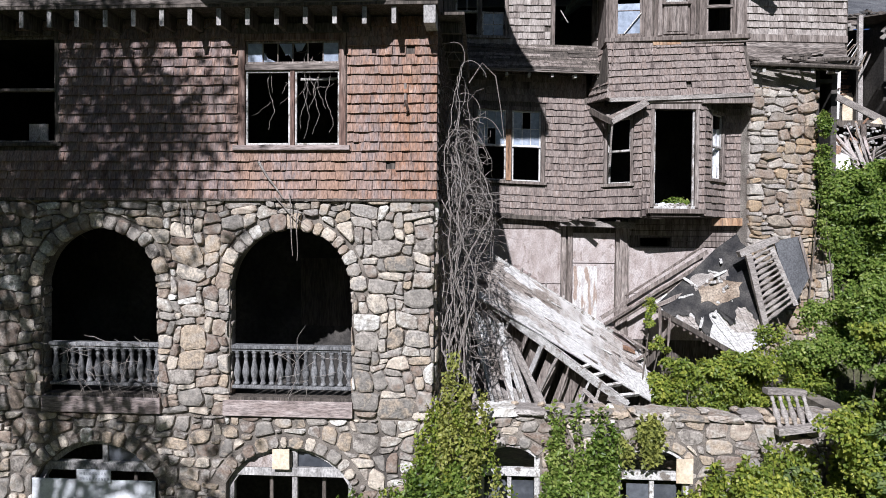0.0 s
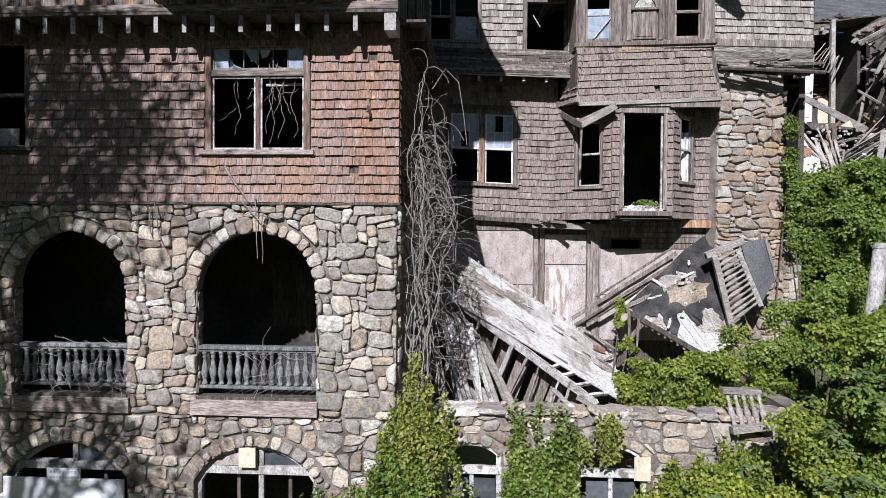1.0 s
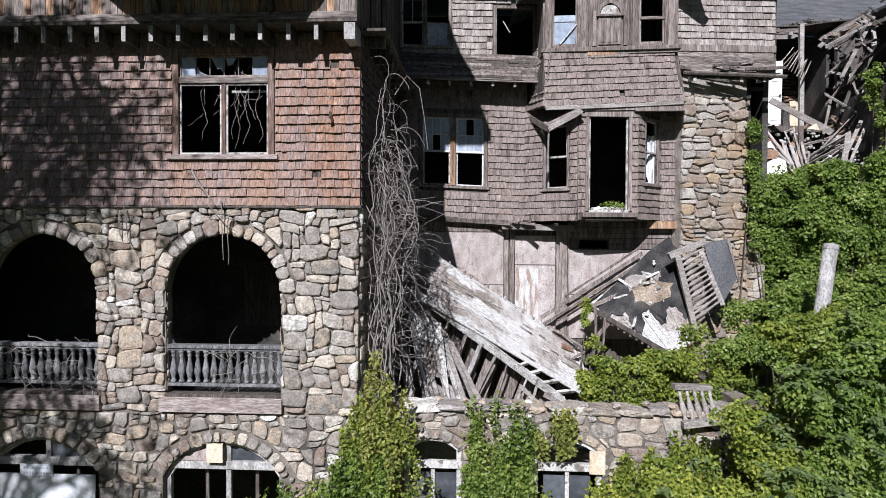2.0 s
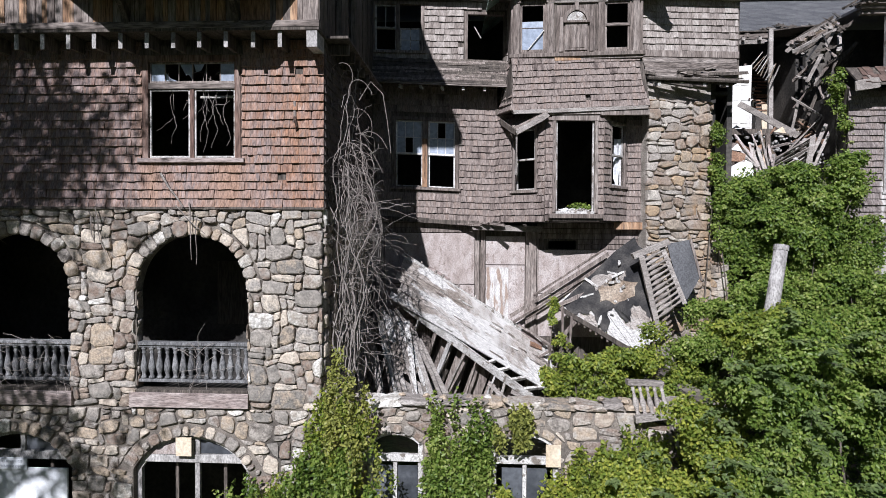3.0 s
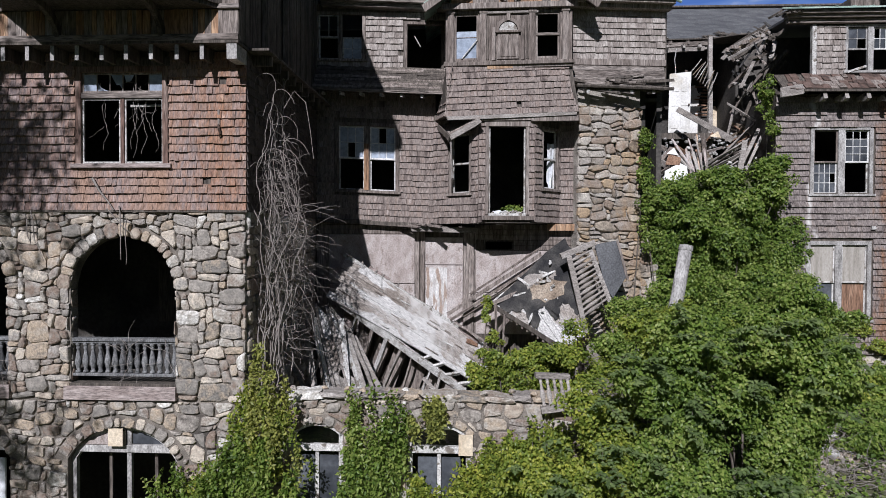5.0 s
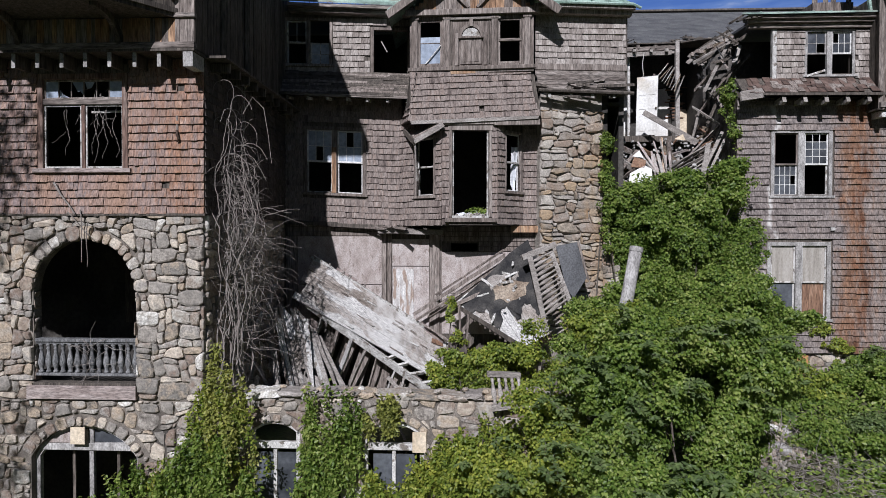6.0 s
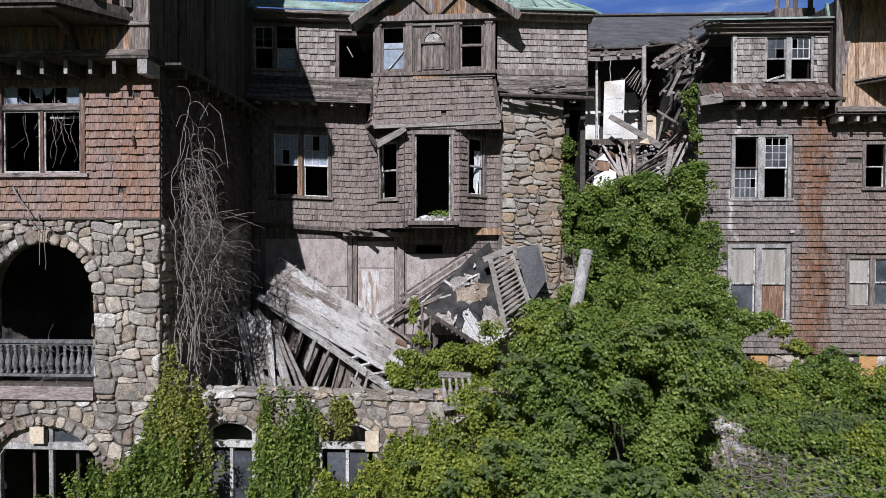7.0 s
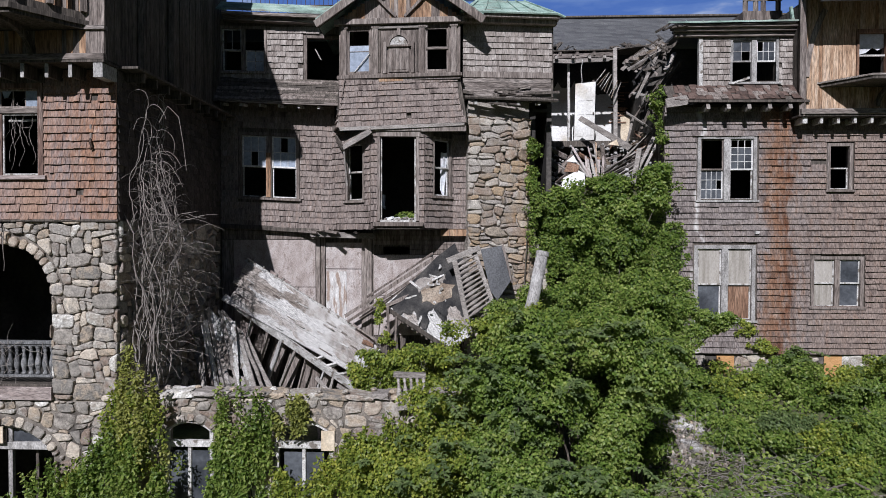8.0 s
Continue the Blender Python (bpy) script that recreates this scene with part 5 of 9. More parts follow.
for i, (a, b, c, e) in enumerate(DH):
    sh = part("sash", sash(fd, a, b, c, e, 0.03, 1, 2, 0.05), M_WOOD, dorm)
    if i == 0:
        part("pane", Buf(fd).box(a + 0.05, b - 0.05, 0.05, 0.054, c + 0.05, c + 0.80), M_DUSTYSKY, sh)
        part("stick", Buf(fd).beam((a + 0.2, 0.01, c + 0.05), (b - 0.03, 0.0, c + 0.55), 0.03, 0.03), M_GREYWHITE, sh, "pale leaning lath")
    else:
        part("rail", board(fd, a, b, c + 0.62, c + 0.70, 0.0, 0.05), M_WOODH, sh)
# carved niche of the centre panel
nu, nv, nr = 1.72, 0.92, 0.36
part("niche_panel", board(fd, nu - 0.30, nu + 0.30, 0.16, nv, -0.035, -0.004), M_WOOD, dorm)
nb = Buf(fd)
for i in range(12):
    s, t = math.pi * i / 12, math.pi * (i + 1) / 12
    nb.prism([(nu + r * math.cos(k), -0.07, nv + r * math.sin(k)) for r, k in ((nr - 0.09, s), (nr, s), (nr, t), (nr - 0.09, t))], (0, 0.065, 0))
part("arch_moulding", nb, M_WOOD, dorm, "carved round arch")
part("keystone", board(fd, nu - 0.05, nu + 0.05, nv + nr - 0.08, nv + nr + 0.12, -0.10, -0.004), M_WOOD, dorm)
part("shell", Buf(fd).prism([(nu + 0.25 * math.cos(k * math.pi / 10), -0.05, nv + 0.25 * math.sin(k * math.pi / 10)) for k in range(11)], (0, 0.045, 0)), M_GREYWHITE, dorm)
part("niche_sill", board(fd, nu - 0.36, nu + 0.36, nv - 0.05, nv + 0.01, -0.09, -0.004), M_WOOD, dorm)
for su in (-1, 1):
    part("niche_post", board(fd, nu + su * 0.40 - 0.05, nu + su * 0.40 + 0.05, 0.12, nv + 0.1, -0.075, -0.004), M_WOOD, dorm)
    for k in range(2):
        # raised dark strips draw the shade of grooves beside the niche
        part("panel_groove", board(fd, nu + su * 0.56 - 0.05 + k * 0.055, nu + su * 0.56 - 0.02 + k * 0.055, 0.16, 1.40, -0.022, -0.004), M_DARKWOOD, dorm)
part("capital_frieze", board(fd, 0.95, dl - 0.95, 1.40, 1.47, -0.06, -0.003), M_WOODX, dorm)
for k in range(3):
    part("lower_panel", board(fd, nu - 0.22 + k * 0.155, nu - 0.09 + k * 0.155, 0.22, 0.80, -0.05, -0.036), M_WOOD, dorm)
# gable boards, struts and verge
gm = dl / 2 + 0.02
PK = 2.92
gx0 = 0.02
while gx0 < dl - 0.02:
    top = 1.68 + (PK - 1.72) * (1 - abs(gx0 + 0.06 - gm) / (dl / 2 + 0.02))
    part("gable_board", Buf(fd).box(gx0, gx0 + 0.115, -0.03 + rngp.uniform(-0.006, 0.006), 0.05, 1.68, max(top, 1.70)), M_ORANGE if rngp.random() < 0.6 else M_WOOD, dorm)
    gx0 += 0.12
for s in (-1, 1):
    part("brace", Buf(fd).beam((gm + s * 0.12, -0.07, 1.72), (gm + s * 0.75, -0.07, 2.35), 0.08, 0.12, (0, -1, 0)), M_WOOD, dorm)
    e0, e1 = (gm + s * (dl / 2 + 0.62), -0.45, 1.45), (gm, -0.45, PK + 0.18)
    part("verge_board", Buf(fd).beam(e0, e1, 0.07, 0.22, (0, 0, 1), n=5, rough=0.008, rng=rngp), M_WOOD, dorm)
    part("roof_slope", Buf(fd).prism([(e0[0], -0.45, 1.56), (gm, -0.45, PK + 0.30), (gm, 3.2, PK + 0.30), (e0[0], 3.2, 1.56)], (0, 0, 0.06)), M_COPPER, dorm)
    part("soffit", Buf(fd).prism([(e0[0], -0.40, 1.52), (gm, -0.40, PK + 0.24), (gm, 0.1, PK + 0.24), (e0[0], 0.1, 1.52)], (0, 0, 0.03)), M_DARKWOOD, dorm)
    part("side_wall", Buf(fd).box(0.0 if s < 0 else dl - 0.12, 0.12 if s < 0 else dl, 0.13, 1.4, 0.0, 1.6), M_WOOD, dorm)

# shingled wall right of the dormer, its eave and broken edge
FR = frame_at((7.40, 17.05, 0), Vector((2.62, 0.28, 0)).normalized(), None)
wr = tagged(part("wall_upper_end", wall_buf(FR, 0, 2.70, 11.45, 13.72, 0.22, []), M_DARKWOOD), "end wall of pale grey shingles", "shingle wall", kind="structure")
shingles(wr, FR, (0.0, 2.66), 12.28, 13.66, 0.174, 0.19, (M_PALE, M_PALE_I), (), 110, seed=71, missing=0.005)
part("band", board(FR, 0, 2.68, 12.10, 12.28, -0.05, -0.003), M_WOOD, wr)
for k in range(4):
    part("plank", board(FR, 0, 2.62, 11.52 + k * 0.145, 11.655 + k * 0.145, -0.03 - (3 - k) * 0.035, -0.003 - (3 - k) * 0.03), M_WOODH, wr)
for k in range(9):
    a = rngp.uniform(0, 1.4)
    part("splinter", Buf(FR).beam((a, -0.28 + rngp.uniform(-0.1, 0.1), 11.46 + rngp.uniform(-0.05, 0.1)), (a + rngp.uniform(0.8, 1.6), -0.3 + rngp.uniform(-0.1, 0.1), 11.42 + rngp.uniform(-0.06, 0.1)), 0.09, 0.025, n=2, rough=0.01, rng=rngp), M_WOODX if k % 2 else M_DARKWOOD, wr)
for k in range(4):
    part("rafter_end", Buf(FR).beam((0.35 + k * 0.62, 0.0, 11.36), (0.35 + k * 0.62, -0.36, 11.30), 0.08, 0.10), M_GREYWHITE, wr)
for k in range(16):
    a = rngp.uniform(-0.1, 1.9)
    zz = 11.36 + rngp.uniform(0, 0.42)
    part("splinter", Buf(FR).beam((a, -0.34 + (zz - 11.36) * 0.5, zz), (a + rngp.uniform(0.3, 1.1), -0.36 + (zz - 11.36) * 0.5, zz + rngp.uniform(-0.12, 0.05)), 0.03, rngp.uniform(0.04, 0.10), n=3, rough=0.014, rng=rngp), M_DARKWOOD if k % 3 else M_WOODH, wr)
part("gutter", Buf(FR).tube([(0.02, -0.42, 11.44), (2.75, -0.42, 11.38)], 0.05, 0.05, 6), M_DARKWOOD, wr, "dark sagging gutter")
part("cornice", join(Buf(FR).beam((-0.1, -0.12, 13.72), (2.75, -0.12, 13.70), 0.26, 0.12), Buf(FR).beam((-0.1, -0.2, 13.82), (2.8, -0.2, 13.80), 0.42, 0.09)), M_WOOD, wr)
part("copper_edge", Buf(FR).prism([(-0.1, -0.45, 13.87), (2.85, -0.45, 13.83), (2.7, 1.0, 14.22), (-0.1, 1.0, 14.22)], (0, 0, 0.05)), M_COPPER, wr, "verdigris copper roof edge")
part("return_wall", Buf(FR).box(2.45, 2.69, 0.25, 5.0, 11.45, 13.7), M_DARKWOOD, wr)

hip = thing("hip_roof", "verdigris copper hip roof beside the dormer", "roof", kind="structure")
for nm, pts in (("slope", [(-0.1, -0.42, 13.9), (2.8, -0.42, 13.88), (2.05, 1.1, 14.75), (0.5, 1.1, 14.75)]), ("slope", [(2.8, -0.42, 13.88), (2.75, 2.6, 13.9), (2.05, 1.1, 14.75)])):
    part(nm, Buf(FR).prism(pts, (0, 0, 0.03)), M_COPPER, hip)
for k in range(6):
    part("seam", Buf(FR).beam((0.1 + k * 0.5, -0.44, 13.95), (0.62 + k * 0.28, 1.1, 14.80), 0.03, 0.03), M_COPPER, hip)
part("lip", Buf(FR).tube([(-0.1, -0.46, 13.90), (2.7, -0.46, 13.88), (2.95, -0.4, 13.80)], 0.045, 0.04, 6), M_COPPER, hip)

# ---- chimney stack ----
FCH = frame_at((7.55, 16.98, 0), Vector((1.80, 0.42, 0)).normalized(), None)
ch = tagged(thing("chimney", "tapering fieldstone chimney with lichen and ivy", "chimney"), kind="structure")
part("core", Buf(FCH).prism([(0.03, 0.06, 2.3), (2.5, 0.06, 2.3), (2.38, 0.06, 6.2), (1.90, 0.06, 7.3), (1.90, 0.06, 11.45), (0.03, 0.06, 11.45)], (0, 0.9, 0)), M_MORTAR_C, ch)
stones(ch, frame_at(FCH @ Vector((0, 0.05, 0)), FCH.to_3x3() @ Vector((1, 0, 0)), None), 0, 1.94, 4.2, 10.95, 0.25, (M_CHIM, M_CHIM_I), seed=81, singles=290, flat=2.15, proud=(0.03, 0.12), gap=0.016)
stones(ch, frame_at(FCH @ Vector((0, 0.05, 0)), FCH.to_3x3() @ Vector((1, 0, 0)), None), 1.94, 2.5, 4.2, 7.2, 0.34, (M_CHIM, M_CHIM_I), seed=82, singles=30, proud=(0.012, 0.06), keep=lambda p: p.x < 1.94 + (7.4 - p.y) * 0.5)
stones(ch, frame_at(FCH @ Vector((1.90, 0.06, 0)), FCH.to_3x3() @ Vector((0, 1, 0)), FCH.to_3x3() @ Vector((-1, 0, 0))), 0.0, 0.9, 6.8, 10.95, 0.25, (M_CHIM, M_CHIM_I), seed=83, singles=0)
tagged(part("stripped_boards", board(front(YC - 0.14), 6.75, 7.55, 7.42, 7.62, 0, 0.03), M_ORANGE), "bare orange boards beside the chimney", "boards", kind="structure")

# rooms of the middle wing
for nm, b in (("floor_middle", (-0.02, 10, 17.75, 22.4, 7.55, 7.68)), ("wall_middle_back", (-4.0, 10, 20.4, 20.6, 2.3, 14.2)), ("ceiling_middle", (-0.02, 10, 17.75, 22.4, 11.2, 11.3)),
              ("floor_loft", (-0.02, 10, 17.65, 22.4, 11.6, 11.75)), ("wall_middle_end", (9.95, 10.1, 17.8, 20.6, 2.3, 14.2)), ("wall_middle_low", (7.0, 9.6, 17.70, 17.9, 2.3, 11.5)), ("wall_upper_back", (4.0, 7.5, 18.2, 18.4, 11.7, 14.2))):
    tagged(part(nm, Buf().box(*b), M_DARKROOM), "room surface coloured near-black for its unlit depth", nm.split("_")[0], kind="structure")


# ---- far wing ----
YR = 18.78
F_R = front(YR)
RW = [(14.92, 16.57, 8.62, 10.52), (14.84, 16.56, 4.80, 7.04), (18.90, 19.55, 8.93, 10.28), (18.45, 19.94, 5.24, 6.72)]
wrt = tagged(part("wall_far_front", wall_buf(F_R, 13.80, 26, 3.70, 11.6, 0.25, RW), M_DARKWOOD), "grey clapboard-like shingle wall with rust-red streaks", "shingle wall", kind="structure")


shingles(wrt, F_R, (13.78, 25.5), 3.72, 11.5, 0.186, 0.40, (M_CLAP, M_CLAP_I), [(14.78, 16.72, 8.5, 10.64), (14.70, 16.70, 4.70, 7.18), (18.80, 19.66, 8.84, 10.4), (18.34, 20.04, 5.14, 6.84)],
         300, (13.7, 17.3, 5.5, 11.4), seed=91, missing=0.004, butt=0.062, lap=0.022)
g = all_panes(2, 2)
framed_window("window_9", "paired sash window with small panes, half its glass gone", F_R, 14.82, 16.67, 8.58, 10.62,
              [({"n": (1, 1), "m": M_WOOD}, {"n": (4, 3), "keep": all_panes(4, 3, ((3, 1),)), "glass": M_DARKGLASS, "m": M_MUNTIN}), ({"n": (3, 4), "keep": all_panes(3, 3), "glass": M_DARKGLASS, "m": M_MUNTIN}, {"n": (1, 1)})], trim=0.11, mull=0.2, m_frame=M_GREYPAINT)
framed_window("window_10", "tall paired sash window with dull curtains behind the glass", F_R, 14.74, 16.66, 4.76, 7.15,
              [({"n": (1, 1), "keep": [(0, 0)], "glass": M_CURTAIN}, {"n": (1, 1), "keep": [(0, 0)], "glass": M_DARKGLASS}), ({"n": (1, 1), "keep": [(0, 0)], "glass": M_CURTAIN}, {"n": (1, 1), "keep": [(0, 0)], "glass": M_BROWN})], trim=0.12, mull=0.2, m_frame=M_GREYPAINT)
framed_window("window_11", "small open sash window in the stained wall", F_R, 18.84, 19.62, 8.90, 10.36, [(None, {"n": (1, 1)})], trim=0.10)
framed_window("window_12", "low paired sash window with milky panes", F_R, 18.38, 20.0, 5.20, 6.80,
              [({"n": (1, 1), "keep": [(0, 0)], "glass": M_CURTAIN}, {"n": (1, 1), "keep": [(0, 0)], "glass": M_CURTAIN}), ({"n": (1, 1), "keep": [(0, 0)], "glass": M_DARKGLASS}, {"n": (1, 1), "keep": [(0, 0)], "glass": M_DARKGLASS})], trim=0.10, mull=0.16)
for i, (a, b) in enumerate(((14.95, 15.62), (15.87, 16.55))):
    ct = thing("curtain", "limp beige curtain inside the tall window", "curtain", "curtains")
    part("cloth", Buf().add([(a + (b - a) * k / 10, YR + 0.22 + 0.03 * (k % 2), z) for z in (5.9, 7.05) for k in range(11)], [(k, k + 1, k + 12, k + 11) for k in range(10)]), M_CURTAIN, ct)
# pale streak under the windows and a small vent
vt = thing("vent", "small pale box vent on the shingle wall", "vent")
part("box", board(F_R, 16.60, 16.72, 7.50, 7.60, -0.14, -0.03), M_GREYWHITE, vt)
# foundation with boarded cellar windows
wf = tagged(part("wall_foundation", wall_buf(front(YR + 0.08), 13.8, 26, 0.5, 3.70, 0.4, [(15.5, 16.05, 2.7, 3.62), (18.85, 19.4, 2.9, 3.66)]), M_MORTAR), "low stone foundation under the far wing", "foundation", kind="structure")
stones(wf, front(YR + 0.08), 13.8, 22, 2.4, 3.68, 0.42, (M_STONE, M_STONE_I), seed=92, singles=40, keep=lambda p: not (15.3 < p.x < 16.2 or 18.7 < p.x < 19.5))
for a, b, c, e in ((15.5, 16.05, 2.7, 3.62), (18.85, 19.4, 2.9, 3.66)):
    ob = thing("window_board", "orange plywood nailed over a cellar window", "board", "cellar window boards")
    part("sheet", board(F_R, a, b, c, e, 0.04, 0.07), M_BOARDED, ob)
# eave of the far wing
RE = random.Random(7)
ev = thing("eave_roof", "rusted strip roof on bracket rafters over the shingles", "roof", kind="structure")
part("deck", Buf().prism([(13.75, YR - 0.62, 11.62), (17.9, YR - 0.62, 11.62), (17.9, YR + 0.1, 12.22), (13.75, YR + 0.1, 12.22)], (0, 0.02, -0.05)), M_DARKWOOD, ev)
for r in range(4):
    x = 13.9 + r * 0.05
    while x < 17.8:
        w = RE.uniform(0.10, 0.27)
        if RE.random() > 0.10:
            z = 11.62 + r * 0.14 + RE.uniform(-0.02, 0.02)
            part("tile", Buf().beam((x + w / 2, YR - 0.66 + r * 0.17, z + 0.01), (x + w / 2 + RE.uniform(-0.02, 0.02), YR - 0.46 + r * 0.17, z + 0.18 + RE.uniform(-0.01, 0.03)), w * 0.97, 0.02, (0, -0.6, 0.8)), M_RUSTTILE if RE.random() < 0.75 else M_WOOD, ev)
        x += w
part("fascia", Buf().beam((14.3, YR - 0.66, 11.58), (17.95, YR - 0.66, 11.56), 0.04, 0.08, n=6), M_DARKWOOD, ev)
part("fascia_end", Buf().beam((13.66, YR - 0.60, 11.52), (14.28, YR - 0.62, 11.62), 0.08, 0.28, n=3, rough=0.01, rng=RE), M_WOODX, ev, "thick bare end board")
for k in range(5):
    x = 14.92 + k * 0.62
    part("bracket", Buf().beam((x, YR, 11.40), (x, YR - 0.60, 11.47), 0.11, 0.13).beam((x, YR - 0.30, 11.40), (x, YR - 0.50, 11.36), 0.10, 0.17).beam((x, YR - 0.48, 11.38), (x, YR - 0.63, 11.44), 0.11, 0.22), M_WOODX, ev)
# boarded tower-like storey with rafter ends, mirrored from the stone block
TX, TY = 17.75, 18.22
tower = tagged(part("wall_tower_front", wall_buf(front(TY + 0.05), TX, 26, 11.15, 16, 0.2, [(19.42, 20.25, 12.28, 13.62)]), M_DARKWOOD), "upright orange-brown boards of the overhanging storey", "board wall", kind="structure")
part("corner_post", Buf().beam((TX + 0.05, TY, 11.1), (TX + 0.05, TY, 15.5), 0.16, 0.16), M_WOOD, tower)
part("curved_brace", join(*[Buf().beam((TX + 0.12 + 0.55 * (k / 6) ** 2, TY - 0.04, 12.3 + 0.34 * k), (TX + 0.12 + 0.55 * ((k + 1) / 6) ** 2, TY - 0.04, 12.3 + 0.34 * (k + 1)), 0.08, 0.16, (1, 0, 0)) for k in range(6)]), M_WOOD, tower)
x = TX + 0.14
while x < 24:
    w = RE.uniform(0.09, 0.16)
    for z0, z1 in (((11.32, 12.2), (13.7, 15.9)) if 19.3 < x < 20.3 else ((11.32, 15.9),)):
        part("plank", Buf().box(x, x + w - 0.006, TY - 0.03 + RE.uniform(-0.008, 0.008), TY + 0.04, z0, z1), M_TOWER if RE.random() < 0.8 else M_ORANGE, tower)
    x += w
part("foot_board", Buf().beam((TX - 0.05, TY - 0.06, 11.24), (26, TY - 0.06, 11.24), 0.16, 0.16, n=8), M_WOODH, tower)
wt = thing("window_13", "sash window with a torn pale blind in its upper half", "window", kind="structure")
FT = front(TY)
part("frame", join(board(FT, 19.36, 19.44, 12.2, 13.7, -0.05, 0.1), board(FT, 20.24, 20.34, 12.2, 13.7, -0.05, 0.1), board(FT, 19.36, 20.34, 13.62, 13.74, -0.05, 0.1), board(FT, 19.3, 20.4, 12.12, 12.22, -0.08, 0.1)), M_BROWN, wt)
part("meeting_rail", board(FT, 19.44, 20.24, 12.92, 12.98, 0.03, 0.08), M_GREYWHITE, wt)
part("blind", Buf(FT).prism([(19.45, 0.09, 13.62), (20.23, 0.09, 13.62), (20.23, 0.09, 13.2), (20.05, 0.09, 13.12), (19.9, 0.09, 13.2), (19.7, 0.09, 13.05), (19.45, 0.09, 12.98)], (0, 0.01, 0)), M_WHITE, wt, "torn pale blind")
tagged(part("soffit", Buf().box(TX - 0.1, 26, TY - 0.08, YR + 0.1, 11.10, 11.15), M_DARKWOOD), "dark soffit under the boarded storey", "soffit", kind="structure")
for k in range(14):
    tagged(part("rafter_end", Buf().beam((TX + 0.12 + k * 0.5, YR, 11.0), (TX + 0.12 + k * 0.5, TY + 0.0, 10.99), 0.14 if k == 0 else 0.08, 0.19), M_GREYWHITE), "grey-white wooden rafter end under the eaves", "rafter end", "rafter ends of the far wing")
o2 = thing("oriel", "dark oriel ledge that shades the boarded storey", "oriel", kind="structure")
O2 = [(18.25, TY), (19.2, 17.05), (22.4, 17.05), (23.3, TY)]
part("ledge", Buf().prism([(a, b, 11.98) for a, b in O2], (0, 0, 0.10)), M_DARKWOOD, o2)
part("ledge_top", Buf().prism([(20.7 + (a - 20.7) * 1.02, b - 0.03, 12.08) for a, b in O2], (0, 0, 0.05)), M_WOODH, o2)
part("bracket", join(*[Buf().beam((20.0, TY - 0.02 - (k / 6) ** 1.7, 11.4 + 0.55 * math.sin(k * math.pi / 12)), (20.0, TY - 0.02 - ((k + 1) / 6) ** 1.7, 11.4 + 0.55 * math.sin((k + 1) * math.pi / 12)), 0.10, 0.14) for k in range(6)]), M_DARKWOOD, o2)
tagged(part("roof_tower", Buf().prism([(TX - 0.05, TY - 1.15, 14.30), (26, TY - 1.15, 14.30), (26, 23, 16.4), (TX - 0.05, 23, 16.4)], (0, 0, 0.12)).beam((TX - 0.05, TY - 1.18, 14.32), (26, TY - 1.18, 14.32), 0.08, 0.24), M_SLATE), "dark roof overhang of the boarded storey", "roof", kind="structure")
part("side_wall", Buf().box(TX, TX + 0.15, TY + 0.26, 22.5, 11.2, 14.6), M_DARKWOOD, tower)

# dormer storey with copper roof
F_D = front(YR + 0.05)
DW = (15.90, 17.25, 12.34, 13.62)
wd = tagged(part("wall_dormer_far", wall_buf(F_D, 14.92, 17.8, 12.0, 13.85, 0.2, [DW]), M_DARKWOOD), "pale shingled dormer storey", "shingle wall", kind="structure")
shingles(wd, F_D, (14.98, 15.84), 12.2, 13.68, 0.176, 0.19, (M_PALE, M_PALE_I), (), 60, seed=95)
shingles(wd, F_D, (17.34, 17.78), 12.2, 13.68, 0.176, 0.19, (M_PALE, M_PALE_I), (), 20, seed=96)
part("corner_board", board(F_D, 14.84, 14.97, 12.1, 13.7, -0.05, 0.1), M_GREYWHITE, wd)
framed_window("window_14", "paired dormer sash window with a few panes left", F_D, 15.82, 17.33, 12.30, 13.70,
              [({"n": (2, 2), "keep": all_panes(2, 2, ((1, 0),)), "glass": M_DARKGLASS, "m": M_GREYPAINT}, None), ({"n": (3, 2), "keep": all_panes(3, 2, ((0, 1),)), "glass": M_DARKGLASS, "m": M_MUNTIN}, None)], trim=0.08, mull=0.16, m_frame=M_GREYPAINT)
part("loose_board", Buf(F_D).beam((15.86, -0.08, 12.25), (16.4, -0.1, 12.42), 0.03, 0.07), M_GREYWHITE, wd)
cr = thing("cornice", "stepped wooden cornice with verdigris copper roof", "cornice", kind="structure")
for z, p, h in ((13.78, 0.10, 0.12), (13.90, 0.22, 0.10), (13.99, 0.32, 0.09)):
    part("moulding", Buf().beam((14.1 - p * 0.4, YR - p / 2 + 0.05, z), (17.75, YR - p / 2 + 0.05, z), p + 0.1, h, n=5, rough=0.006, rng=RE), M_WOODH, cr)
part("copper_roof", Buf().prism([(13.75, YR - 0.42, 14.04), (17.75, YR - 0.42, 14.06), (17.6, YR + 0.9, 14.42), (14.6, YR + 0.9, 14.42)], (0, 0, 0.05)), M_COPPER, cr)
for k in range(7):
    part("seam", Buf().beam((14.3 + k * 0.52, YR - 0.43, 14.10), (14.75 + k * 0.46, YR + 0.9, 14.48), 0.03, 0.04), M_COPPER, cr)
for k in range(5):
    part("torn_edge", Buf().beam((13.4 + 0.22 * k, YR - 0.38, 13.80 + 0.05 * k), (13.8 + 0.22 * k, YR - 0.32 + 0.1 * k, 14.02 + 0.02 * k), 0.12, 0.05, n=2, rough=0.015, rng=RE), M_DARKWOOD, cr)
fin = thing("roof_finial", "broken copper upright on the roof corner", "finial")
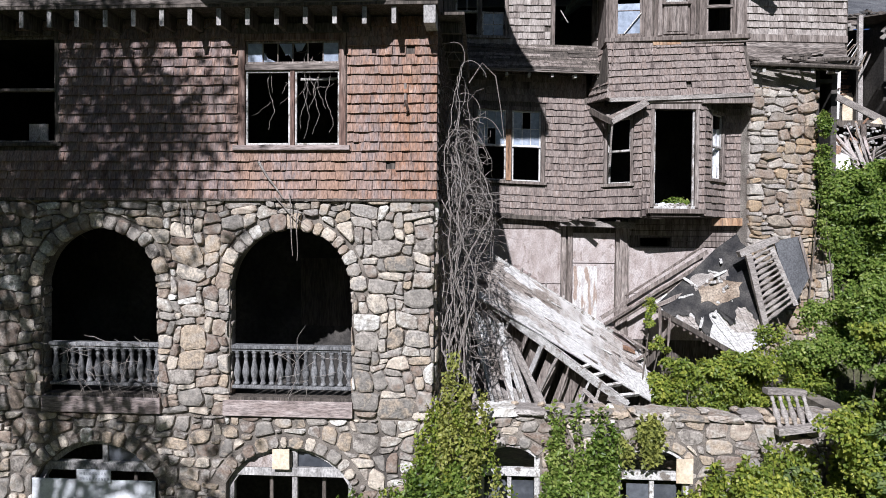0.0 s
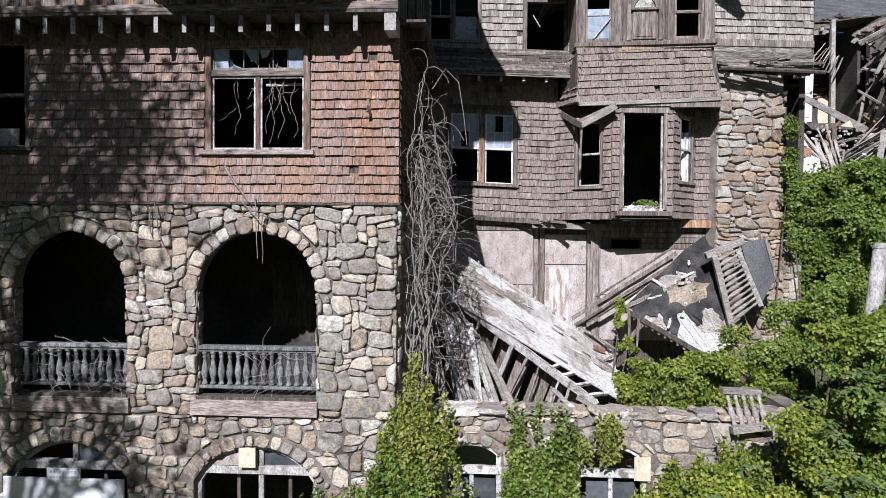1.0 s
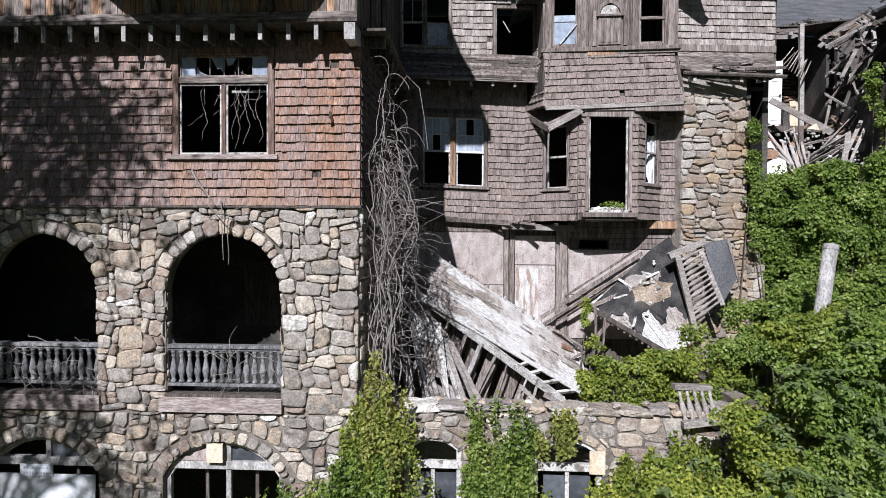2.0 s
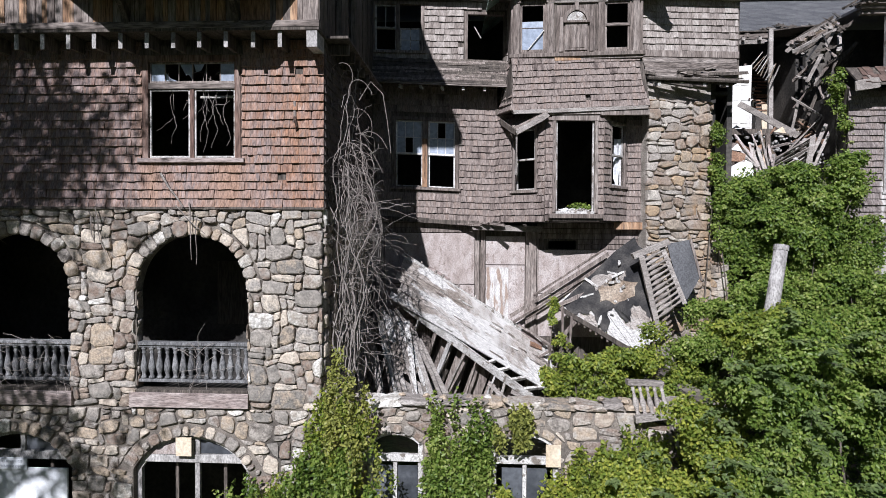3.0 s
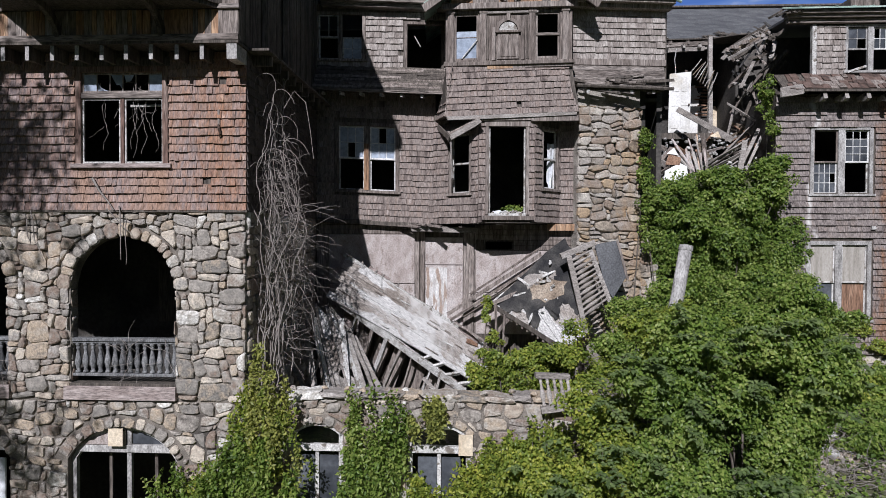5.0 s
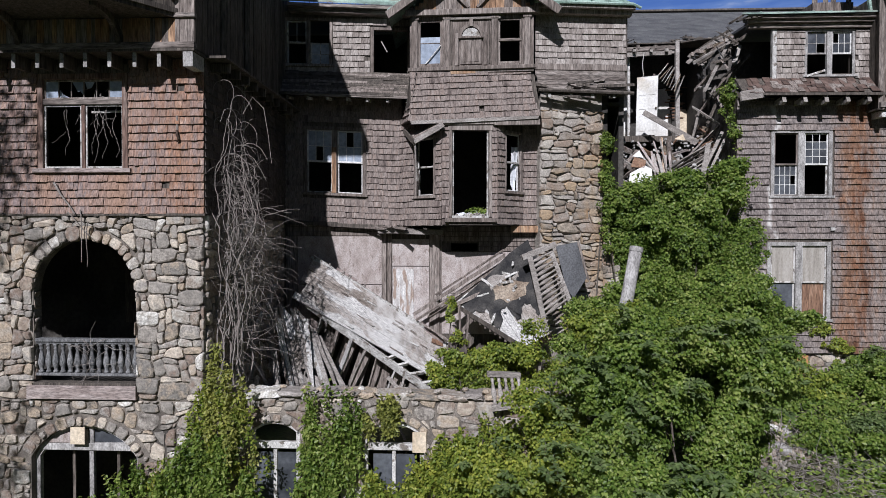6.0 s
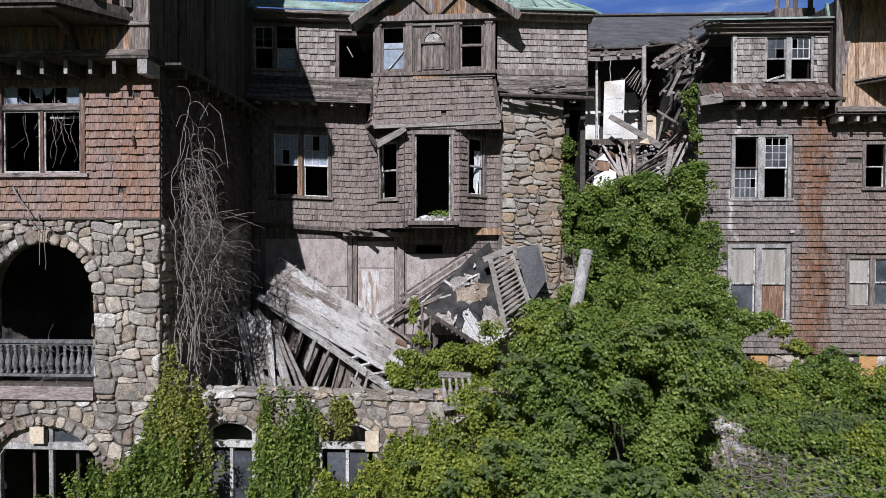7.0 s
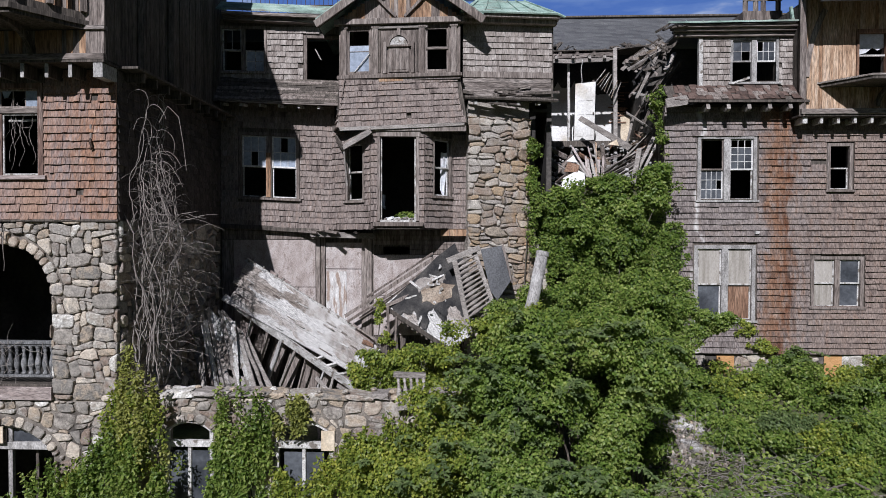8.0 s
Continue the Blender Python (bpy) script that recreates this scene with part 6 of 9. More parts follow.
part("stump", Buf().beam((17.62, YR - 0.25, 14.1), (17.55, YR - 0.25, 14.55), 0.10, 0.08), M_COPPER, fin)
cup = thing("cupola", "small glazed cupola on the roof behind", "cupola", kind="structure")
for xx in (17.0, 17.35, 17.6, 18.1):
    part("post", Buf().beam((xx, 20.6, 14.4), (xx, 20.6, 16.4), 0.16, 0.12), M_WOOD, cup)
part("base", Buf().box(16.9, 18.2, 20.5, 21.8, 14.3, 15.1), M_WOOD, cup)
part("rail", Buf().beam((16.9, 20.55, 15.5), (18.2, 20.55, 15.5), 0.06, 0.10), M_WOODH, cup)
part("roof", Buf().box(16.7, 18.4, 20.3, 22, 16.4, 16.6), M_COPPER, cup)
tagged(part("roof_far", Buf().prism([(14.6, YR + 0.5, 14.2), (26, YR + 0.5, 14.2), (26, 23, 14.4), (14.6, 23, 14.4)], (0, 0, 0.08)), M_SLATE), "flat roof over the far wing", "roof", kind="structure")
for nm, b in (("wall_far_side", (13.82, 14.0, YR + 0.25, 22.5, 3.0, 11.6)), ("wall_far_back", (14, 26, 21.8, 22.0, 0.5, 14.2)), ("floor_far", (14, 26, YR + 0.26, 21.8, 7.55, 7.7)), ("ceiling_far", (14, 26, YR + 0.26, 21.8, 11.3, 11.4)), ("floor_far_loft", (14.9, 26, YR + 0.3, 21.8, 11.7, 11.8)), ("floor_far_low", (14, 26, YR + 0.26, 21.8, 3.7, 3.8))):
    tagged(part(nm, Buf().box(*b), M_DARKROOM), "room surface coloured near-black for its unlit depth", nm.split("_")[0], kind="structure")

# ---- collapsed gap between the wings ----
YG = 22.2
wgap = tagged(part("wall_gap_back", Buf().box(9.5, 15.4, 24.4, 24.6, 3.0, 14.6), M_DARKROOM), "bare back wall of the collapsed rooms", "wall", kind="structure")
tagged(part("wall_gap_side", Buf().box(14.0, 14.2, 22.5, 24.4, 3.0, 14.3), M_DARKROOM), "dark side wall of the collapsed rooms", "wall", kind="structure")
tagged(part("floor_gap", Buf().box(10.2, 14.0, 21.5, 24.4, 10.66, 10.86), M_DARKWOOD), "broken floor edge of the collapsed rooms", "floor", kind="structure")
GR = random.Random(13)


def torn(x0, x1, z0, z1, y, m, lab, n=7):
    """A sheet of plaster whose upper and side edges are broken away."""
    pts = [(x0, z0), (x1, z0)]
    pts += [(x1 + GR.uniform(-0.10, 0.06), z0 + (z1 - z0) * k / 4) for k in (1, 2, 3)]
    pts += [(x1 + (x0 - x1) * k / n, z1 + GR.uniform(-0.28, 0.15)) for k in range(n + 1)]
    pts += [(x0 + GR.uniform(-0.06, 0.10), z0 + (z1 - z0) * k / 4) for k in (3, 2, 1)]
    part("plaster", Buf().prism([(x, y, z) for x, z in pts], (0, 0.04, 0)), m, wgap, lab)


torn(10.86, 11.80, 10.87, 13.6, 24.34, M_PLASTER, "stained white plaster with torn edge")
torn(12.60, 13.40, 10.87, 13.06, 24.33, M_PLASTER, "stained white plaster with torn edge")
torn(13.61, 14.78, 10.87, 12.26, 24.32, M_CREAM, "cream plaster with torn edge")
for k in range(15):
    part("lath", Buf().beam((13.3 + GR.uniform(-0.2, 0.2), 24.3, 12.0 + k * 0.12), (14.0 + GR.uniform(-0.4, 0.0), 24.3, 12.0 + k * 0.12 + GR.uniform(-0.05, 0.05)), 0.02, 0.05, n=2, rough=0.008, rng=GR), M_BROWN, wgap)
part("door_post", Buf().beam((11.28, 22.3, 10.86), (11.26, 22.3, 13.9), 0.10, 0.09, n=4, rough=0.006, rng=GR), M_GREYWHITE, wgap)
part("door_post", Buf().beam((12.14, 22.2, 10.86), (12.16, 22.2, 13.2), 0.07, 0.08, n=4, rough=0.006, rng=GR), M_WOOD, wgap)
part("side_return", Buf().box(10.1, 10.3, 20.6, 24.4, 9.0, 13.9), M_PLASTER, wgap, "stained white plaster return")
part("dangling_wire", Buf().tube([(11.72, 21.9, 13.9), (11.66, 21.9, 13.5), (11.70, 21.9, 13.1), (11.62, 21.9, 12.8)], 0.014, 0.012, 5), M_GREYWHITE, wgap)
wh = thing("white_door", "white panelled door hanging askew in the ruin", "door")
FDW = frame_at((11.38, 21.65, 10.90), Vector((0.70, -0.16, 0.0)).normalized(), None, Vector((0.02, 0, 1)).normalized())
part("leaf", Buf(FDW).prism([(0, 0, 0), (0.71, 0, 0), (0.71, 0, 2.08), (0.0, 0, 2.05)], (0, 0.045, 0)), M_PLASTER, wh)
for u0, u1, v0, v1 in ((0.09, 0.32, 0.15, 0.75), (0.40, 0.63, 0.15, 0.75), (0.09, 0.32, 0.92, 1.30), (0.40, 0.63, 0.92, 1.30), (0.09, 0.32, 1.42, 1.95), (0.40, 0.63, 1.42, 1.95)):
    part("panel", board(FDW, u0, u1, v0, v1, -0.014, 0.0), M_PLASTER, wh)
part("knob", Buf(FDW).tube([(0.66, 0.0, 0.95), (0.66, -0.06, 0.95)], 0.03, 0.03, 8), M_IRON, wh)
# lath-and-plaster scrap dangling behind the post
dl2 = thing("plaster_scrap", "torn lath and plaster scrap dangling in the ruin", "plaster")
for k in range(9):
    o = Vector((0.085 * k, 0, -0.075 * k))
    part("lath", Buf().beam(Vector((12.10, 21.6, 12.95)) + o, Vector((12.46, 21.55, 13.38)) + o * 0.75 + Vector((GR.uniform(-0.06, 0.06), 0, GR.uniform(-0.06, 0.06))), 0.02, 0.07, (0, -1, 0), n=2, rough=0.01, rng=GR), (M_GREYWHITE, M_ROT, M_WOODX)[k % 3], dl2)
gp = thing("roof_post", "tall bare timber post left standing in the gap", "post", kind="structure")
part("shaft", Buf().beam((12.92, 21.9, 9.5), (12.88, 21.9, 14.25), 0.14, 0.14, n=5, rough=0.008, rng=RE), M_WOODX, gp)
# torn eave and slate roof behind
sl = thing("slate_roof", "long grey slate roof with a torn, sagging eave", "roof", kind="structure")
part("deck", Buf().prism([(9.2, 23.2, 14.35), (24, 23.2, 14.35), (24, 28.0, 17.35), (9.2, 28.0, 17.35)], (0, 0, -0.1)), M_SLATE, sl)
sj = Buf()
for r in range(26):
    f = r / 26
    y0, z0 = 23.1 + 4.9 * f, 14.33 + 3.0 * f
    x = 9.2 + RE.uniform(0, 0.3)
    while x < 18.5:
        w = RE.uniform(0.25, 0.42)
        sj.add([(x, y0, z0 + 0.03), (x + w - 0.012, y0, z0 + 0.03 + RE.uniform(0, 0.012)), (x + w - 0.012, y0 + 0.22, z0 + 0.145), (x, y0 + 0.22, z0 + 0.145), (x, y0, z0), (x + w - 0.012, y0, z0)], [(0, 1, 2, 3), (4, 5, 1, 0)])
        x += w
tagged(part("slates", sj, M_SLATE, sl), kind="stuff")
part("ridge", Buf().beam((9.2, 28, 17.42), (24, 28, 17.42), 0.25, 0.08, n=10), M_DARKWOOD, sl)
part("torn_decking", Buf().prism([(9.9, 22.05, 14.22), (12.95, 22.05, 14.26), (13.6, 21.6, 14.24), (14.6, 21.2, 14.22), (14.6, 23.35, 14.40), (9.9, 23.35, 14.40)], (0, 0, 0.04)), M_DARKWOOD, sl)
# sagging eave boards with block brackets
for z, yy, x0, x1 in ((14.10, 22.02, 10.1, 12.86), (13.90, 21.96, 10.2, 12.70), (13.98, 22.08, 9.9, 12.9)):
    part("eave_board", Buf().beam((x0, yy, z - 0.03), ((x0 + x1) / 2, yy, z - 0.06), 0.05, 0.15, n=4, rough=0.012, rng=RE).beam(((x0 + x1) / 2 + 0.01, yy, z - 0.05), (x1, yy, z), 0.05, 0.15, n=4, rough=0.012, rng=RE), M_WOODH if z > 14 else M_WOODX, sl)
for xx in (10.75, 11.35, 11.95, 12.5):
    part("bracket", Buf().beam((xx, 22.2, 13.98), (xx, 21.78, 13.96), 0.10, 0.13, n=2, rough=0.012, rng=RE), M_WOODX, sl)
for k in range(4):
    part("rafter", Buf().beam((10.3 + k * 0.62, 21.95, 14.12), (10.2 + k * 0.6, 23.3, 14.45), 0.08, 0.12), M_WOOD, sl)
for k in range(64):
    a = RE.uniform(9.9, 14.3)
    sag = 0.12 * math.sin((a - 9.9) * 2.1)
    part("torn_shingle", Buf().beam((a, 21.95 + RE.uniform(0, 0.6), 14.24 + sag + RE.uniform(-0.06, 0.14)), (a + RE.uniform(-0.35, 0.35), 22.2 + RE.uniform(0, 0.7), 14.36 + sag + RE.uniform(-0.05, 0.18)), RE.uniform(0.06, 0.2), 0.02, (0, -0.5, 1), n=2, rough=0.02, rng=RE), RE.choice((M_DARKWOOD, M_TAR, M_DARKWOOD, M_WOODX)), sl)
sp = thing("splintered_corner", "torn roof corner of dark splintered boards", "roof fragment")
for k in range(44):
    c = Vector((RE.uniform(13.3, 14.75), RE.uniform(19.5, 21.4), RE.uniform(11.2, 14.0)))
    d = Vector((RE.uniform(-0.5, 1), RE.uniform(-0.4, 0.4), RE.uniform(-0.6, 0.9))).normalized() * RE.uniform(0.12, 0.42)
    part("timber", Buf().beam(c - d, c + d, RE.uniform(0.03, 0.11), RE.uniform(0.015, 0.04), (RE.uniform(-0.5, 0.5), -1, RE.uniform(0, 1.0)), n=2, rough=0.02, rng=RE), RE.choice((M_DARKWOOD, M_DARKWOOD, M_TAR, M_WOOD, M_WOODX)), sp)
# fallen rafters leaning from the far wing's torn corner
for k in range(7):
    fr0 = RE.random()
    a = Vector((14.6 + RE.uniform(-0.6, 0.4), 19.6 + RE.uniform(-0.5, 1.8), 13.9 + RE.uniform(-0.8, 0.1)))
    b = Vector((13.4 + RE.uniform(-1.1, 1.0), 20.6 + RE.uniform(-0.8, 1.0), 11.9 + RE.uniform(-1.2, 1.1)))
    rf = thing("fallen_rafter", "splintered grey rafter hanging from the torn roof corner", "rafter", "hanging roof timbers")
    part("timber", Buf().beam(a, a.lerp(b, RE.uniform(0.5, 1.0)), RE.uniform(0.06, 0.16), RE.uniform(0.05, 0.10), n=3, rough=0.015, rng=RE), RE.choice((M_WOOD, M_DARKWOOD, M_DARKWOOD, M_WOODX)), rf)
tr2 = thing("roof_fragment", "torn slab of boarded roof hanging down", "roof fragment")
for k in range(5):
    o = Vector((-0.045, 0.02, 0.085)) * (k - 2)
    part("board", Buf().beam(Vector((12.95, 20.8, 13.26)) + o + Vector((RE.uniform(0, 0.25), 0, RE.uniform(0, 0.12))), Vector((14.15, 20.2, 13.95)) + o, 0.04, 0.10, (-0.5, -0.3, 0.8), n=5, rough=0.014, rng=RE), (M_WOODX, M_WOOD, M_ROT, M_WOODX, M_DARKWOOD)[k], tr2)
for k in range(9):
    f = RE.random()
    p = Vector((13.0, 20.75, 13.36)).lerp(Vector((14.1, 20.2, 14.0)), f)
    part("torn_shingle", Buf().beam(p, p + Vector((RE.uniform(-0.25, 0.05), -0.02, RE.uniform(-0.2, 0.15))), 0.12, 0.015, (0, -1, 0.3), n=2, rough=0.014, rng=RE), RE.choice((M_TAR, M_WOODX, M_WOOD)), tr2)


def heap_board(a, b, w, m, lab="grey broken board in the rubble heap", t=0.03):
    ob = thing("broken_board", lab, "board", "rubble heap boards")
    part("timber", Buf().beam(a, b, t, w, (0.2, -0.6, 0.8) if abs(b[0] - a[0]) > abs(b[2] - a[2]) else (1, -0.3, 0), n=3, rough=0.014, rng=RE), m, ob)


# a fan of slats, a sheet of parallel boards and loose planks on the heap
for k in range(13):
    f = k / 12
    heap_board((11.45 + 0.5 * f + RE.uniform(-0.1, 0.1), 19.55, 9.2 + RE.uniform(-0.1, 0.2)), (11.12 + 0.95 * f + RE.uniform(-0.12, 0.12), 20.1 + RE.uniform(-0.2, 0.2), 10.15 + RE.uniform(-0.3, 0.45)), RE.choice((0.04, 0.06, 0.09)), RE.choice((M_PLY, M_WOODX, M_TOWER, M_PLY)), "tan slat standing in the rubble heap")
for k in range(7):
    o = Vector((0.035, 0.03, -0.10)) * k
    heap_board(Vector((11.95 + RE.uniform(-0.1, 0.15), 19.7, 9.62)) + o, Vector((13.45 + RE.uniform(-0.3, 0.1), 20.1, 10.42)) + o, 0.105, M_DARKWOOD if k == 2 else RE.choice((M_WOODX, M_WOODX, M_WOOD)))
for a, b, w in (((12.96, 19.4, 9.15), (13.20, 19.6, 10.32), 0.15), ((13.05, 19.7, 9.3), (13.78, 20.0, 10.75), 0.10), ((13.25, 19.6, 9.4), (13.85, 19.9, 10.5), 0.08), ((12.7, 20.2, 9.9), (13.8, 20.4, 11.0), 0.12), ((12.9, 20.5, 10.2), (13.3, 20.8, 11.6), 0.07), ((13.0, 20.6, 11.7), (13.9, 20.3, 11.0), 0.06), ((12.1, 20.2, 10.5), (12.25, 20.4, 9.6), 0.14), ((10.3, 20.2, 10.0), (11.0, 20.0, 9.5), 0.20), ((10.5, 20.0, 9.5), (11.1, 20.2, 10.2), 0.12), ((10.4, 20.3, 10.4), (10.9, 20.1, 10.1), 0.16)):
    heap_board(a, b, w, RE.choice((M_WOODX, M_WOOD, M_WOODX)), t=0.045)
for k in range(34):
    c = Vector((RE.uniform(10.5, 14.0), RE.uniform(19.4, 21.4), 0))
    c.z = 9.1 + 0.8 * max(0, (c.x - 10.7) / 3.2) + (c.y - 19.4) * 0.55 + RE.uniform(-0.3, 0.12)
    d = Vector((RE.uniform(-1, 1), RE.uniform(-0.4, 0.4), RE.uniform(-0.5, 0.8))).normalized() * RE.uniform(0.2, 0.5)
    heap_board(c - d, c + d, RE.choice((0.04, 0.05, 0.08, 0.14)), RE.choice((M_WOODX, M_WOOD, M_PLY, M_BROWN, M_ROT)))
rub = Buf()
for k in range(260):
    x, y = RE.uniform(10.3, 13.9), RE.uniform(19.6, 21.6)
    r = RE.uniform(0.03, 0.10)
    rub.add(*(lambda q: (q.v, q.f))(Buf().lathe([(r * 0.6, -0.03), (r, r * 0.3), (r * 0.4, r * 0.7)], pose(x, y, 9.05 + 0.2 * (x - 10.7) / 3 + (y - 19.5) * 0.75 + RE.uniform(-0.1, 0.1), RE.uniform(-40, 40), RE.uniform(-40, 40), RE.uniform(0, 90)), 5)))
tagged(part("plaster_rubble", rub, M_RUBBLE), "crumbled plaster and rubble below the broken floor", "rubble", kind="stuff")
lb = thing("long_plank", "long grey plank lying across the ruin", "plank")
part("timber", Buf().beam((11.46, 20.8, 11.55), (13.06, 20.2, 10.42), 0.05, 0.19, n=5, rough=0.01, rng=RE), M_WOODX, lb)
for pts, m, lab in (([(10.62, 8.93), (11.40, 9.10), (11.42, 9.50), (11.2, 9.62), (10.7, 9.35)], M_PLASTER, "white sheet of fallen plaster"), ([(10.75, 9.58), (11.2, 9.55), (11.28, 9.80), (10.9, 9.92)], M_BROWN, "red-brown scrap of wallboard"), ([(10.85, 9.95), (11.2, 9.9), (11.1, 10.15)], M_PLASTER, "white chunk of fallen plaster"), ([(12.3, 10.55), (12.65, 10.5), (12.6, 10.72)], M_CREAM, "cream chunk of fallen plaster")):
    pk = thing("plaster_chunk", lab, "plaster", "plaster chunks")
    part("piece", Buf().prism([(x, 19.35 + 0.5 * (z - 8.9), z) for x, z in pts], (0.02, 0.06, 0.02)), m, pk)
hp = Buf()
nx, ny = 14, 12
hp.add([(9.6 + 4.4 * i / nx, 17.3 + 4.8 * j / ny, 3.0 + 6.0 * min(1, (j / ny) * 2.2) ** 0.6 + 0.35 * noise.noise(Vector((i * 0.7, j * 0.7, 3)))) for j in range(ny + 1) for i in range(nx + 1)],
       [(j * (nx + 1) + i, j * (nx + 1) + i + 1, (j + 1) * (nx + 1) + i + 1, (j + 1) * (nx + 1) + i) for j in range(ny) for i in range(nx)])
tagged(part("rubble_mound", hp, M_GROUND, smooth=True), "mound of rubble and soil filling the gap", "mound", kind="structure")

# ---- stone terrace in front of the fallen porch ----
YP = 11.85
TA = [Arch(1.36, 0.56, 0.2, 3.30, 0.75), Arch(3.95, 0.66, 0.2, 3.32, 0.85)]
tw = tagged(part("wall_terrace", arched_wall(front(YP + 0.06), -0.04, 8.0, -0.2, 3.82, 0.45, TA), M_MORTAR), "low stone terrace wall with small arches", "stone wall", kind="structure")
stones(tw, front(YP + 0.06), -0.02, 7.9, 1.6, 3.80, 0.36, (M_STONE, M_STONE_I), TA, band=0.18, seed=101, singles=150, proud=(0.015, 0.055), gap=0.026)
cx0 = 0.05
while cx0 < 7.4:
    cw0 = RE.uniform(0.25, 0.75)
    tagged(part("coping", Buf().beam((cx0, YP + 0.28 + RE.uniform(-0.05, 0.05), 3.87 + RE.uniform(-0.04, 0.05)), (cx0 + cw0 * 0.97, YP + 0.28 + RE.uniform(-0.05, 0.05), 3.87 + RE.uniform(-0.04, 0.05)), 0.60, RE.uniform(0.09, 0.17), c=0.03, n=4, rough=0.025, rng=RE), M_WOODX if RE.random() < 0.4 else M_STONE), "worn grey coping slab", "coping", "terrace coping", "structure")
    cx0 += cw0
    tagged(part("coping_chip", Buf().lathe([(0.05, 0), (0.09, 0.04), (0.05, 0.09)], pose(cx0, YP + RE.uniform(0.05, 0.4), 3.93, RE.uniform(-20, 20), 0, RE.uniform(0, 90)), 6), M_STONE), "small loose stone on the coping", "stone", "coping stones")
for a, nm in zip(TA, ("window_15", "window_16")):
    d = thing(nm, "small arched cellar window with flaking white frame", "window", "terrace cellar windows", "structure")
    part("arch_frame", arch_frame(a, front(YP), 0.10, 0.2, 0.07), M_GREYWHITE, d)
    part("transom", board(front(YP), a.uc - a.hw, a.uc + a.hw, 2.70, 2.84, 0.06, 0.2), M_GREYWHITE, d)
    part("mullion", board(front(YP), a.uc - 0.04, a.uc + 0.04, 0.2, 2.7, 0.1, 0.2), M_GREYWHITE, d)
    for s in (-1, 1):
        part("jamb", board(front(YP), a.uc + s * (a.hw - 0.05) - 0.05, a.uc + s * (a.hw - 0.05) + 0.05, 0.2, a.vs, 0.1, 0.2), M_GREYWHITE, d)
        part("pane", Buf(front(YP)).box(a.uc + s * 0.25 - 0.2, a.uc + s * 0.25 + 0.2, 0.14, 0.15, 1.2, 2.6), M_DARKGLASS, d)
cb2 = thing("cream_board", "square cream board hung before the terrace arch", "board")
part("sheet", board(front(YP), 4.36, 4.66, 2.68, 3.12, 0.0, 0.03), M_CREAM, cb2)
tagged(part("floor_pit", Buf().box(-0.04, 9.2, YP + 0.51, YC + 0.2, 2.35, 2.55), M_GROUND), "soil and rubble behind the terrace wall", "floor", kind="structure")
tagged(part("wall_terrace_end", Buf().box(7.6, 8.0, YP + 0.52, YC, -0.2, 3.8), M_MORTAR), "end wall of the terrace", "wall", kind="structure")
tagged(part("wall_cellar_dark", Buf().box(0, 7.6, YP + 0.9, YP + 1.0, -0.2, 2.35), M_DARKROOM), "dark cellar behind the terrace arches", "wall", kind="structure")
for k in range(26):
    s = RE.uniform(0.08, 0.2)
    rb = thing("fallen_stone", "loose grey stone on the terrace edge", "stone", "loose terrace stones")
    me = Buf().lathe([(s * 0.5, 0), (s, s * 0.25), (s * 0.9, s * 0.7), (s * 0.4, s * 0.95)], pose(RE.uniform(4.4, 7.4), YP + RE.uniform(0.7, 2.2), 2.5 + RE.uniform(0.0, 0.5), RE.uniform(-20, 20), RE.uniform(-20, 20), RE.uniform(0, 90)), 6)
    part("block", me, M_STONE, rb, smooth=True)

# fallen balustrade piece on the terrace end


fb = thing("fallen_balustrade", "broken grey balustrade piece lying on the terrace edge", "balustrade")
part("top_rail", Buf().beam((5.95, 12.0, 4.36), (6.66, 12.05, 4.33), 0.20, 0.10), M_WOODX, fb)
part("bottom_rail", Buf().beam((6.05, 11.72, 3.70), (6.80, 11.75, 3.80), 0.16, 0.13), M_WOODX, fb)
for i in range(5):
    part("baluster", Buf().lathe([(r * 1.1, z * 0.95) for r, z in BAL], Matrix.Translation((6.12 + i * 0.14, 11.75, 3.76)) @ Vector((-0.07, 0.25, 0.56)).to_track_quat('Z', 'Y').to_matrix().to_4x4()), M_WOODX, fb, smooth=True)

# ---- wreck of the porch ----
DR = random.Random(77)
ps = thing("fallen_porch_roof", "large fallen porch roof panel with peeling white paint", "roof panel")
PTL, PTR, PBR, PBL = Vector((0.93, 16.95, 6.67)), Vector((4.90, 17.05, 4.24)), Vector((5.11, 16.35, 3.00)), Vector((0.72, 15.5, 5.67))
PN = (PTR - PTL).cross(PBL - PTL).normalized()
PN = PN if PN.y < 0 else -PN


def on_panel(s, t, lift=0.0):
    return PTL.lerp(PTR, s).lerp(PBL.lerp(PBR, s), t) + PN * (lift + 0.05 * math.sin(s * 5.0) * (1 - t))


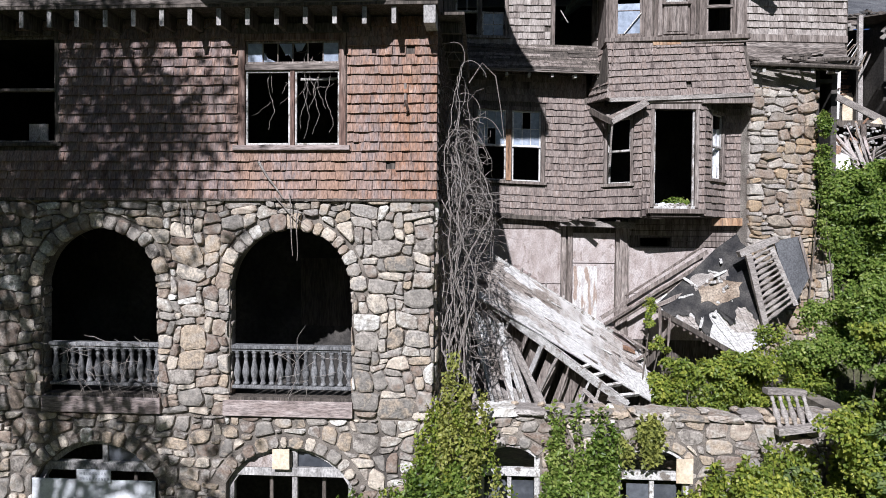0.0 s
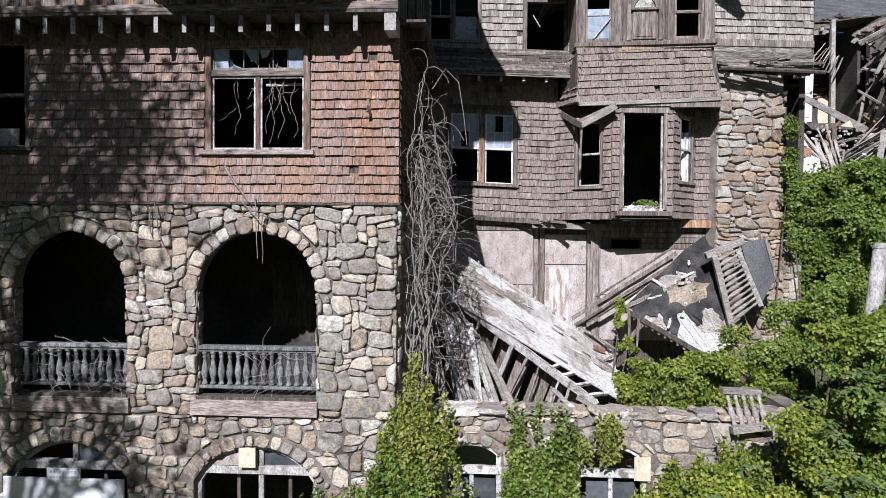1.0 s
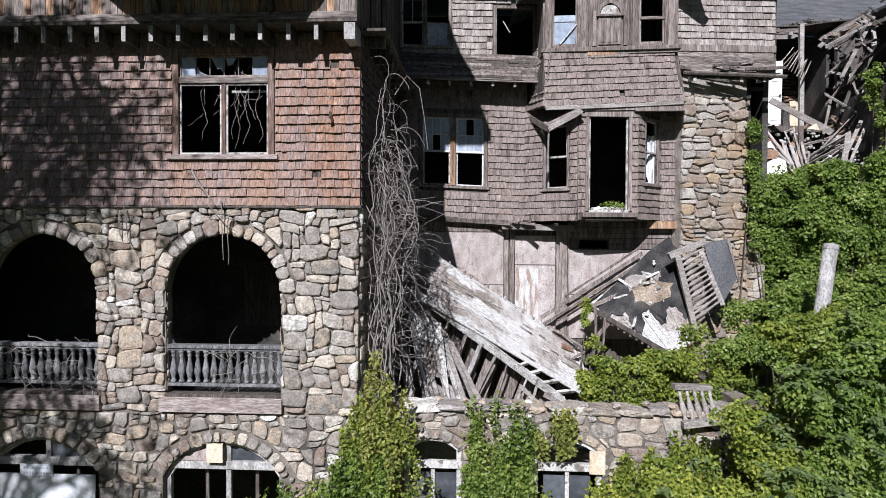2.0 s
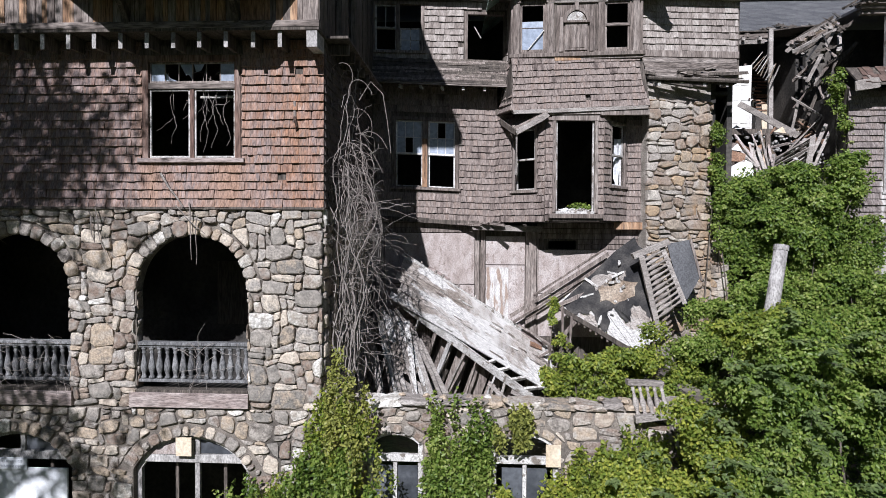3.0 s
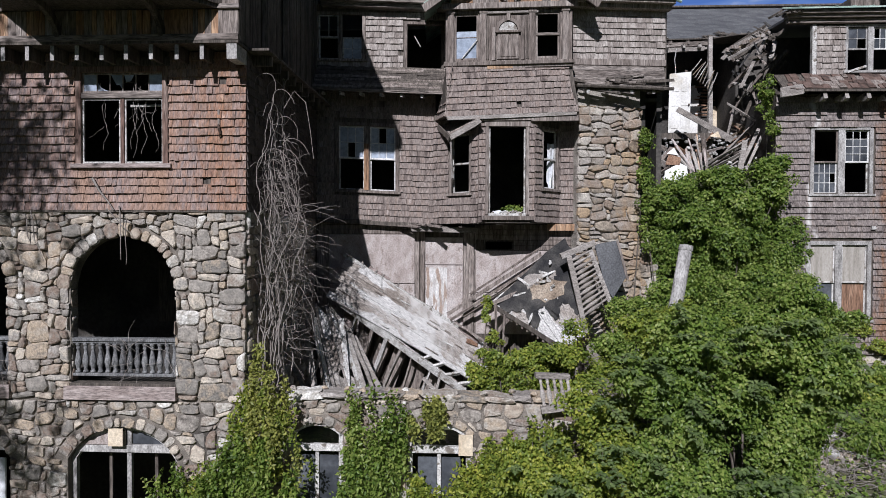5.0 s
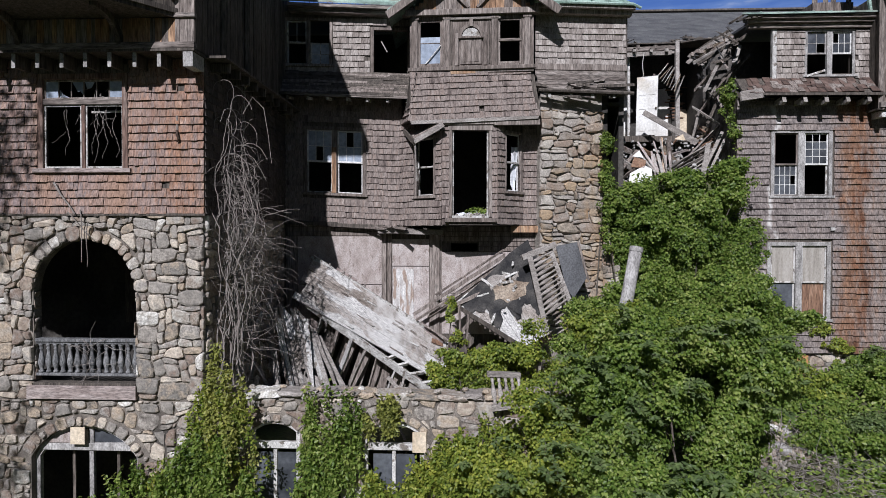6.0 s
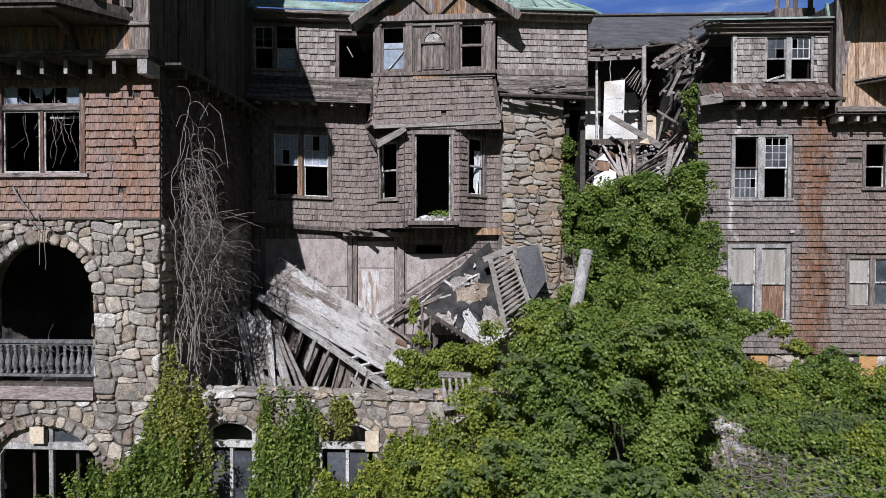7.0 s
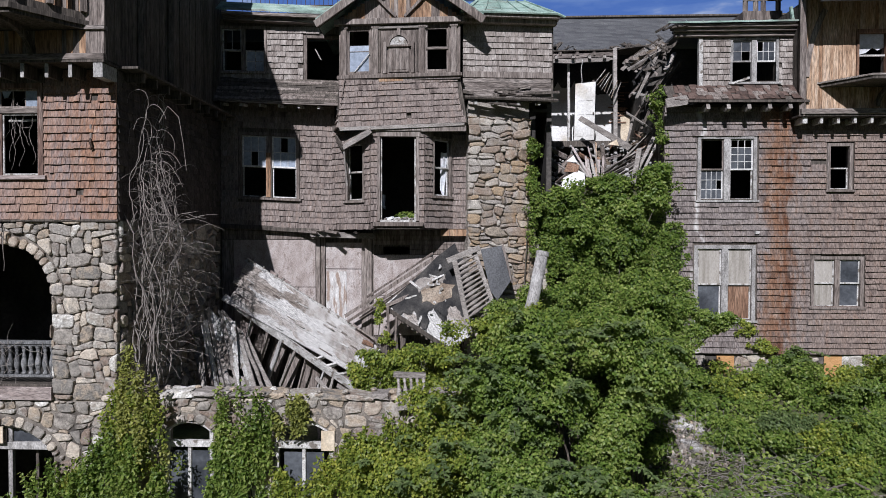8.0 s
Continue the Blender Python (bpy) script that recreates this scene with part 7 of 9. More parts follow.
# tongue-and-groove boards that run along the panel, with ragged ends
for k in range(7):
    t0, t1 = k / 7, (k + 0.985) / 7
    s0, s1 = DR.uniform(-0.015, 0.02) + (0.05 if k in (4, 5) else 0.0), DR.uniform(0.975, 1.01)
    bb, lift, n = Buf(), DR.uniform(-0.006, 0.006), 14
    vs, fs = [], []
    for i in range(n + 1):
        f = s0 + (s1 - s0) * i / n
        e = DR.uniform(-0.003, 0.003) if 0 < i < n else DR.uniform(-0.02, 0.02)
        vs += [on_panel(f, t0 + e, lift), on_panel(f + DR.uniform(-0.004, 0.004), t1 + e, lift), on_panel(f, t1 + e, lift - 0.03), on_panel(f, t0 + e, lift - 0.03)]
    for i in range(n):
        q = i * 4
        fs += [(q + j, q + (j + 1) % 4, q + 4 + (j + 1) % 4, q + 4 + j) for j in range(4)]
    fs += [(3, 2, 1, 0), (n * 4, n * 4 + 1, n * 4 + 2, n * 4 + 3)]
    part("board", bb.add(vs, fs), M_SLAB, ps)
# slivers lifting off the boards
for k in range(16):
    f, t = DR.uniform(0.05, 0.97), DR.uniform(0.04, 0.96)
    d = (PTR - PTL).normalized() * DR.uniform(0.15, 0.5)
    p = on_panel(f, t, 0.012)
    part("paint_flake", Buf().beam(p, p + d + PN * DR.uniform(0.0, 0.02), DR.uniform(0.02, 0.06), 0.006, PN, n=3, rough=0.01, rng=DR), DR.choice((M_GREYWHITE, M_WOODX, M_WOOD)), ps)
part("edge_trim", Buf().beam(on_panel(0.0, -0.02, 0.02), on_panel(0.97, -0.02, 0.02), 0.09, 0.10, (0, 0, 1), n=12, rough=0.012, rng=DR), M_GREYWHITE, ps)
part("end_trim", Buf().beam(on_panel(1.0, 0.0, 0.0), on_panel(1.005, 1.02, 0.0), 0.06, 0.09, PN, n=5, rough=0.016, rng=DR), M_GREYWHITE, ps)
for f in (0.12, 0.22, 0.27, 0.38, 0.5, 0.63):
    part("edge_peg", Buf().beam(on_panel(f, -0.02, 0.0), on_panel(f, -0.07, 0.05), 0.05, 0.05), M_WOODX, ps)
BM0, BM1 = Vector((1.10, 15.72, 5.44)), Vector((4.40, 16.2, 3.00))
part("lower_beam", Buf().beam(BM0, BM1, 0.08, 0.20, (0, -0.3, 1), n=9, rough=0.014, rng=DR), M_GREYWHITE, ps, "long flaking fascia beam")
for f in (0.58, 0.66, 0.76, 0.86):
    q = on_panel(f + 0.05, 0.99, -0.02)
    part("block", Buf().beam(q, BM0.lerp(BM1, f + 0.06), 0.07, 0.12, PN), M_GREYWHITE, ps)
part("red_board", Buf().beam(on_panel(0.80, -0.03, 0.04), on_panel(0.96, 0.10, 0.04), 0.03, 0.16, (0, 0, 1), n=2, rough=0.01, rng=DR), M_BEAM, ps, "pinkish loose board")
part("red_board", Buf().beam(on_panel(0.88, 0.19, 0.03), on_panel(0.955, 0.13, 0.03), 0.03, 0.17, PTL - PBL, n=2, rough=0.01, rng=DR), M_BROWN, ps, "red-brown loose board")
part("red_board", Buf().beam(on_panel(0.17, -0.06, -0.02), on_panel(0.32, -0.05, -0.02), 0.04, 0.14), M_BEAM, ps)
for k in range(7):
    f = 0.13 + 0.115 * k + DR.uniform(-0.02, 0.02)
    a = BM0.lerp(BM1, f) + Vector((0, 0.04, -0.06))
    h = a.z - 2.55
    lean = DR.uniform(0.26, 0.50)
    part("joist", Buf().beam(a, a + Vector((-h * lean, 0.15 * h, -h)), 0.09, DR.choice((0.05, 0.08, 0.12)), (1, -0.4, 0.2), n=4, rough=0.016, rng=DR), (M_WOODX, M_WOOD, M_GREYPAINT)[k % 3], ps)
for k in range(7):
    a = BM0.lerp(BM1, 0.03 + k * 0.137) + Vector((0, 0.42, 0.05))
    b = BM0.lerp(BM1, 0.03 + (k + DR.uniform(0.66, 0.93)) * 0.137) + Vector((0, 0.42, 0.05))
    h = a.z - 2.55
    part("backing_board", Buf().prism([a, b, b + Vector((-h * 0.36, 0.1, -h)), a + Vector((-h * 0.36, 0.1, -h))], (0, 0.03, 0)), DR.choice((M_WOOD, M_BEAM, M_WOOD, M_DARKWOOD)), ps)
lp = thing("fallen_boarding", "large weathered sheet of grey boarding leaning in the wreck", "boarding")
LA, LB, LC = Vector((0.62, 14.3, 5.30)), Vector((0.56, 15.03, 5.64)), Vector((1.36, 15.15, 4.98))
LD, LE = Vector((1.10, 14.1, 2.70)), Vector((2.15, 14.75, 2.85))


def sheet_top(f):
    return LA.lerp(LB, f / 0.35) if f < 0.35 else LB.lerp(LC, (f - 0.35) / 0.65)


for k in range(9):
    f0, f1 = k / 9, (k + DR.uniform(0.82, 0.95)) / 9
    a0, a1, b0, b1 = sheet_top(f0), sheet_top(f1), LD.lerp(LE, f0), LD.lerp(LE, f1)
    cut = DR.uniform(0.0, 0.10)
    a0, a1 = a0.lerp(b0, cut), a1.lerp(b1, cut + DR.uniform(-0.03, 0.03))
    m0, m1 = a0.lerp(b0, 0.55), a1.lerp(b1, 0.55)
    dy = Vector((0, DR.uniform(-0.05, 0.05), 0))
    if k in (4, 6):
        part("board", Buf().prism([a0 + dy, m0 + dy, m1 + dy, a1 + dy], (0.01, 0.03, 0)), M_SLAB, lp)
        part("board", Buf().prism([m0.lerp(b0, 0.16), b0, b1, m1.lerp(b1, 0.22)], (0.01, 0.03, 0)), M_WOODX, lp)
    else:
        part("board", Buf().prism([a0 + dy, b0 + dy, b1 + dy, a1 + dy], (0.01, 0.03, 0)), (M_SLAB, M_GREYWHITE, M_WOODX)[k % 3], lp)
# loose planks round the sheet
for a, b, w in (((1.26, 14.95, 5.12), (1.58, 14.5, 2.9), 0.13), ((1.42, 15.1, 4.85), (2.35, 14.75, 2.8), 0.10), ((1.55, 15.2, 4.62), (2.50, 15.0, 2.8), 0.12), ((0.98, 14.9, 5.42), (1.45, 15.0, 4.80), 0.07), ((0.42, 14.6, 4.9), (0.85, 14.2, 2.8), 0.16), ((0.30, 14.8, 4.4), (0.95, 14.1, 2.7), 0.10), ((0.12, 14.6, 3.9), (0.95, 14.0, 2.8), 0.09), ((0.75, 14.9, 4.2), (0.18, 14.5, 2.8), 0.10), ((0.2, 14.2, 3.3), (1.0, 13.8, 3.05), 0.14), ((3.3, 15.9, 3.4), (4.1, 15.6, 2.7), 0.10), ((3.9, 15.9, 3.2), (4.9, 15.7, 2.75), 0.10)):
    pl = thing("leaning_plank", "grey splintered plank leaning in the wreck", "plank", "wreck planks")
    part("timber", Buf().beam(a, b, 0.04, w, (1, 0, 0.4), n=6, rough=0.014, rng=DR), M_GREYWHITE if w == 0.13 else M_WOODX, pl)
for k in range(40):
    c = Vector((DR.uniform(0.15, 6.8), DR.uniform(13.2, 16.2), 2.62 + DR.uniform(0, 0.35)))
    d = Vector((DR.uniform(-1, 1), DR.uniform(-0.5, 0.5), DR.uniform(-0.15, 0.45))).normalized() * DR.uniform(0.25, 0.7)
    pl = thing("debris_lath", "short broken lath among the wreck", "lath", "wreck laths")
    part("timber", Buf().beam(c - d, c + d, DR.uniform(0.04, 0.12), DR.uniform(0.02, 0.04), n=2, rough=0.012, rng=DR), DR.choice((M_WOODX, M_WOOD, M_GREYWHITE, M_DARKWOOD)), pl)

# second fallen piece: tar-papered deck with torn boards
dk = thing("fallen_deck", "fallen porch deck with torn tar paper over white boards", "roof panel")
A, B, C, D = Vector((7.12, 16.75, 7.08)), Vector((5.12, 16.75, 5.40)), Vector((7.12, 15.95, 4.22)), Vector((7.62, 15.9, 4.75))
E2 = Vector((7.30, 16.2, 6.55))
nrm = (B - A).cross(C - A).normalized()
nrm = nrm if nrm.y < 0 else -nrm
for k in range(11):
    f0, f1 = k / 11, (k + 0.95) / 11
    a0, a1 = A.lerp(B, f0), A.lerp(B, f1)
    c0, c1 = D.lerp(C, min(f0 * 1.6, 1)).lerp(B, max(0, f0 - 0.62) / 0.38 * 0.9), D.lerp(C, min(f1 * 1.6, 1)).lerp(B, max(0, f1 - 0.62) / 0.38 * 0.9)
    c0, c1 = c0 + (c0 - a0).normalized() * DR.uniform(-0.10, 0.12), c1 + (c1 - a1).normalized() * DR.uniform(-0.10, 0.12)
    part("board", Buf().prism([a0, a1, c1, c0], -nrm * 0.03), M_SLAB, dk)


def on_deck(s, t):
    return A + (B - A) * s + (D - A) * t


def patch(name, pts, m, lift, lab=""):
    rag = []
    for (s0, t0), (s1, t1) in zip(pts, pts[1:] + pts[:1]):
        for q in range(4):
            rag.append((s0 + (s1 - s0) * q / 4 + DR.gauss(0, 0.009), t0 + (t1 - t0) * q / 4 + DR.gauss(0, 0.012)))
    poly = [on_deck(s, t) + nrm * lift for s, t in rag]
    b = Buf().prism(poly, -nrm * 0.008)
    part(name, b, m, dk, lab)


patch("tar_paper", [(-0.03, -0.02), (0.98, 0.02), (0.86, 0.20), (0.68, 0.34), (0.61, 0.36), (0.57, 0.60), (0.50, 0.62), (0.46, 0.44), (0.38, 0.47), (0.31, 0.68), (0.24, 0.70), (0.19, 0.57), (0.11, 0.62), (0.04, 0.80), (-0.04, 0.70), (-0.12, 0.62), (-0.14, 0.30)], M_TAR, 0.02, "black torn tar paper")
patch("torn_board", [(0.52, 0.03), (0.58, 0.04), (0.52, 0.17), (0.42, 0.20), (0.32, 0.24), (0.2, 0.29), (0.14, 0.22), (0.3, 0.15)], M_WOODX, 0.03, "pale boards showing through")
patch("rotten_patch", [(0.26, 0.2), (0.5, 0.16), (0.5, 0.3), (0.36, 0.44), (0.14, 0.5), (0.08, 0.42)], M_ROT, 0.03, "brown rotten sheathing")
for k in range(14):
    s, t = DR.uniform(0.05, 0.6), DR.uniform(0.05, 0.5)
    p = on_deck(s, t) + nrm * 0.04
    d = Vector((DR.uniform(-0.3, 0.3), DR.uniform(-0.1, 0.1), DR.uniform(-0.2, 0.2)))
    part("torn_strip", Buf().beam(p, p + d, 0.05, 0.012, nrm, n=3, rough=0.015, rng=DR), M_GREYWHITE, dk)
part("lower_edge", Buf().beam(B + Vector((0, -0.05, -0.05)), C + Vector((0, -0.05, -0.02)), 0.06, 0.12, n=4, rough=0.01, rng=DR), M_DARKWOOD, dk)
for k in range(12):
    p = B.lerp(C, 0.15 + k * 0.07) + Vector((0, 0.02, -0.12))
    part("dentil", Buf().beam(p, p + Vector((0.0, -0.06, -0.02)), 0.06, 0.07), M_WOOD, dk)
# leaning balustrade on the deck
lbal = thing("fallen_balustrade", "grey balustrade section lying aslant on the wrecked deck", "balustrade")
R0, R1, S0, S1 = Vector((7.20, 16.1, 6.66)), Vector((7.63, 15.85, 4.72)), Vector((7.76, 16.2, 6.95)), Vector((8.28, 15.95, 5.52))
part("top_rail", Buf().beam(R0 + Vector((0, -0.05, 0.05)), R1, 0.14, 0.12, (0, -1, 0), n=5, rough=0.006, rng=DR), M_WOODX, lbal)
part("bottom_rail", Buf().beam(S0, S1, 0.12, 0.11, (0, -1, 0), n=5, rough=0.006, rng=DR), M_WOODX, lbal)
part("end_post", Buf().beam((6.98, 16.05, 6.72), (7.90, 16.15, 7.10), 0.16, 0.15, n=4, rough=0.006, rng=DR), M_WOODX, lbal)
for i in range(12):
    f = (i + 0.6) / 12.6
    p, q = R0.lerp(R1, f * 0.86), S0.lerp(S1, f)
    up = (q - p).normalized()
    k = (q - p).length / 0.64
    part("baluster", Buf().lathe([(r * 1.05, z * k) for r, z in BAL], Matrix.Translation(p + Vector((0, -0.02, 0))) @ up.to_track_quat('Z', 'Y').to_matrix().to_4x4()), M_WOODX, lbal, smooth=True)
ss = thing("slate_sheet", "grey slate-covered roof scrap leaning on the chimney", "roof scrap")
part("sheet", Buf().prism([(7.93, 16.35, 7.04), (8.56, 16.45, 7.16), (8.80, 16.4, 6.16), (8.40, 16.15, 5.60), (8.2, 16.15, 5.9)], (0, 0.05, 0)), M_SLATE, ss)
part("edge", Buf().beam((8.56, 16.42, 7.16), (8.84, 16.38, 6.1), 0.05, 0.06, n=3, rough=0.01, rng=DR), M_WOOD, ss)
# long laths of the torn eave leaning on the door wall
for a, b, w in (((3.9, 17.0, 5.02), (6.55, 16.95, 6.76), 0.10), ((4.0, 16.95, 4.88), (6.35, 16.9, 6.42), 0.07), ((4.35, 17.05, 4.95), (6.1, 17.0, 6.16), 0.06), ((4.55, 17.1, 5.6), (6.5, 17.08, 6.9), 0.05), ((5.0, 16.6, 5.3), (6.2, 16.7, 5.85), 0.09), ((5.05, 16.6, 4.3), (5.7, 16.55, 5.05), 0.10), ((5.25, 16.5, 5.35), (5.28, 16.5, 4.2), 0.06), ((5.5, 16.5, 5.1), (5.45, 16.5, 4.0), 0.05), ((4.6, 16.8, 3.9), (5.35, 16.6, 4.4), 0.06), ((4.2, 16.9, 4.75), (5.1, 16.7, 4.22), 0.05)):
    pl = thing("leaning_lath", "long weathered lath leaning across the wreck", "lath", "long laths")
    part("timber", Buf().beam(a, b, 0.05, w, (0, 0, 1), n=5, rough=0.012, rng=DR), M_WOOD, pl)
# splintered porch joists still hanging under the bay
for k in range(7):
    x = 2.5 + k * 0.30 + DR.uniform(-0.1, 0.1)
    pl = thing("hanging_board", "broken board hanging under the bay", "board", "hanging porch boards")
    part("timber", Buf().beam((x, 17.35, 7.55 + DR.uniform(-0.05, 0.1)), (x + DR.uniform(-0.7, 0.7), 16.9 + DR.uniform(-0.2, 0.2), 7.5 + DR.uniform(-0.22, 0.12)), 0.10, 0.05, n=3, rough=0.012, rng=DR), DR.choice((M_WOOD, M_DARKWOOD, M_BROWN)), pl)
pc = thing("porch_column", "grey round column leaning out of the shrubs", "column")
part("shaft", Buf().tube([(8.7, 12.45, 4.5), (9.08, 12.75, 5.95), (9.31, 12.95, 7.0)], 0.145, 0.14, 14), M_GREYPAINT, pc, smooth=True)
part("cap", Buf().tube([(9.305, 12.945, 6.96), (9.325, 12.96, 7.07)], 0.155, 0.15, 14), M_GREYPAINT, pc)


# ---- plants ----
def leaf_mesh(name, pos, nrm, size, material, rng, long=1.35):
    """Many small folded leaves; pos and nrm are n x 3 arrays, size n."""
    n = len(pos)
    nrm = nrm / np.maximum(np.linalg.norm(nrm, axis=1, keepdims=True), 1e-6)
    ref = rng.normal(size=(n, 3))
    ref[:, 2] -= 0.6
    t = ref - nrm * np.sum(ref * nrm, axis=1, keepdims=True)
    t /= np.maximum(np.linalg.norm(t, axis=1, keepdims=True), 1e-6)
    s = np.cross(nrm, t)
    L, W = (size * long)[:, None], (size * 0.52)[:, None]
    fold = nrm * W * 0.4
    v = np.empty((n, 4, 3))
    v[:, 0] = pos
    v[:, 1] = pos + t * L * 0.48 + s * W + fold
    v[:, 2] = pos + t * L - nrm * L * 0.10
    v[:, 3] = pos + t * L * 0.48 - s * W + fold
    f = np.array([[0, 1, 2], [0, 2, 3]])
    loops = (np.arange(n)[:, None, None] * 4 + f[None]).reshape(-1)
    me = bpy.data.meshes.new(name)
    me.vertices.add(n * 4)
    me.vertices.foreach_set("co", v.reshape(-1))
    me.loops.add(n * 6)
    me.loops.foreach_set("vertex_index", loops.astype(np.int32))
    me.polygons.add(n * 2)
    me.polygons.foreach_set("loop_start", (np.arange(n * 2) * 3).astype(np.int32))
    me.update(calc_edges=True)
    me.materials.append(material)
    return me


def lobes(blobs, rng, k=9):
    """Break a few large ellipsoids into many lobes, so that the outline is uneven."""
    out = []
    for b in blobs:
        for _ in range(k):
            d = rng.normal(size=3)
            d /= np.linalg.norm(d)
            d[1] = -abs(d[1]) if rng.random() < 0.7 else d[1]
            q = rng.uniform(0.5, 0.98)
            f = rng.uniform(0.22, 0.5)
            out.append((b[0] + d[0] * b[3] * q, b[1] + d[1] * b[4] * q, b[2] + d[2] * b[5] * q, b[3] * f * 1.15, b[4] * f, b[5] * f * 0.8))
    return out


def inside(x, z, poly):
    r = False
    for i in range(len(poly)):
        (a, b), (c, e) = poly[i], poly[i - 1]
        if (b > z) != (e > z) and x < (c - a) * (z - b) / (e - b) + a:
            r = not r
    return r


def edge_dist(x, z, poly):
    m = 9.0
    for i in range(len(poly)):
        a, b = Vector(poly[i]), Vector(poly[i - 1])
        p, d = Vector((x, z)), b - a
        t = min(max((p - a).dot(d) / max(d.length_squared, 1e-6), 0), 1)
        m = min(m, (p - a - d * t).length)
    return m


def drape(name, label, poly, y, bulge, clumps, per, material, seed, size=(0.06, 0.11), r=(0.10, 0.22), lean=0.0, gaps=-0.12, stems=6):
    """A creeper that hangs over a wall or bank within an outline."""
    rng = np.random.default_rng(seed)
    pr = random.Random(seed)
    xs, zs = [p[0] for p in poly], [p[1] for p in poly]
    cen = []
    while len(cen) < clumps:
        x, z = pr.uniform(min(xs), max(xs)), pr.uniform(min(zs), max(zs))
        if not inside(x, z, poly) or noise.noise(Vector((x * 2.2, z * 1.0, seed))) < gaps:
            continue
        d = edge_dist(x, z, poly)
        if pr.random() > d / 0.22 + 0.12:
            continue
        n = noise.noise(Vector((x * 0.9, z * 0.9, seed + 5.5)))
        cen.append((x, y - bulge * (min(1, d / (bulge * 1.4 + 0.1)) ** 0.6 + 0.8 * n) + lean * (z - min(zs)) - pr.uniform(0, 0.06), z))
    cen = np.array(cen)
    t = thing(name, label, "creeper", at=(float(cen[:, 0].mean()), y, min(zs)))
    o = np.array(t.location)
    cr = rng.uniform(*r, clumps)
    e = rng.normal(size=(clumps, per, 3))
    e /= np.linalg.norm(e, axis=2, keepdims=True)
    e *= (cr[:, None] * rng.uniform(0.2, 1.0, (clumps, per)) ** 0.6)[:, :, None] * np.array([1.0, 0.7, 1.15])
    pos = (cen[:, None] + e).reshape(-1, 3)
    nr = np.array([-0.1, -0.7, 0.5]) + rng.normal(size=pos.shape) * 0.65 + (e / cr[:, None, None]).reshape(-1, 3) * 0.35
    ob = new("leaves", leaf_mesh("leaves", pos - o, nr, rng.uniform(*size, len(pos)), material, rng))
    ob.parent = t
    tagged(ob, kind="stuff")
    st = Buf()
    for k in range(stems):
        q = Vector(cen[pr.randrange(len(cen))]) + Vector((0, 0.05, 0))
        a = Vector((q.x + pr.uniform(-0.3, 0.3), y + 0.05, min(zs)))
        st.tube([a, a.lerp(q, 0.3) + Vector((pr.uniform(-0.1, 0.1), 0, 0)), a.lerp(q, 0.7) + Vector((pr.uniform(-0.1, 0.1), 0, 0)), q], 0.016, 0.006, 5)
    if st.v:
        tagged(part("runner_growth", local(t, st), M_BARK, t), kind="stuff")
    return t


def strands(name, label, poly, y, bulge, count, material, seed, size=(0.042, 0.078), length=(0.4, 1.5), thick=0.10, gaps=-0.08, close=2.6):
    """A creeper of many separate hanging and climbing runners, with the wall showing between them."""
    rng = np.random.default_rng(seed)
    pr = random.Random(seed)
    xs, zs = [p[0] for p in poly], [p[1] for p in poly]
    pos, st, k = [], Buf(), 0
    while k < count:
        x, z = pr.uniform(min(xs), max(xs)), pr.uniform(min(zs), max(zs))
        if not inside(x, z, poly) or noise.noise(Vector((x * close, z * 0.9, seed))) < gaps:
            continue
        k += 1
        d = min(edge_dist(x, z, poly), 0.5)
        dep = y - 0.03 - bulge * (d / 0.5) ** 0.7 * pr.uniform(0.3, 1.0)
        ln, run = pr.uniform(*length), [Vector((x, dep, z))]
        for i in range(int(ln / 0.05)):
            p = run[-1] + Vector((pr.gauss(0, 0.016), pr.gauss(0, 0.01), -0.05))
            run.append(p)
            if not inside(p.x, p.z, poly) and pr.random() < 0.12:
                break
            for _ in range(pr.choice((3, 4, 5, 6))):
                pos.append((p.x + pr.gauss(0, thick * 0.6), p.y - abs(pr.gauss(0, 0.05)), p.z + pr.gauss(0, 0.05)))
        if k % 4 == 0 and len(run) > 3:
            st.tube(run[::3] + [run[-1]], 0.006, 0.004, 4)
    pos = np.array(pos)
    t = thing(name, label, "creeper", at=(float(pos[:, 0].mean()), y, min(zs)))
    o = np.array(t.location)
    nr = np.array([-0.12, -0.65, 0.35]) + rng.normal(size=pos.shape) * 1.1
    ob = new("leaves", leaf_mesh("leaves", pos - o, nr, rng.uniform(*size, len(pos)), material, rng, 1.75))
    ob.parent = t
    tagged(ob, kind="stuff")
    tagged(part("runner_growth", local(t, st), M_BARK, t), kind="stuff")
    return t


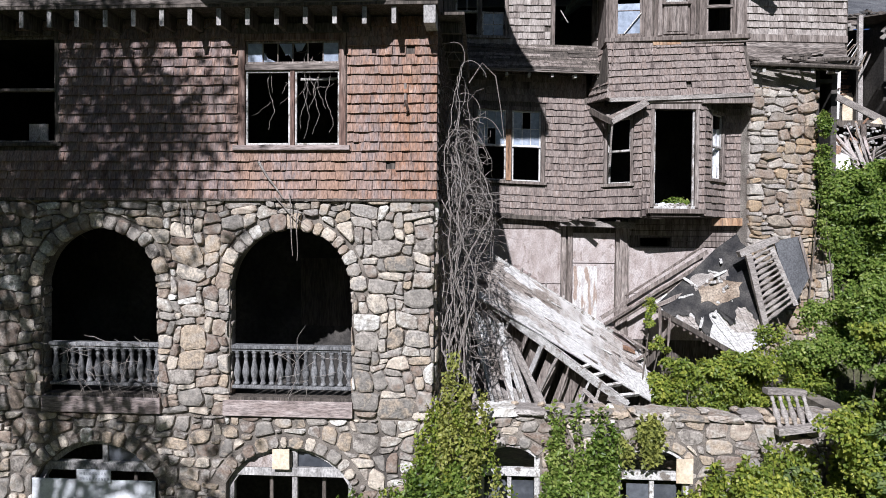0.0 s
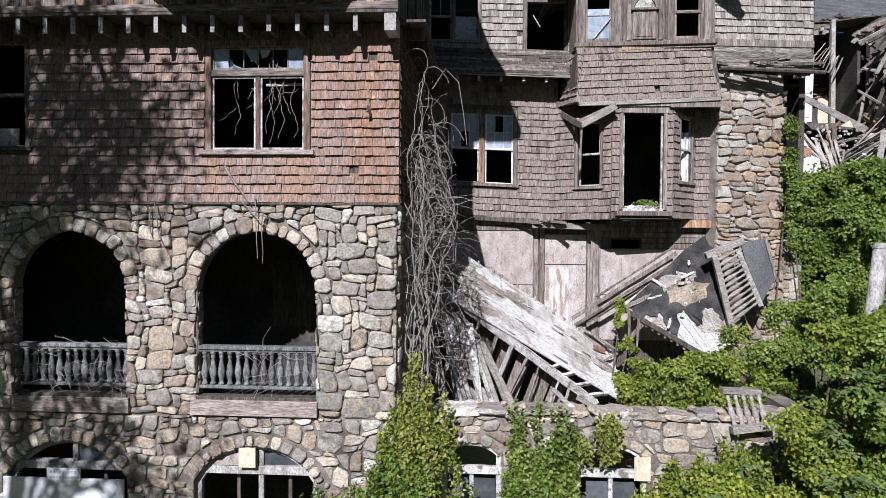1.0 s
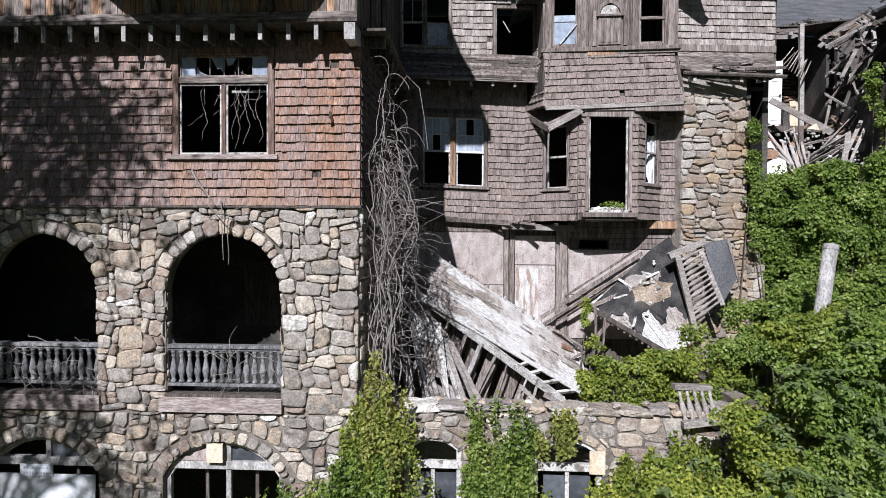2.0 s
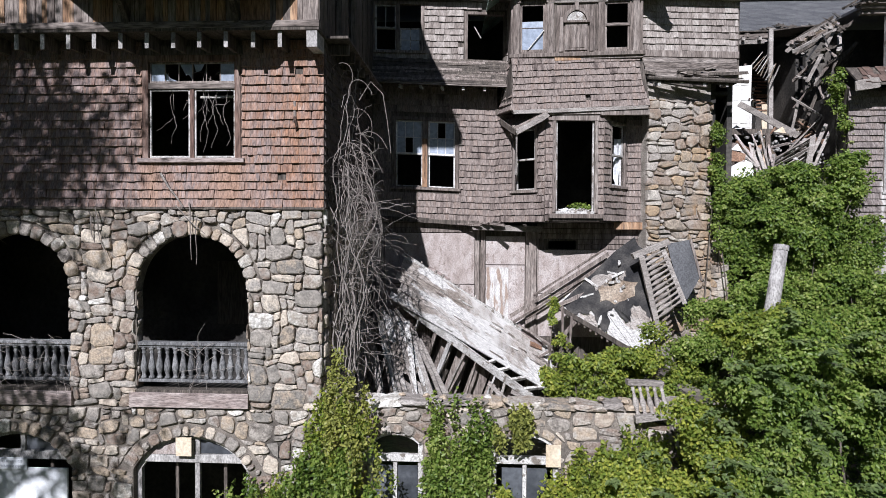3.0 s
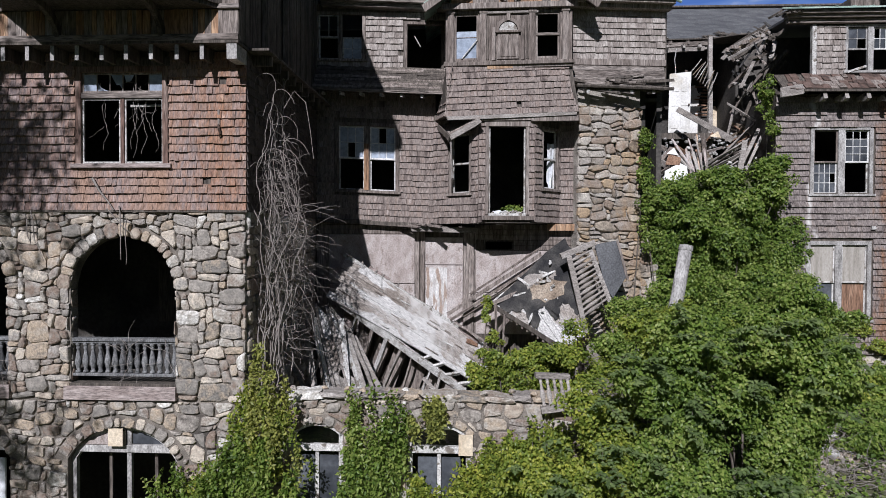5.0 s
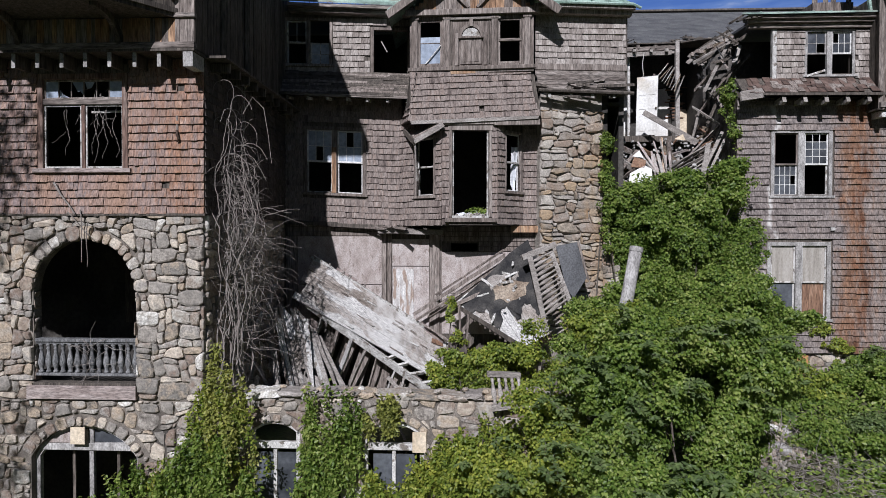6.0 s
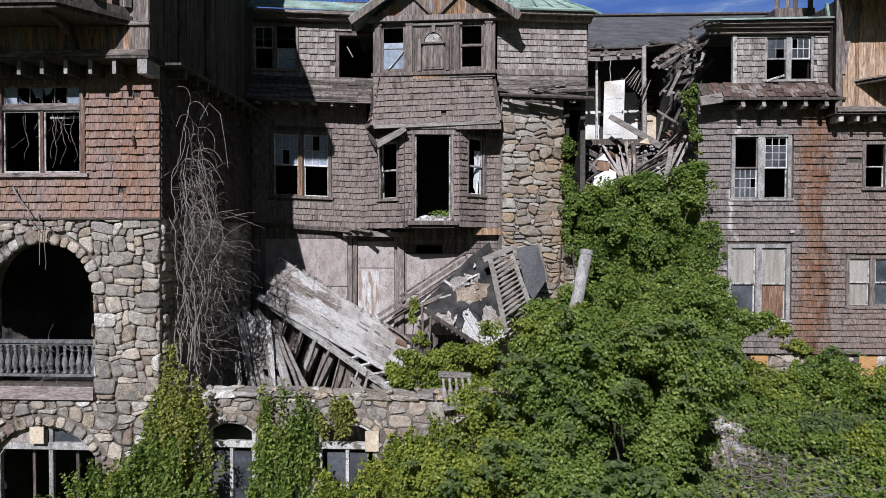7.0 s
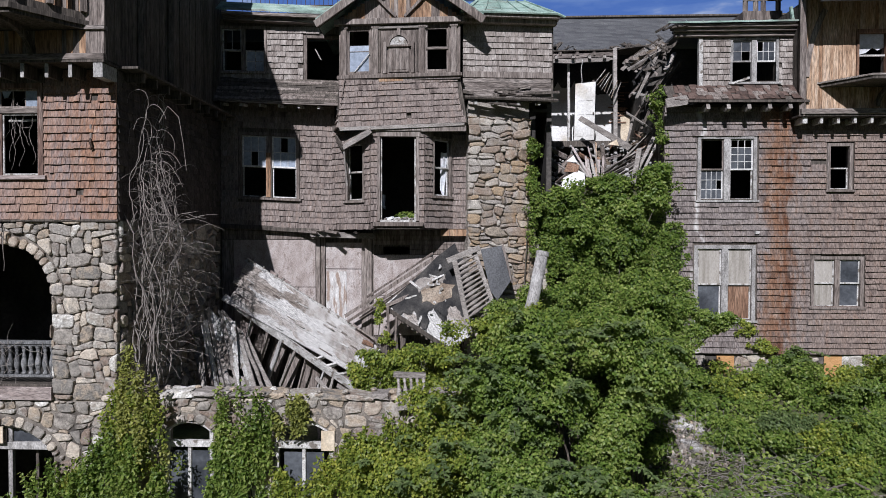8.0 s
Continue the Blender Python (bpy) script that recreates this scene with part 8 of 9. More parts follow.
def crown_points(blobs, clumps, per, rng, r=(0.22, 0.5), flat=False):
    """Leaf places gathered in uneven clumps over a set of ellipsoids."""
    vol = np.array([b[3] * b[5] for b in blobs])
    pick = rng.choice(len(blobs), clumps, p=vol / vol.sum())
    d = rng.normal(size=(clumps, 3))
    d /= np.linalg.norm(d, axis=1, keepdims=True)
    d[:, 1] = np.where(rng.random(clumps) < 0.75, -np.abs(d[:, 1]), d[:, 1])
    d[:, 2] = np.where((d[:, 2] < -0.2) & (rng.random(clumps) < 0.5), -d[:, 2], d[:, 2])
    B = np.array(blobs)[pick]
    rad = rng.uniform(0.45, 1.06, clumps)[:, None]
    cen = B[:, :3] + d * B[:, 3:6] * rad
    out = d / B[:, 3:6]
    out /= np.linalg.norm(out, axis=1, keepdims=True)
    cr = rng.uniform(*r, clumps)
    if flat:
        cr *= 0.7
    e = rng.normal(size=(clumps, per, 3))
    e /= np.linalg.norm(e, axis=2, keepdims=True)
    e *= (cr[:, None] * rng.uniform(0.25, 1.0, (clumps, per)) ** 0.6)[:, :, None] * np.array([1.0, 0.8 if not flat else 0.35, 0.75])
    pos = (cen[:, None] + e).reshape(-1, 3)
    nr = (out[:, None] * 0.8 + e / np.maximum(np.linalg.norm(e, axis=2, keepdims=True), 1e-6) * 0.35 + np.array([-0.1, -0.35, 0.65])).reshape(-1, 3)
    nr += rng.normal(size=nr.shape) * 0.7
    return pos, nr, cen


def shrub(name, label, category, blobs, clumps, per, material, seed, size=(0.036, 0.072), r=(0.12, 0.32), stems=8, group="", flat=False, fronds=0):
    per = int(per * 1.7)
    rng = np.random.default_rng(seed)
    pr = random.Random(seed)
    c = np.array(blobs)[:, :3].mean(axis=0)
    base = (float(c[0]), float(c[1]), ground_z(float(c[0]), float(c[1])))
    t = thing(name, label, category, group, at=base)
    pos, nr, cen = crown_points(blobs if flat or r[1] < 0.2 else lobes(blobs, rng), clumps, per, rng, r, flat)
    sz = rng.uniform(*size, len(pos))
    o = np.array(base)
    me = leaf_mesh("crown", pos - o, nr, sz, material, rng)
    cr = new("crown", me)
    cr.parent = t
    st = Buf()
    for k in range(stems):
        q = Vector(cen[pr.randrange(len(cen))])
        a = Vector((c[0] + pr.uniform(-0.8, 0.8), c[1] + pr.uniform(-0.2, 0.3), base[2] - 0.1))
        m = a.lerp(q, 0.5) + Vector((pr.uniform(-0.3, 0.3), 0.2, pr.uniform(0, 0.4)))
        st.tube([a, a.lerp(m, 0.5) + Vector((pr.uniform(-0.1, 0.1), 0, 0)), m, m.lerp(q, 0.6), q], 0.04, 0.01, 5)
    if st.v:
        tagged(part("runner_growth", local(t, st), M_BARK, t), kind="stuff")
    if fronds:
        # feathery leaves: leaflets in pairs along a drooping rib
        fp, fn, ribs = [], [], Buf()
        for k in range(fronds):
            p = Vector(cen[pr.randrange(len(cen))]) + Vector((pr.uniform(-0.2, 0.2), -0.15, pr.uniform(0, 0.25)))
            d = Vector((pr.uniform(-1, 1), pr.uniform(-0.9, 0.1), pr.uniform(-0.1, 0.7))).normalized()
            ln = pr.uniform(0.4, 0.7)
            pts = [p + d * ln * i / 9 + Vector((0, 0, -0.35 * ln * (i / 9) ** 2)) for i in range(10)]
            ribs.tube([pts[0], pts[5], pts[9]], 0.006, 0.003, 3)
            s = d.cross(Vector((0, 0, 1))).normalized()
            for q in pts[1:]:
                for sd in (-1, 1):
                    for m in range(2):
                        fp.append(q + s * sd * 0.035 * (m + 0.3))
                        fn.append(Vector((0, -0.3, 1)) + s * sd * 0.25 + Vector((pr.uniform(-0.3, 0.3), pr.uniform(-0.3, 0.3), 0)))
        me = leaf_mesh("fronds", np.array([tuple(x) for x in fp]) - o, np.array([tuple(x) for x in fn]), rng.uniform(0.05, 0.075, len(fp)), M_LEAF3, rng, 1.8)
        fo = new("fronds", me)
        fo.parent = t
        tagged(fo, "feathery blue-green leaves")
        tagged(part("rib_growth", local(t, ribs), M_TWIG, t), kind="stuff")
    return t


shrub("shrub", "tall dense green shrub with feathery lower branches", "shrub",
      [(9.5, 11.0, 4.3, 1.5, 1.0, 1.9), (10.7, 11.4, 4.1, 1.2, 1.0, 2.0), (8.3, 10.8, 3.5, 1.2, 0.9, 1.5)], 1050, 58, M_LEAF, 201, fronds=90, group="shrubs before the ruin")
shrub("shrub", "yellow-green shrub spilling over the terrace end", "shrub",
      [(7.1, 11.0, 2.9, 1.0, 0.8, 1.3), (6.2, 11.3, 2.6, 0.9, 0.5, 1.0)], 260, 55, M_LEAF2, 202, group="shrubs before the ruin", fronds=30)
shrub("shrub", "low leafy shrub at the foot of the bank", "shrub",
      [(9.0, 9.9, 1.9, 1.7, 0.9, 1.3), (11.0, 10.1, 1.6, 1.4, 0.9, 1.2)], 300, 55, M_LEAF, 203, group="shrubs before the ruin", fronds=70)
shrub("shrub", "green shrub filling the bank before the gap", "shrub",
      [(11.6, 13.2, 4.2, 1.1, 1.1, 1.9), (10.1, 13.6, 4.2, 1.2, 0.8, 1.7), (12.3, 14.4, 4.8, 0.8, 0.8, 1.6)], 600, 56, M_LEAF, 204, group="shrubs before the ruin")
for i, (bl, n, m) in enumerate((([(14.1, 17.6, 2.5, 0.7, 0.7, 0.8), (16.9, 17.8, 2.5, 0.6, 0.6, 0.9)], 130, M_LEAF), ([(17.6, 17.6, 2.6, 1.3, 0.7, 0.9)], 110, M_LEAF), ([(19.6, 17.5, 2.6, 1.4, 0.8, 1.0), (21.6, 17.3, 2.8, 1.2, 0.8, 1.1)], 190, M_LEAF2),
                                ([(16.2, 15.6, 1.8, 1.5, 0.9, 0.9)], 140, M_LEAF3), ([(18.6, 15.6, 1.9, 1.5, 0.9, 0.95)], 150, M_LEAF), ([(20.6, 15.3, 1.8, 1.5, 1.0, 1.0)], 150, M_LEAF),
                                ([(15.6, 13.6, 0.7, 1.4, 0.9, 0.8), (17.8, 13.2, 0.7, 1.5, 0.9, 0.9)], 200, M_LEAF), ([(12.4, 11.8, 1.0, 1.3, 0.8, 0.9)], 110, M_LEAF3), ([(15.4, 16.6, 2.0, 1.2, 0.8, 0.7)], 110, M_LEAF), ([(17.4, 16.5, 2.0, 1.3, 0.8, 0.75)], 120, M_LEAF2), ([(19.5, 16.4, 2.1, 1.3, 0.8, 0.8)], 120, M_LEAF), ([(22.3, 16.0, 2.2, 1.3, 1.0, 1.0)], 120, M_LEAF), ([(17.2, 14.5, 1.1, 1.3, 0.8, 0.8)], 120, M_LEAF2), ([(19.4, 14.2, 1.1, 1.5, 0.9, 0.9)], 140, M_LEAF), ([(13.2, 17.0, 2.9, 0.9, 0.6, 0.9)], 110, M_LEAF), ([(14.0, 12.2, 0.6, 1.3, 0.8, 0.6)], 100, M_LEAF2), ([(15.9, 15.2, 1.9, 0.9, 0.7, 0.8)], 110, M_LEAF3), ([(21.0, 13.6, 1.1, 1.5, 1.0, 1.1)], 130, M_LEAF), ([(15.2, 16.9, 2.0, 0.8, 0.6, 0.5)], 80, M_LEAF2), ([(18.4, 16.9, 2.5, 1.0, 0.6, 0.8)], 100, M_LEAF), ([(17.4, 18.2, 3.1, 0.8, 0.35, 0.8)], 90, M_LEAF), ([(20.9, 18.1, 3.2, 1.3, 0.4, 0.8)], 120, M_LEAF2))):
    shrub("bush", "low green bush on the bank below the far wing", "bush", bl, n, 55, m, 220 + i, group="bushes on the bank", stems=4, fronds=8)
BK = random.Random(88)
for i in range(16):
    x, y = 14.3 + 7.6 * (i % 8) / 7 + BK.uniform(-0.3, 0.3), (17.3 if i < 8 else 15.2) + BK.uniform(-0.4, 0.4)
    h = BK.uniform(0.35, 0.75)
    shrub("bush", "low green bush on the bank below the far wing", "bush", [(x, y, ground_z(x, y) + 0.25, BK.uniform(0.6, 1.0), 0.5, h)], 46, 44, M_LEAF2 if i % 3 == 1 else M_LEAF, 260 + i, group="bushes on the bank", stems=3, size=(0.045, 0.085))
shrub("creeper", "young creeper climbing the far wing's wall", "creeper", [(16.35, 18.66, 4.3, 0.3, 0.08, 0.7), (16.9, 18.6, 3.7, 0.4, 0.1, 0.5), (14.3, 18.62, 5.0, 0.3, 0.1, 0.6)], 34, 26, M_LEAF2, 240, r=(0.1, 0.22), flat=True, stems=0)
shrub("bush", "bright creeper leaves sprawling over the porch wreck", "bush", [(4.85, 14.6, 3.7, 0.35, 0.3, 0.75), (5.5, 14.5, 4.25, 0.55, 0.35, 0.5), (6.3, 14.3, 4.3, 0.6, 0.35, 0.4)], 110, 36, M_LEAF2, 229, size=(0.04, 0.075), r=(0.10, 0.24), stems=4)
shrub("bush", "green weeds growing out of the wrecked porch", "bush", [(6.0, 14.9, 3.6, 0.9, 0.7, 0.85), (7.3, 14.8, 4.0, 0.9, 0.8, 0.95)], 190, 50, M_LEAF2, 209, r=(0.16, 0.34))
shrub("shrub", "leafy shrub growing against the chimney's foot", "shrub", [(8.5, 15.3, 4.3, 1.0, 0.7, 1.3), (9.5, 14.6, 4.6, 0.9, 0.7, 1.5)], 330, 50, M_LEAF, 214, group="shrubs before the ruin")
shrub("shrub", "spreading olive-green shrub leaning on the far wing", "shrub", [(13.2, 16.6, 5.6, 0.8, 0.5, 0.9), (13.9, 16.3, 5.2, 0.7, 0.45, 0.7), (14.5, 16.5, 5.1, 0.55, 0.35, 0.4), (13.3, 17.2, 7.0, 0.6, 0.4, 0.8)], 250, 48, M_LEAF, 218, group="shrubs before the ruin", r=(0.12, 0.3))
shrub("shrub", "yellow-green shrub crown before the leaning column", "shrub", [(8.55, 12.15, 5.2, 0.75, 0.3, 0.6), (9.15, 12.2, 5.35, 0.65, 0.3, 0.55)], 150, 50, M_LEAF2, 219, group="shrubs before the ruin", r=(0.12, 0.26))
shrub("shrub", "leafy shrub round the leaning column", "shrub", [(10.0, 13.3, 5.1, 0.9, 0.5, 0.7), (8.9, 12.2, 5.0, 0.8, 0.4, 0.6), (9.5, 12.2, 5.2, 0.6, 0.35, 0.55), (11.2, 13.4, 5.3, 0.9, 0.6, 0.9)], 280, 50, M_LEAF, 215, group="shrubs before the ruin")
shrub("weed", "small green weed growing on the bay's sill", "weed", [(5.75, 16.95, 7.98, 0.28, 0.12, 0.14)], 14, 30, M_LEAF, 210, size=(0.04, 0.07), r=(0.08, 0.14), stems=0)
shrub("creeper", "dark creeper climbing the chimney's edge", "creeper", [(9.5, 17.25, 9.4, 0.12, 0.18, 1.5), (9.55, 17.2, 7.9, 0.2, 0.25, 1.0)], 60, 34, M_LEAF, 211, r=(0.08, 0.2), stems=3)
shrub("creeper", "dark creeper hanging in the torn corner", "creeper", [(13.75, 18.9, 9.8, 0.16, 0.3, 1.6), (13.7, 19.4, 11.6, 0.3, 0.4, 0.7)], 70, 32, M_LEAF, 212, r=(0.1, 0.22), stems=3)
shrub("creeper", "thin creeper on the shaded wreck", "creeper", [(5.0, 16.5, 5.2, 0.1, 0.1, 0.5), (5.2, 16.4, 4.4, 0.2, 0.1, 0.3)], 16, 26, M_LEAF2, 213, r=(0.06, 0.14), stems=2)

strands("creeper", "yellow-green creeper climbing the stone corner", [(-1.6, 1.6), (-1.2, 2.5), (-0.5, 3.0), (-0.25, 3.6), (0.0, 4.4), (0.14, 4.9), (0.22, 5.5), (0.32, 5.5), (0.36, 4.7), (0.65, 4.45), (0.9, 4.25), (1.2, 3.9), (1.1, 3.4), (1.4, 2.9), (1.3, 1.6)], 11.45, 0.24, 58, M_LEAF2, 306, size=(0.036, 0.066), thick=0.065, gaps=0.10, close=5.5)
strands("creeper", "yellow strands of creeper hanging at the corner", [(0.1, 2.8), (0.16, 5.0), (0.26, 6.0), (0.36, 6.0), (0.42, 4.9), (0.75, 4.6), (1.2, 4.0), (1.15, 2.8)], 11.38, 0.22, 27, M_YELLOWLEAF, 326, size=(0.034, 0.062), thick=0.055, gaps=0.0, close=6.0)
strands("creeper", "darker creeper leaves low on the stone corner", [(-3.3, 1.3), (-2.6, 1.9), (-2.0, 2.35), (-1.3, 2.75), (-0.6, 3.1), (0.1, 3.7), (0.7, 3.7), (1.1, 3.1), (1.3, 1.3)], 11.40, 0.34, 125, M_LEAF, 316, size=(0.036, 0.068), thick=0.075, gaps=0.02, close=4.0)
strands("creeper", "green creeper hanging over the terrace wall", [(2.1, 4.15), (2.6, 4.3), (3.2, 4.1), (3.35, 3.4), (3.1, 2.4), (3.2, 1.5), (1.8, 1.5), (2.0, 2.9)], 11.80, 0.22, 130, M_LEAF, 307, size=(0.038, 0.07), length=(0.3, 1.1), thick=0.08, close=4.0)
strands("creeper", "yellowing creeper on the terrace wall", [(3.3, 4.1), (3.7, 4.05), (4.05, 3.9), (3.9, 3.3), (3.6, 3.1), (3.4, 3.3)], 11.82, 0.08, 40, M_YELLOWLEAF, 308, length=(0.2, 0.6))
strands("creeper", "pale green creeper at the foot of the terrace arches", [(3.3, 2.75), (4.1, 2.7), (4.9, 2.9), (5.0, 2.4), (4.4, 1.6), (3.4, 1.5)], 11.75, 0.1, 60, M_LEAF2, 309, length=(0.2, 0.8))
strands("creeper", "leafy creeper spilling over the terrace's end", [(4.9, 1.5), (4.9, 2.9), (5.2, 3.6), (5.6, 3.9), (6.0, 3.55), (6.6, 3.5), (7.3, 3.8), (7.6, 2.8), (7.6, 1.5)], 11.72, 0.45, 210, M_LEAF2, 310, length=(0.3, 1.2))
drape("creeper", "thick green creeper covering the rubble mound", [(9.4, 4.5), (9.55, 6.4), (9.6, 8.2), (10.0, 9.0), (10.6, 9.1), (11.2, 9.0), (12.0, 9.25), (12.7, 9.2), (13.3, 9.5), (13.75, 9.9), (13.8, 7.5), (13.6, 5.8), (13.2, 4.5)], 18.0, 0.9, 800, 55, M_LEAF, 311, size=(0.045, 0.08), r=(0.10, 0.25), lean=0.1, gaps=-0.7)
shrub("creeper", "lumpy crown of creeper over the rubble mound", "creeper", [(10.5, 17.3, 6.0, 1.0, 0.6, 1.3), (10.5, 17.6, 8.1, 0.9, 0.5, 0.9), (11.7, 17.3, 7.2, 1.1, 0.6, 1.3), (12.9, 17.4, 7.9, 0.9, 0.5, 1.3), (12.4, 17.1, 5.9, 1.1, 0.6, 1.2), (11.9, 17.9, 8.75, 1.3, 0.4, 0.45), (13.3, 17.9, 9.2, 0.5, 0.4, 0.6)], 460, 44, M_LEAF, 341, size=(0.045, 0.085), r=(0.12, 0.28), stems=5)

# bare vines on the shaded corner
VR = random.Random(9)


def vine_path(p, d, n, step, wander, grav=0.0, lo=None):
    pts = [Vector(p)]
    d = Vector(d).normalized()
    for _ in range(n):
        d = (d + Vector((VR.uniform(-1, 1), VR.uniform(-1, 1), VR.uniform(-1, 1))) * wander + Vector((0, 0, grav))).normalized()
        q = pts[-1] + d * step
        if lo is not None:
            q.x = min(max(q.x, lo[0]), lo[1])
        pts.append(q)
    return pts


tv = thing("dry_vine_tangle", "tall tangle of bare grey vines against the shaded corner", "vine")


def vine_room(z):
    """Middle and half width of the tangle at a height."""
    rows = ((3.0, 0.34, 0.30), (5.0, 0.36, 0.32), (6.6, 0.44, 0.40), (7.8, 0.48, 0.44), (8.8, 0.42, 0.36), (9.8, 0.42, 0.20), (10.8, 0.50, 0.07))
    for (z0, c0, h0), (z1, c1, h1) in zip(rows, rows[1:]):
        if z <= z1:
            f = max(0.0, (z - z0) / (z1 - z0))
            return c0 + (c1 - c0) * f, h0 + (h1 - h0) * f
    return rows[-1][1:]


for k in range(27):
    z0, z1 = VR.uniform(3.0, 5.2), VR.triangular(6.6, 10.0, 8.6) if k > 9 else VR.uniform(9.7, 10.6)
    u, y0 = VR.uniform(-0.9, 0.9), VR.uniform(11.85, 12.9)
    w1, w2, p1, p2 = VR.uniform(0.7, 1.5), VR.uniform(2.6, 5.0), VR.uniform(0, 6), VR.uniform(0, 6)
    pts, z = [], z0
    while z < z1:
        c, h = vine_room(z)
        pts.append(Vector((c + h * (u * 0.75 + 0.45 * math.sin(z * w1 + p1) + 0.20 * math.sin(z * w2 + p2)) + VR.uniform(-0.022, 0.022), y0 + 0.15 * math.sin(z * 1.3 + p2), z)))
        z += 0.13
    # the free end arches over and hangs down
    q, d = pts[-1], Vector((VR.choice((-1, 1, 1)) * VR.uniform(0.1, 0.5), -0.1, 1)).normalized()
    for i in range(VR.randint(5, 13)):
        d = (d + Vector((VR.uniform(-0.35, 0.4), VR.uniform(-0.1, 0.1), -0.34))).normalized()
        q = q + d * 0.075
        q.x = max(q.x, 0.04)
        pts.append(q.copy())
    part("stem", Buf().tube(pts, VR.uniform(0.011, 0.022), 0.005, 5), M_TWIG if k % 3 else M_VINE, tv)
tb = Buf()
for k in range(260):
    z = VR.triangular(4.2, 9.8, 7.8)
    c, h = vine_room(z)
    d = (VR.uniform(-0.8, 1.0), VR.uniform(-0.5, 0.3), VR.uniform(-0.7, 0.9))
    tb.tube(vine_path((c + h * VR.triangular(-1, 1, -0.1), VR.uniform(11.85, 12.9), z), d, VR.randint(6, 16), VR.uniform(0.05, 0.09), 0.42, -0.08, (0.03, c + h + 0.15)), VR.uniform(0.004, 0.008), 0.003, 4)
tagged(part("thicket", tb, M_VINE, tv), "tangle of thin dry twigs", kind="stuff")
sb = Buf()
for k in range(60):
    z = VR.uniform(4.6, 8.0)
    c, h = vine_room(z)
    sb.tube(vine_path((c + h * 0.6, VR.uniform(12.2, 13.4), z), (VR.uniform(0.3, 1), VR.uniform(-0.2, 0.4), VR.uniform(-0.6, 0.6)), VR.randint(6, 14), 0.08, 0.30, -0.04), VR.uniform(0.005, 0.009), 0.003, 4)
tagged(part("side_growth", sb, M_VINE, tv), "thin shoots straggling into the recess", kind="stuff")
part("runner", Buf().tube([(0.55, 12.3, 10.0), (0.8, 12.2, 10.35), (1.05, 12.2, 10.1), (1.15, 12.2, 9.5), (1.22, 12.2, 8.9)], 0.012, 0.006, 5), M_VINE, tv)
# thin vines on the sunlit stone front and in the window
vf = thing("dry_vine", "thin dry vine creeping over the stone arches", "vine")
for p, d, n in (((-4.62, 11.40, 7.7), (0.05, 0, -1), 9), ((-4.5, 11.40, 7.75), (0.15, 0, -1), 7), ((-7.5, 11.4, 7.75), (0.4, 0, -0.4), 8), ((-2.62, 11.40, 7.85), (0.05, 0, -1), 7), ((-2.45, 11.40, 7.6), (-0.05, 0, -1), 6), ((-7.7, 11.4, 7.6), (-0.2, 0, -1), 10), ((-2.9, 11.42, 7.8), (0.4, 0, -0.3), 6)):
    part("stem", Buf().tube(vine_path(p, d, n, 0.16, 0.22), 0.014, 0.005, 5), M_VINE, vf)
vw = thing("dry_vine", "dead curling vine hanging inside the broken window", "vine")
for k in range(9):
    xa = VR.choice((-3.05, -2.95, -2.4, -2.25, -2.1)) + VR.uniform(-0.08, 0.08)
    pts, q, ph = [], Vector((xa, 11.60, 10.5 - VR.uniform(0, 0.3))), VR.uniform(0, 6)
    for i in range(VR.randint(12, 24)):
        q = q + Vector((0.025 * math.sin(i * 0.45 + ph) + VR.uniform(-0.02, 0.02), VR.uniform(-0.01, 0.01), -0.075 * VR.uniform(0.5, 1.2)))
        pts.append(q.copy())
    part("stem", Buf().tube(pts, 0.008, 0.004, 4), M_TWIG, vw)
for k in range(9):
    part("stem", Buf().tube(vine_path((VR.uniform(-3.2, -1.95), 11.58, VR.uniform(9.4, 10.4)), (VR.uniform(-1, 1), 0, VR.uniform(-0.5, 0.5)), 7, 0.07, 0.5), 0.006, 0.003, 4), M_TWIG, vw)
vb = thing("dry_vine", "dry grass and vine tangled in the balusters", "vine")
gbuf = Buf()
for k in range(70):
    x = VR.uniform(-7.1, -5.2) if k < 48 else VR.uniform(-3.0, -1.7)
    gbuf.tube(vine_path((x, 11.54, VR.uniform(4.3, 5.12)), (VR.uniform(-1, 1), -0.1, VR.uniform(-0.8, 0.5)), VR.randint(3, 6), 0.11, 0.45, -0.1), 0.006, 0.003, 4)
tagged(part("dry_growth", gbuf, M_TWIG, vb), kind="stuff")
# brushwood and stones at the foot of the bank
bw = thing("brushwood", "grey-brown dry brushwood on the bank", "brushwood")
bbuf = Buf()
for k in range(330):
    x = VR.gauss(13.9, 1.0)
    y = VR.uniform(13.0, 15.6)
    bbuf.tube(vine_path((x, y, ground_z(x, y) + VR.uniform(0, 0.1)), (VR.uniform(-1, 1), VR.uniform(-0.6, 0.3), VR.uniform(0.1, 0.5)), VR.randint(3, 6), VR.uniform(0.12, 0.22), 0.3, -0.12), VR.uniform(0.006, 0.012), 0.003, 4)
tagged(part("thicket", bbuf, M_TWIG, bw), kind="stuff")
def bank_stone(x, y, r):
    return Buf().lathe([(r * 0.6, -0.05), (r, r * 0.25), (r * 0.85, r * 0.6), (r * 0.35, r * 0.75)], pose(x, y, ground_z(x, y) + VR.uniform(0, 0.06), VR.uniform(-25, 25), VR.uniform(-25, 25), VR.uniform(0, 90)), 6)


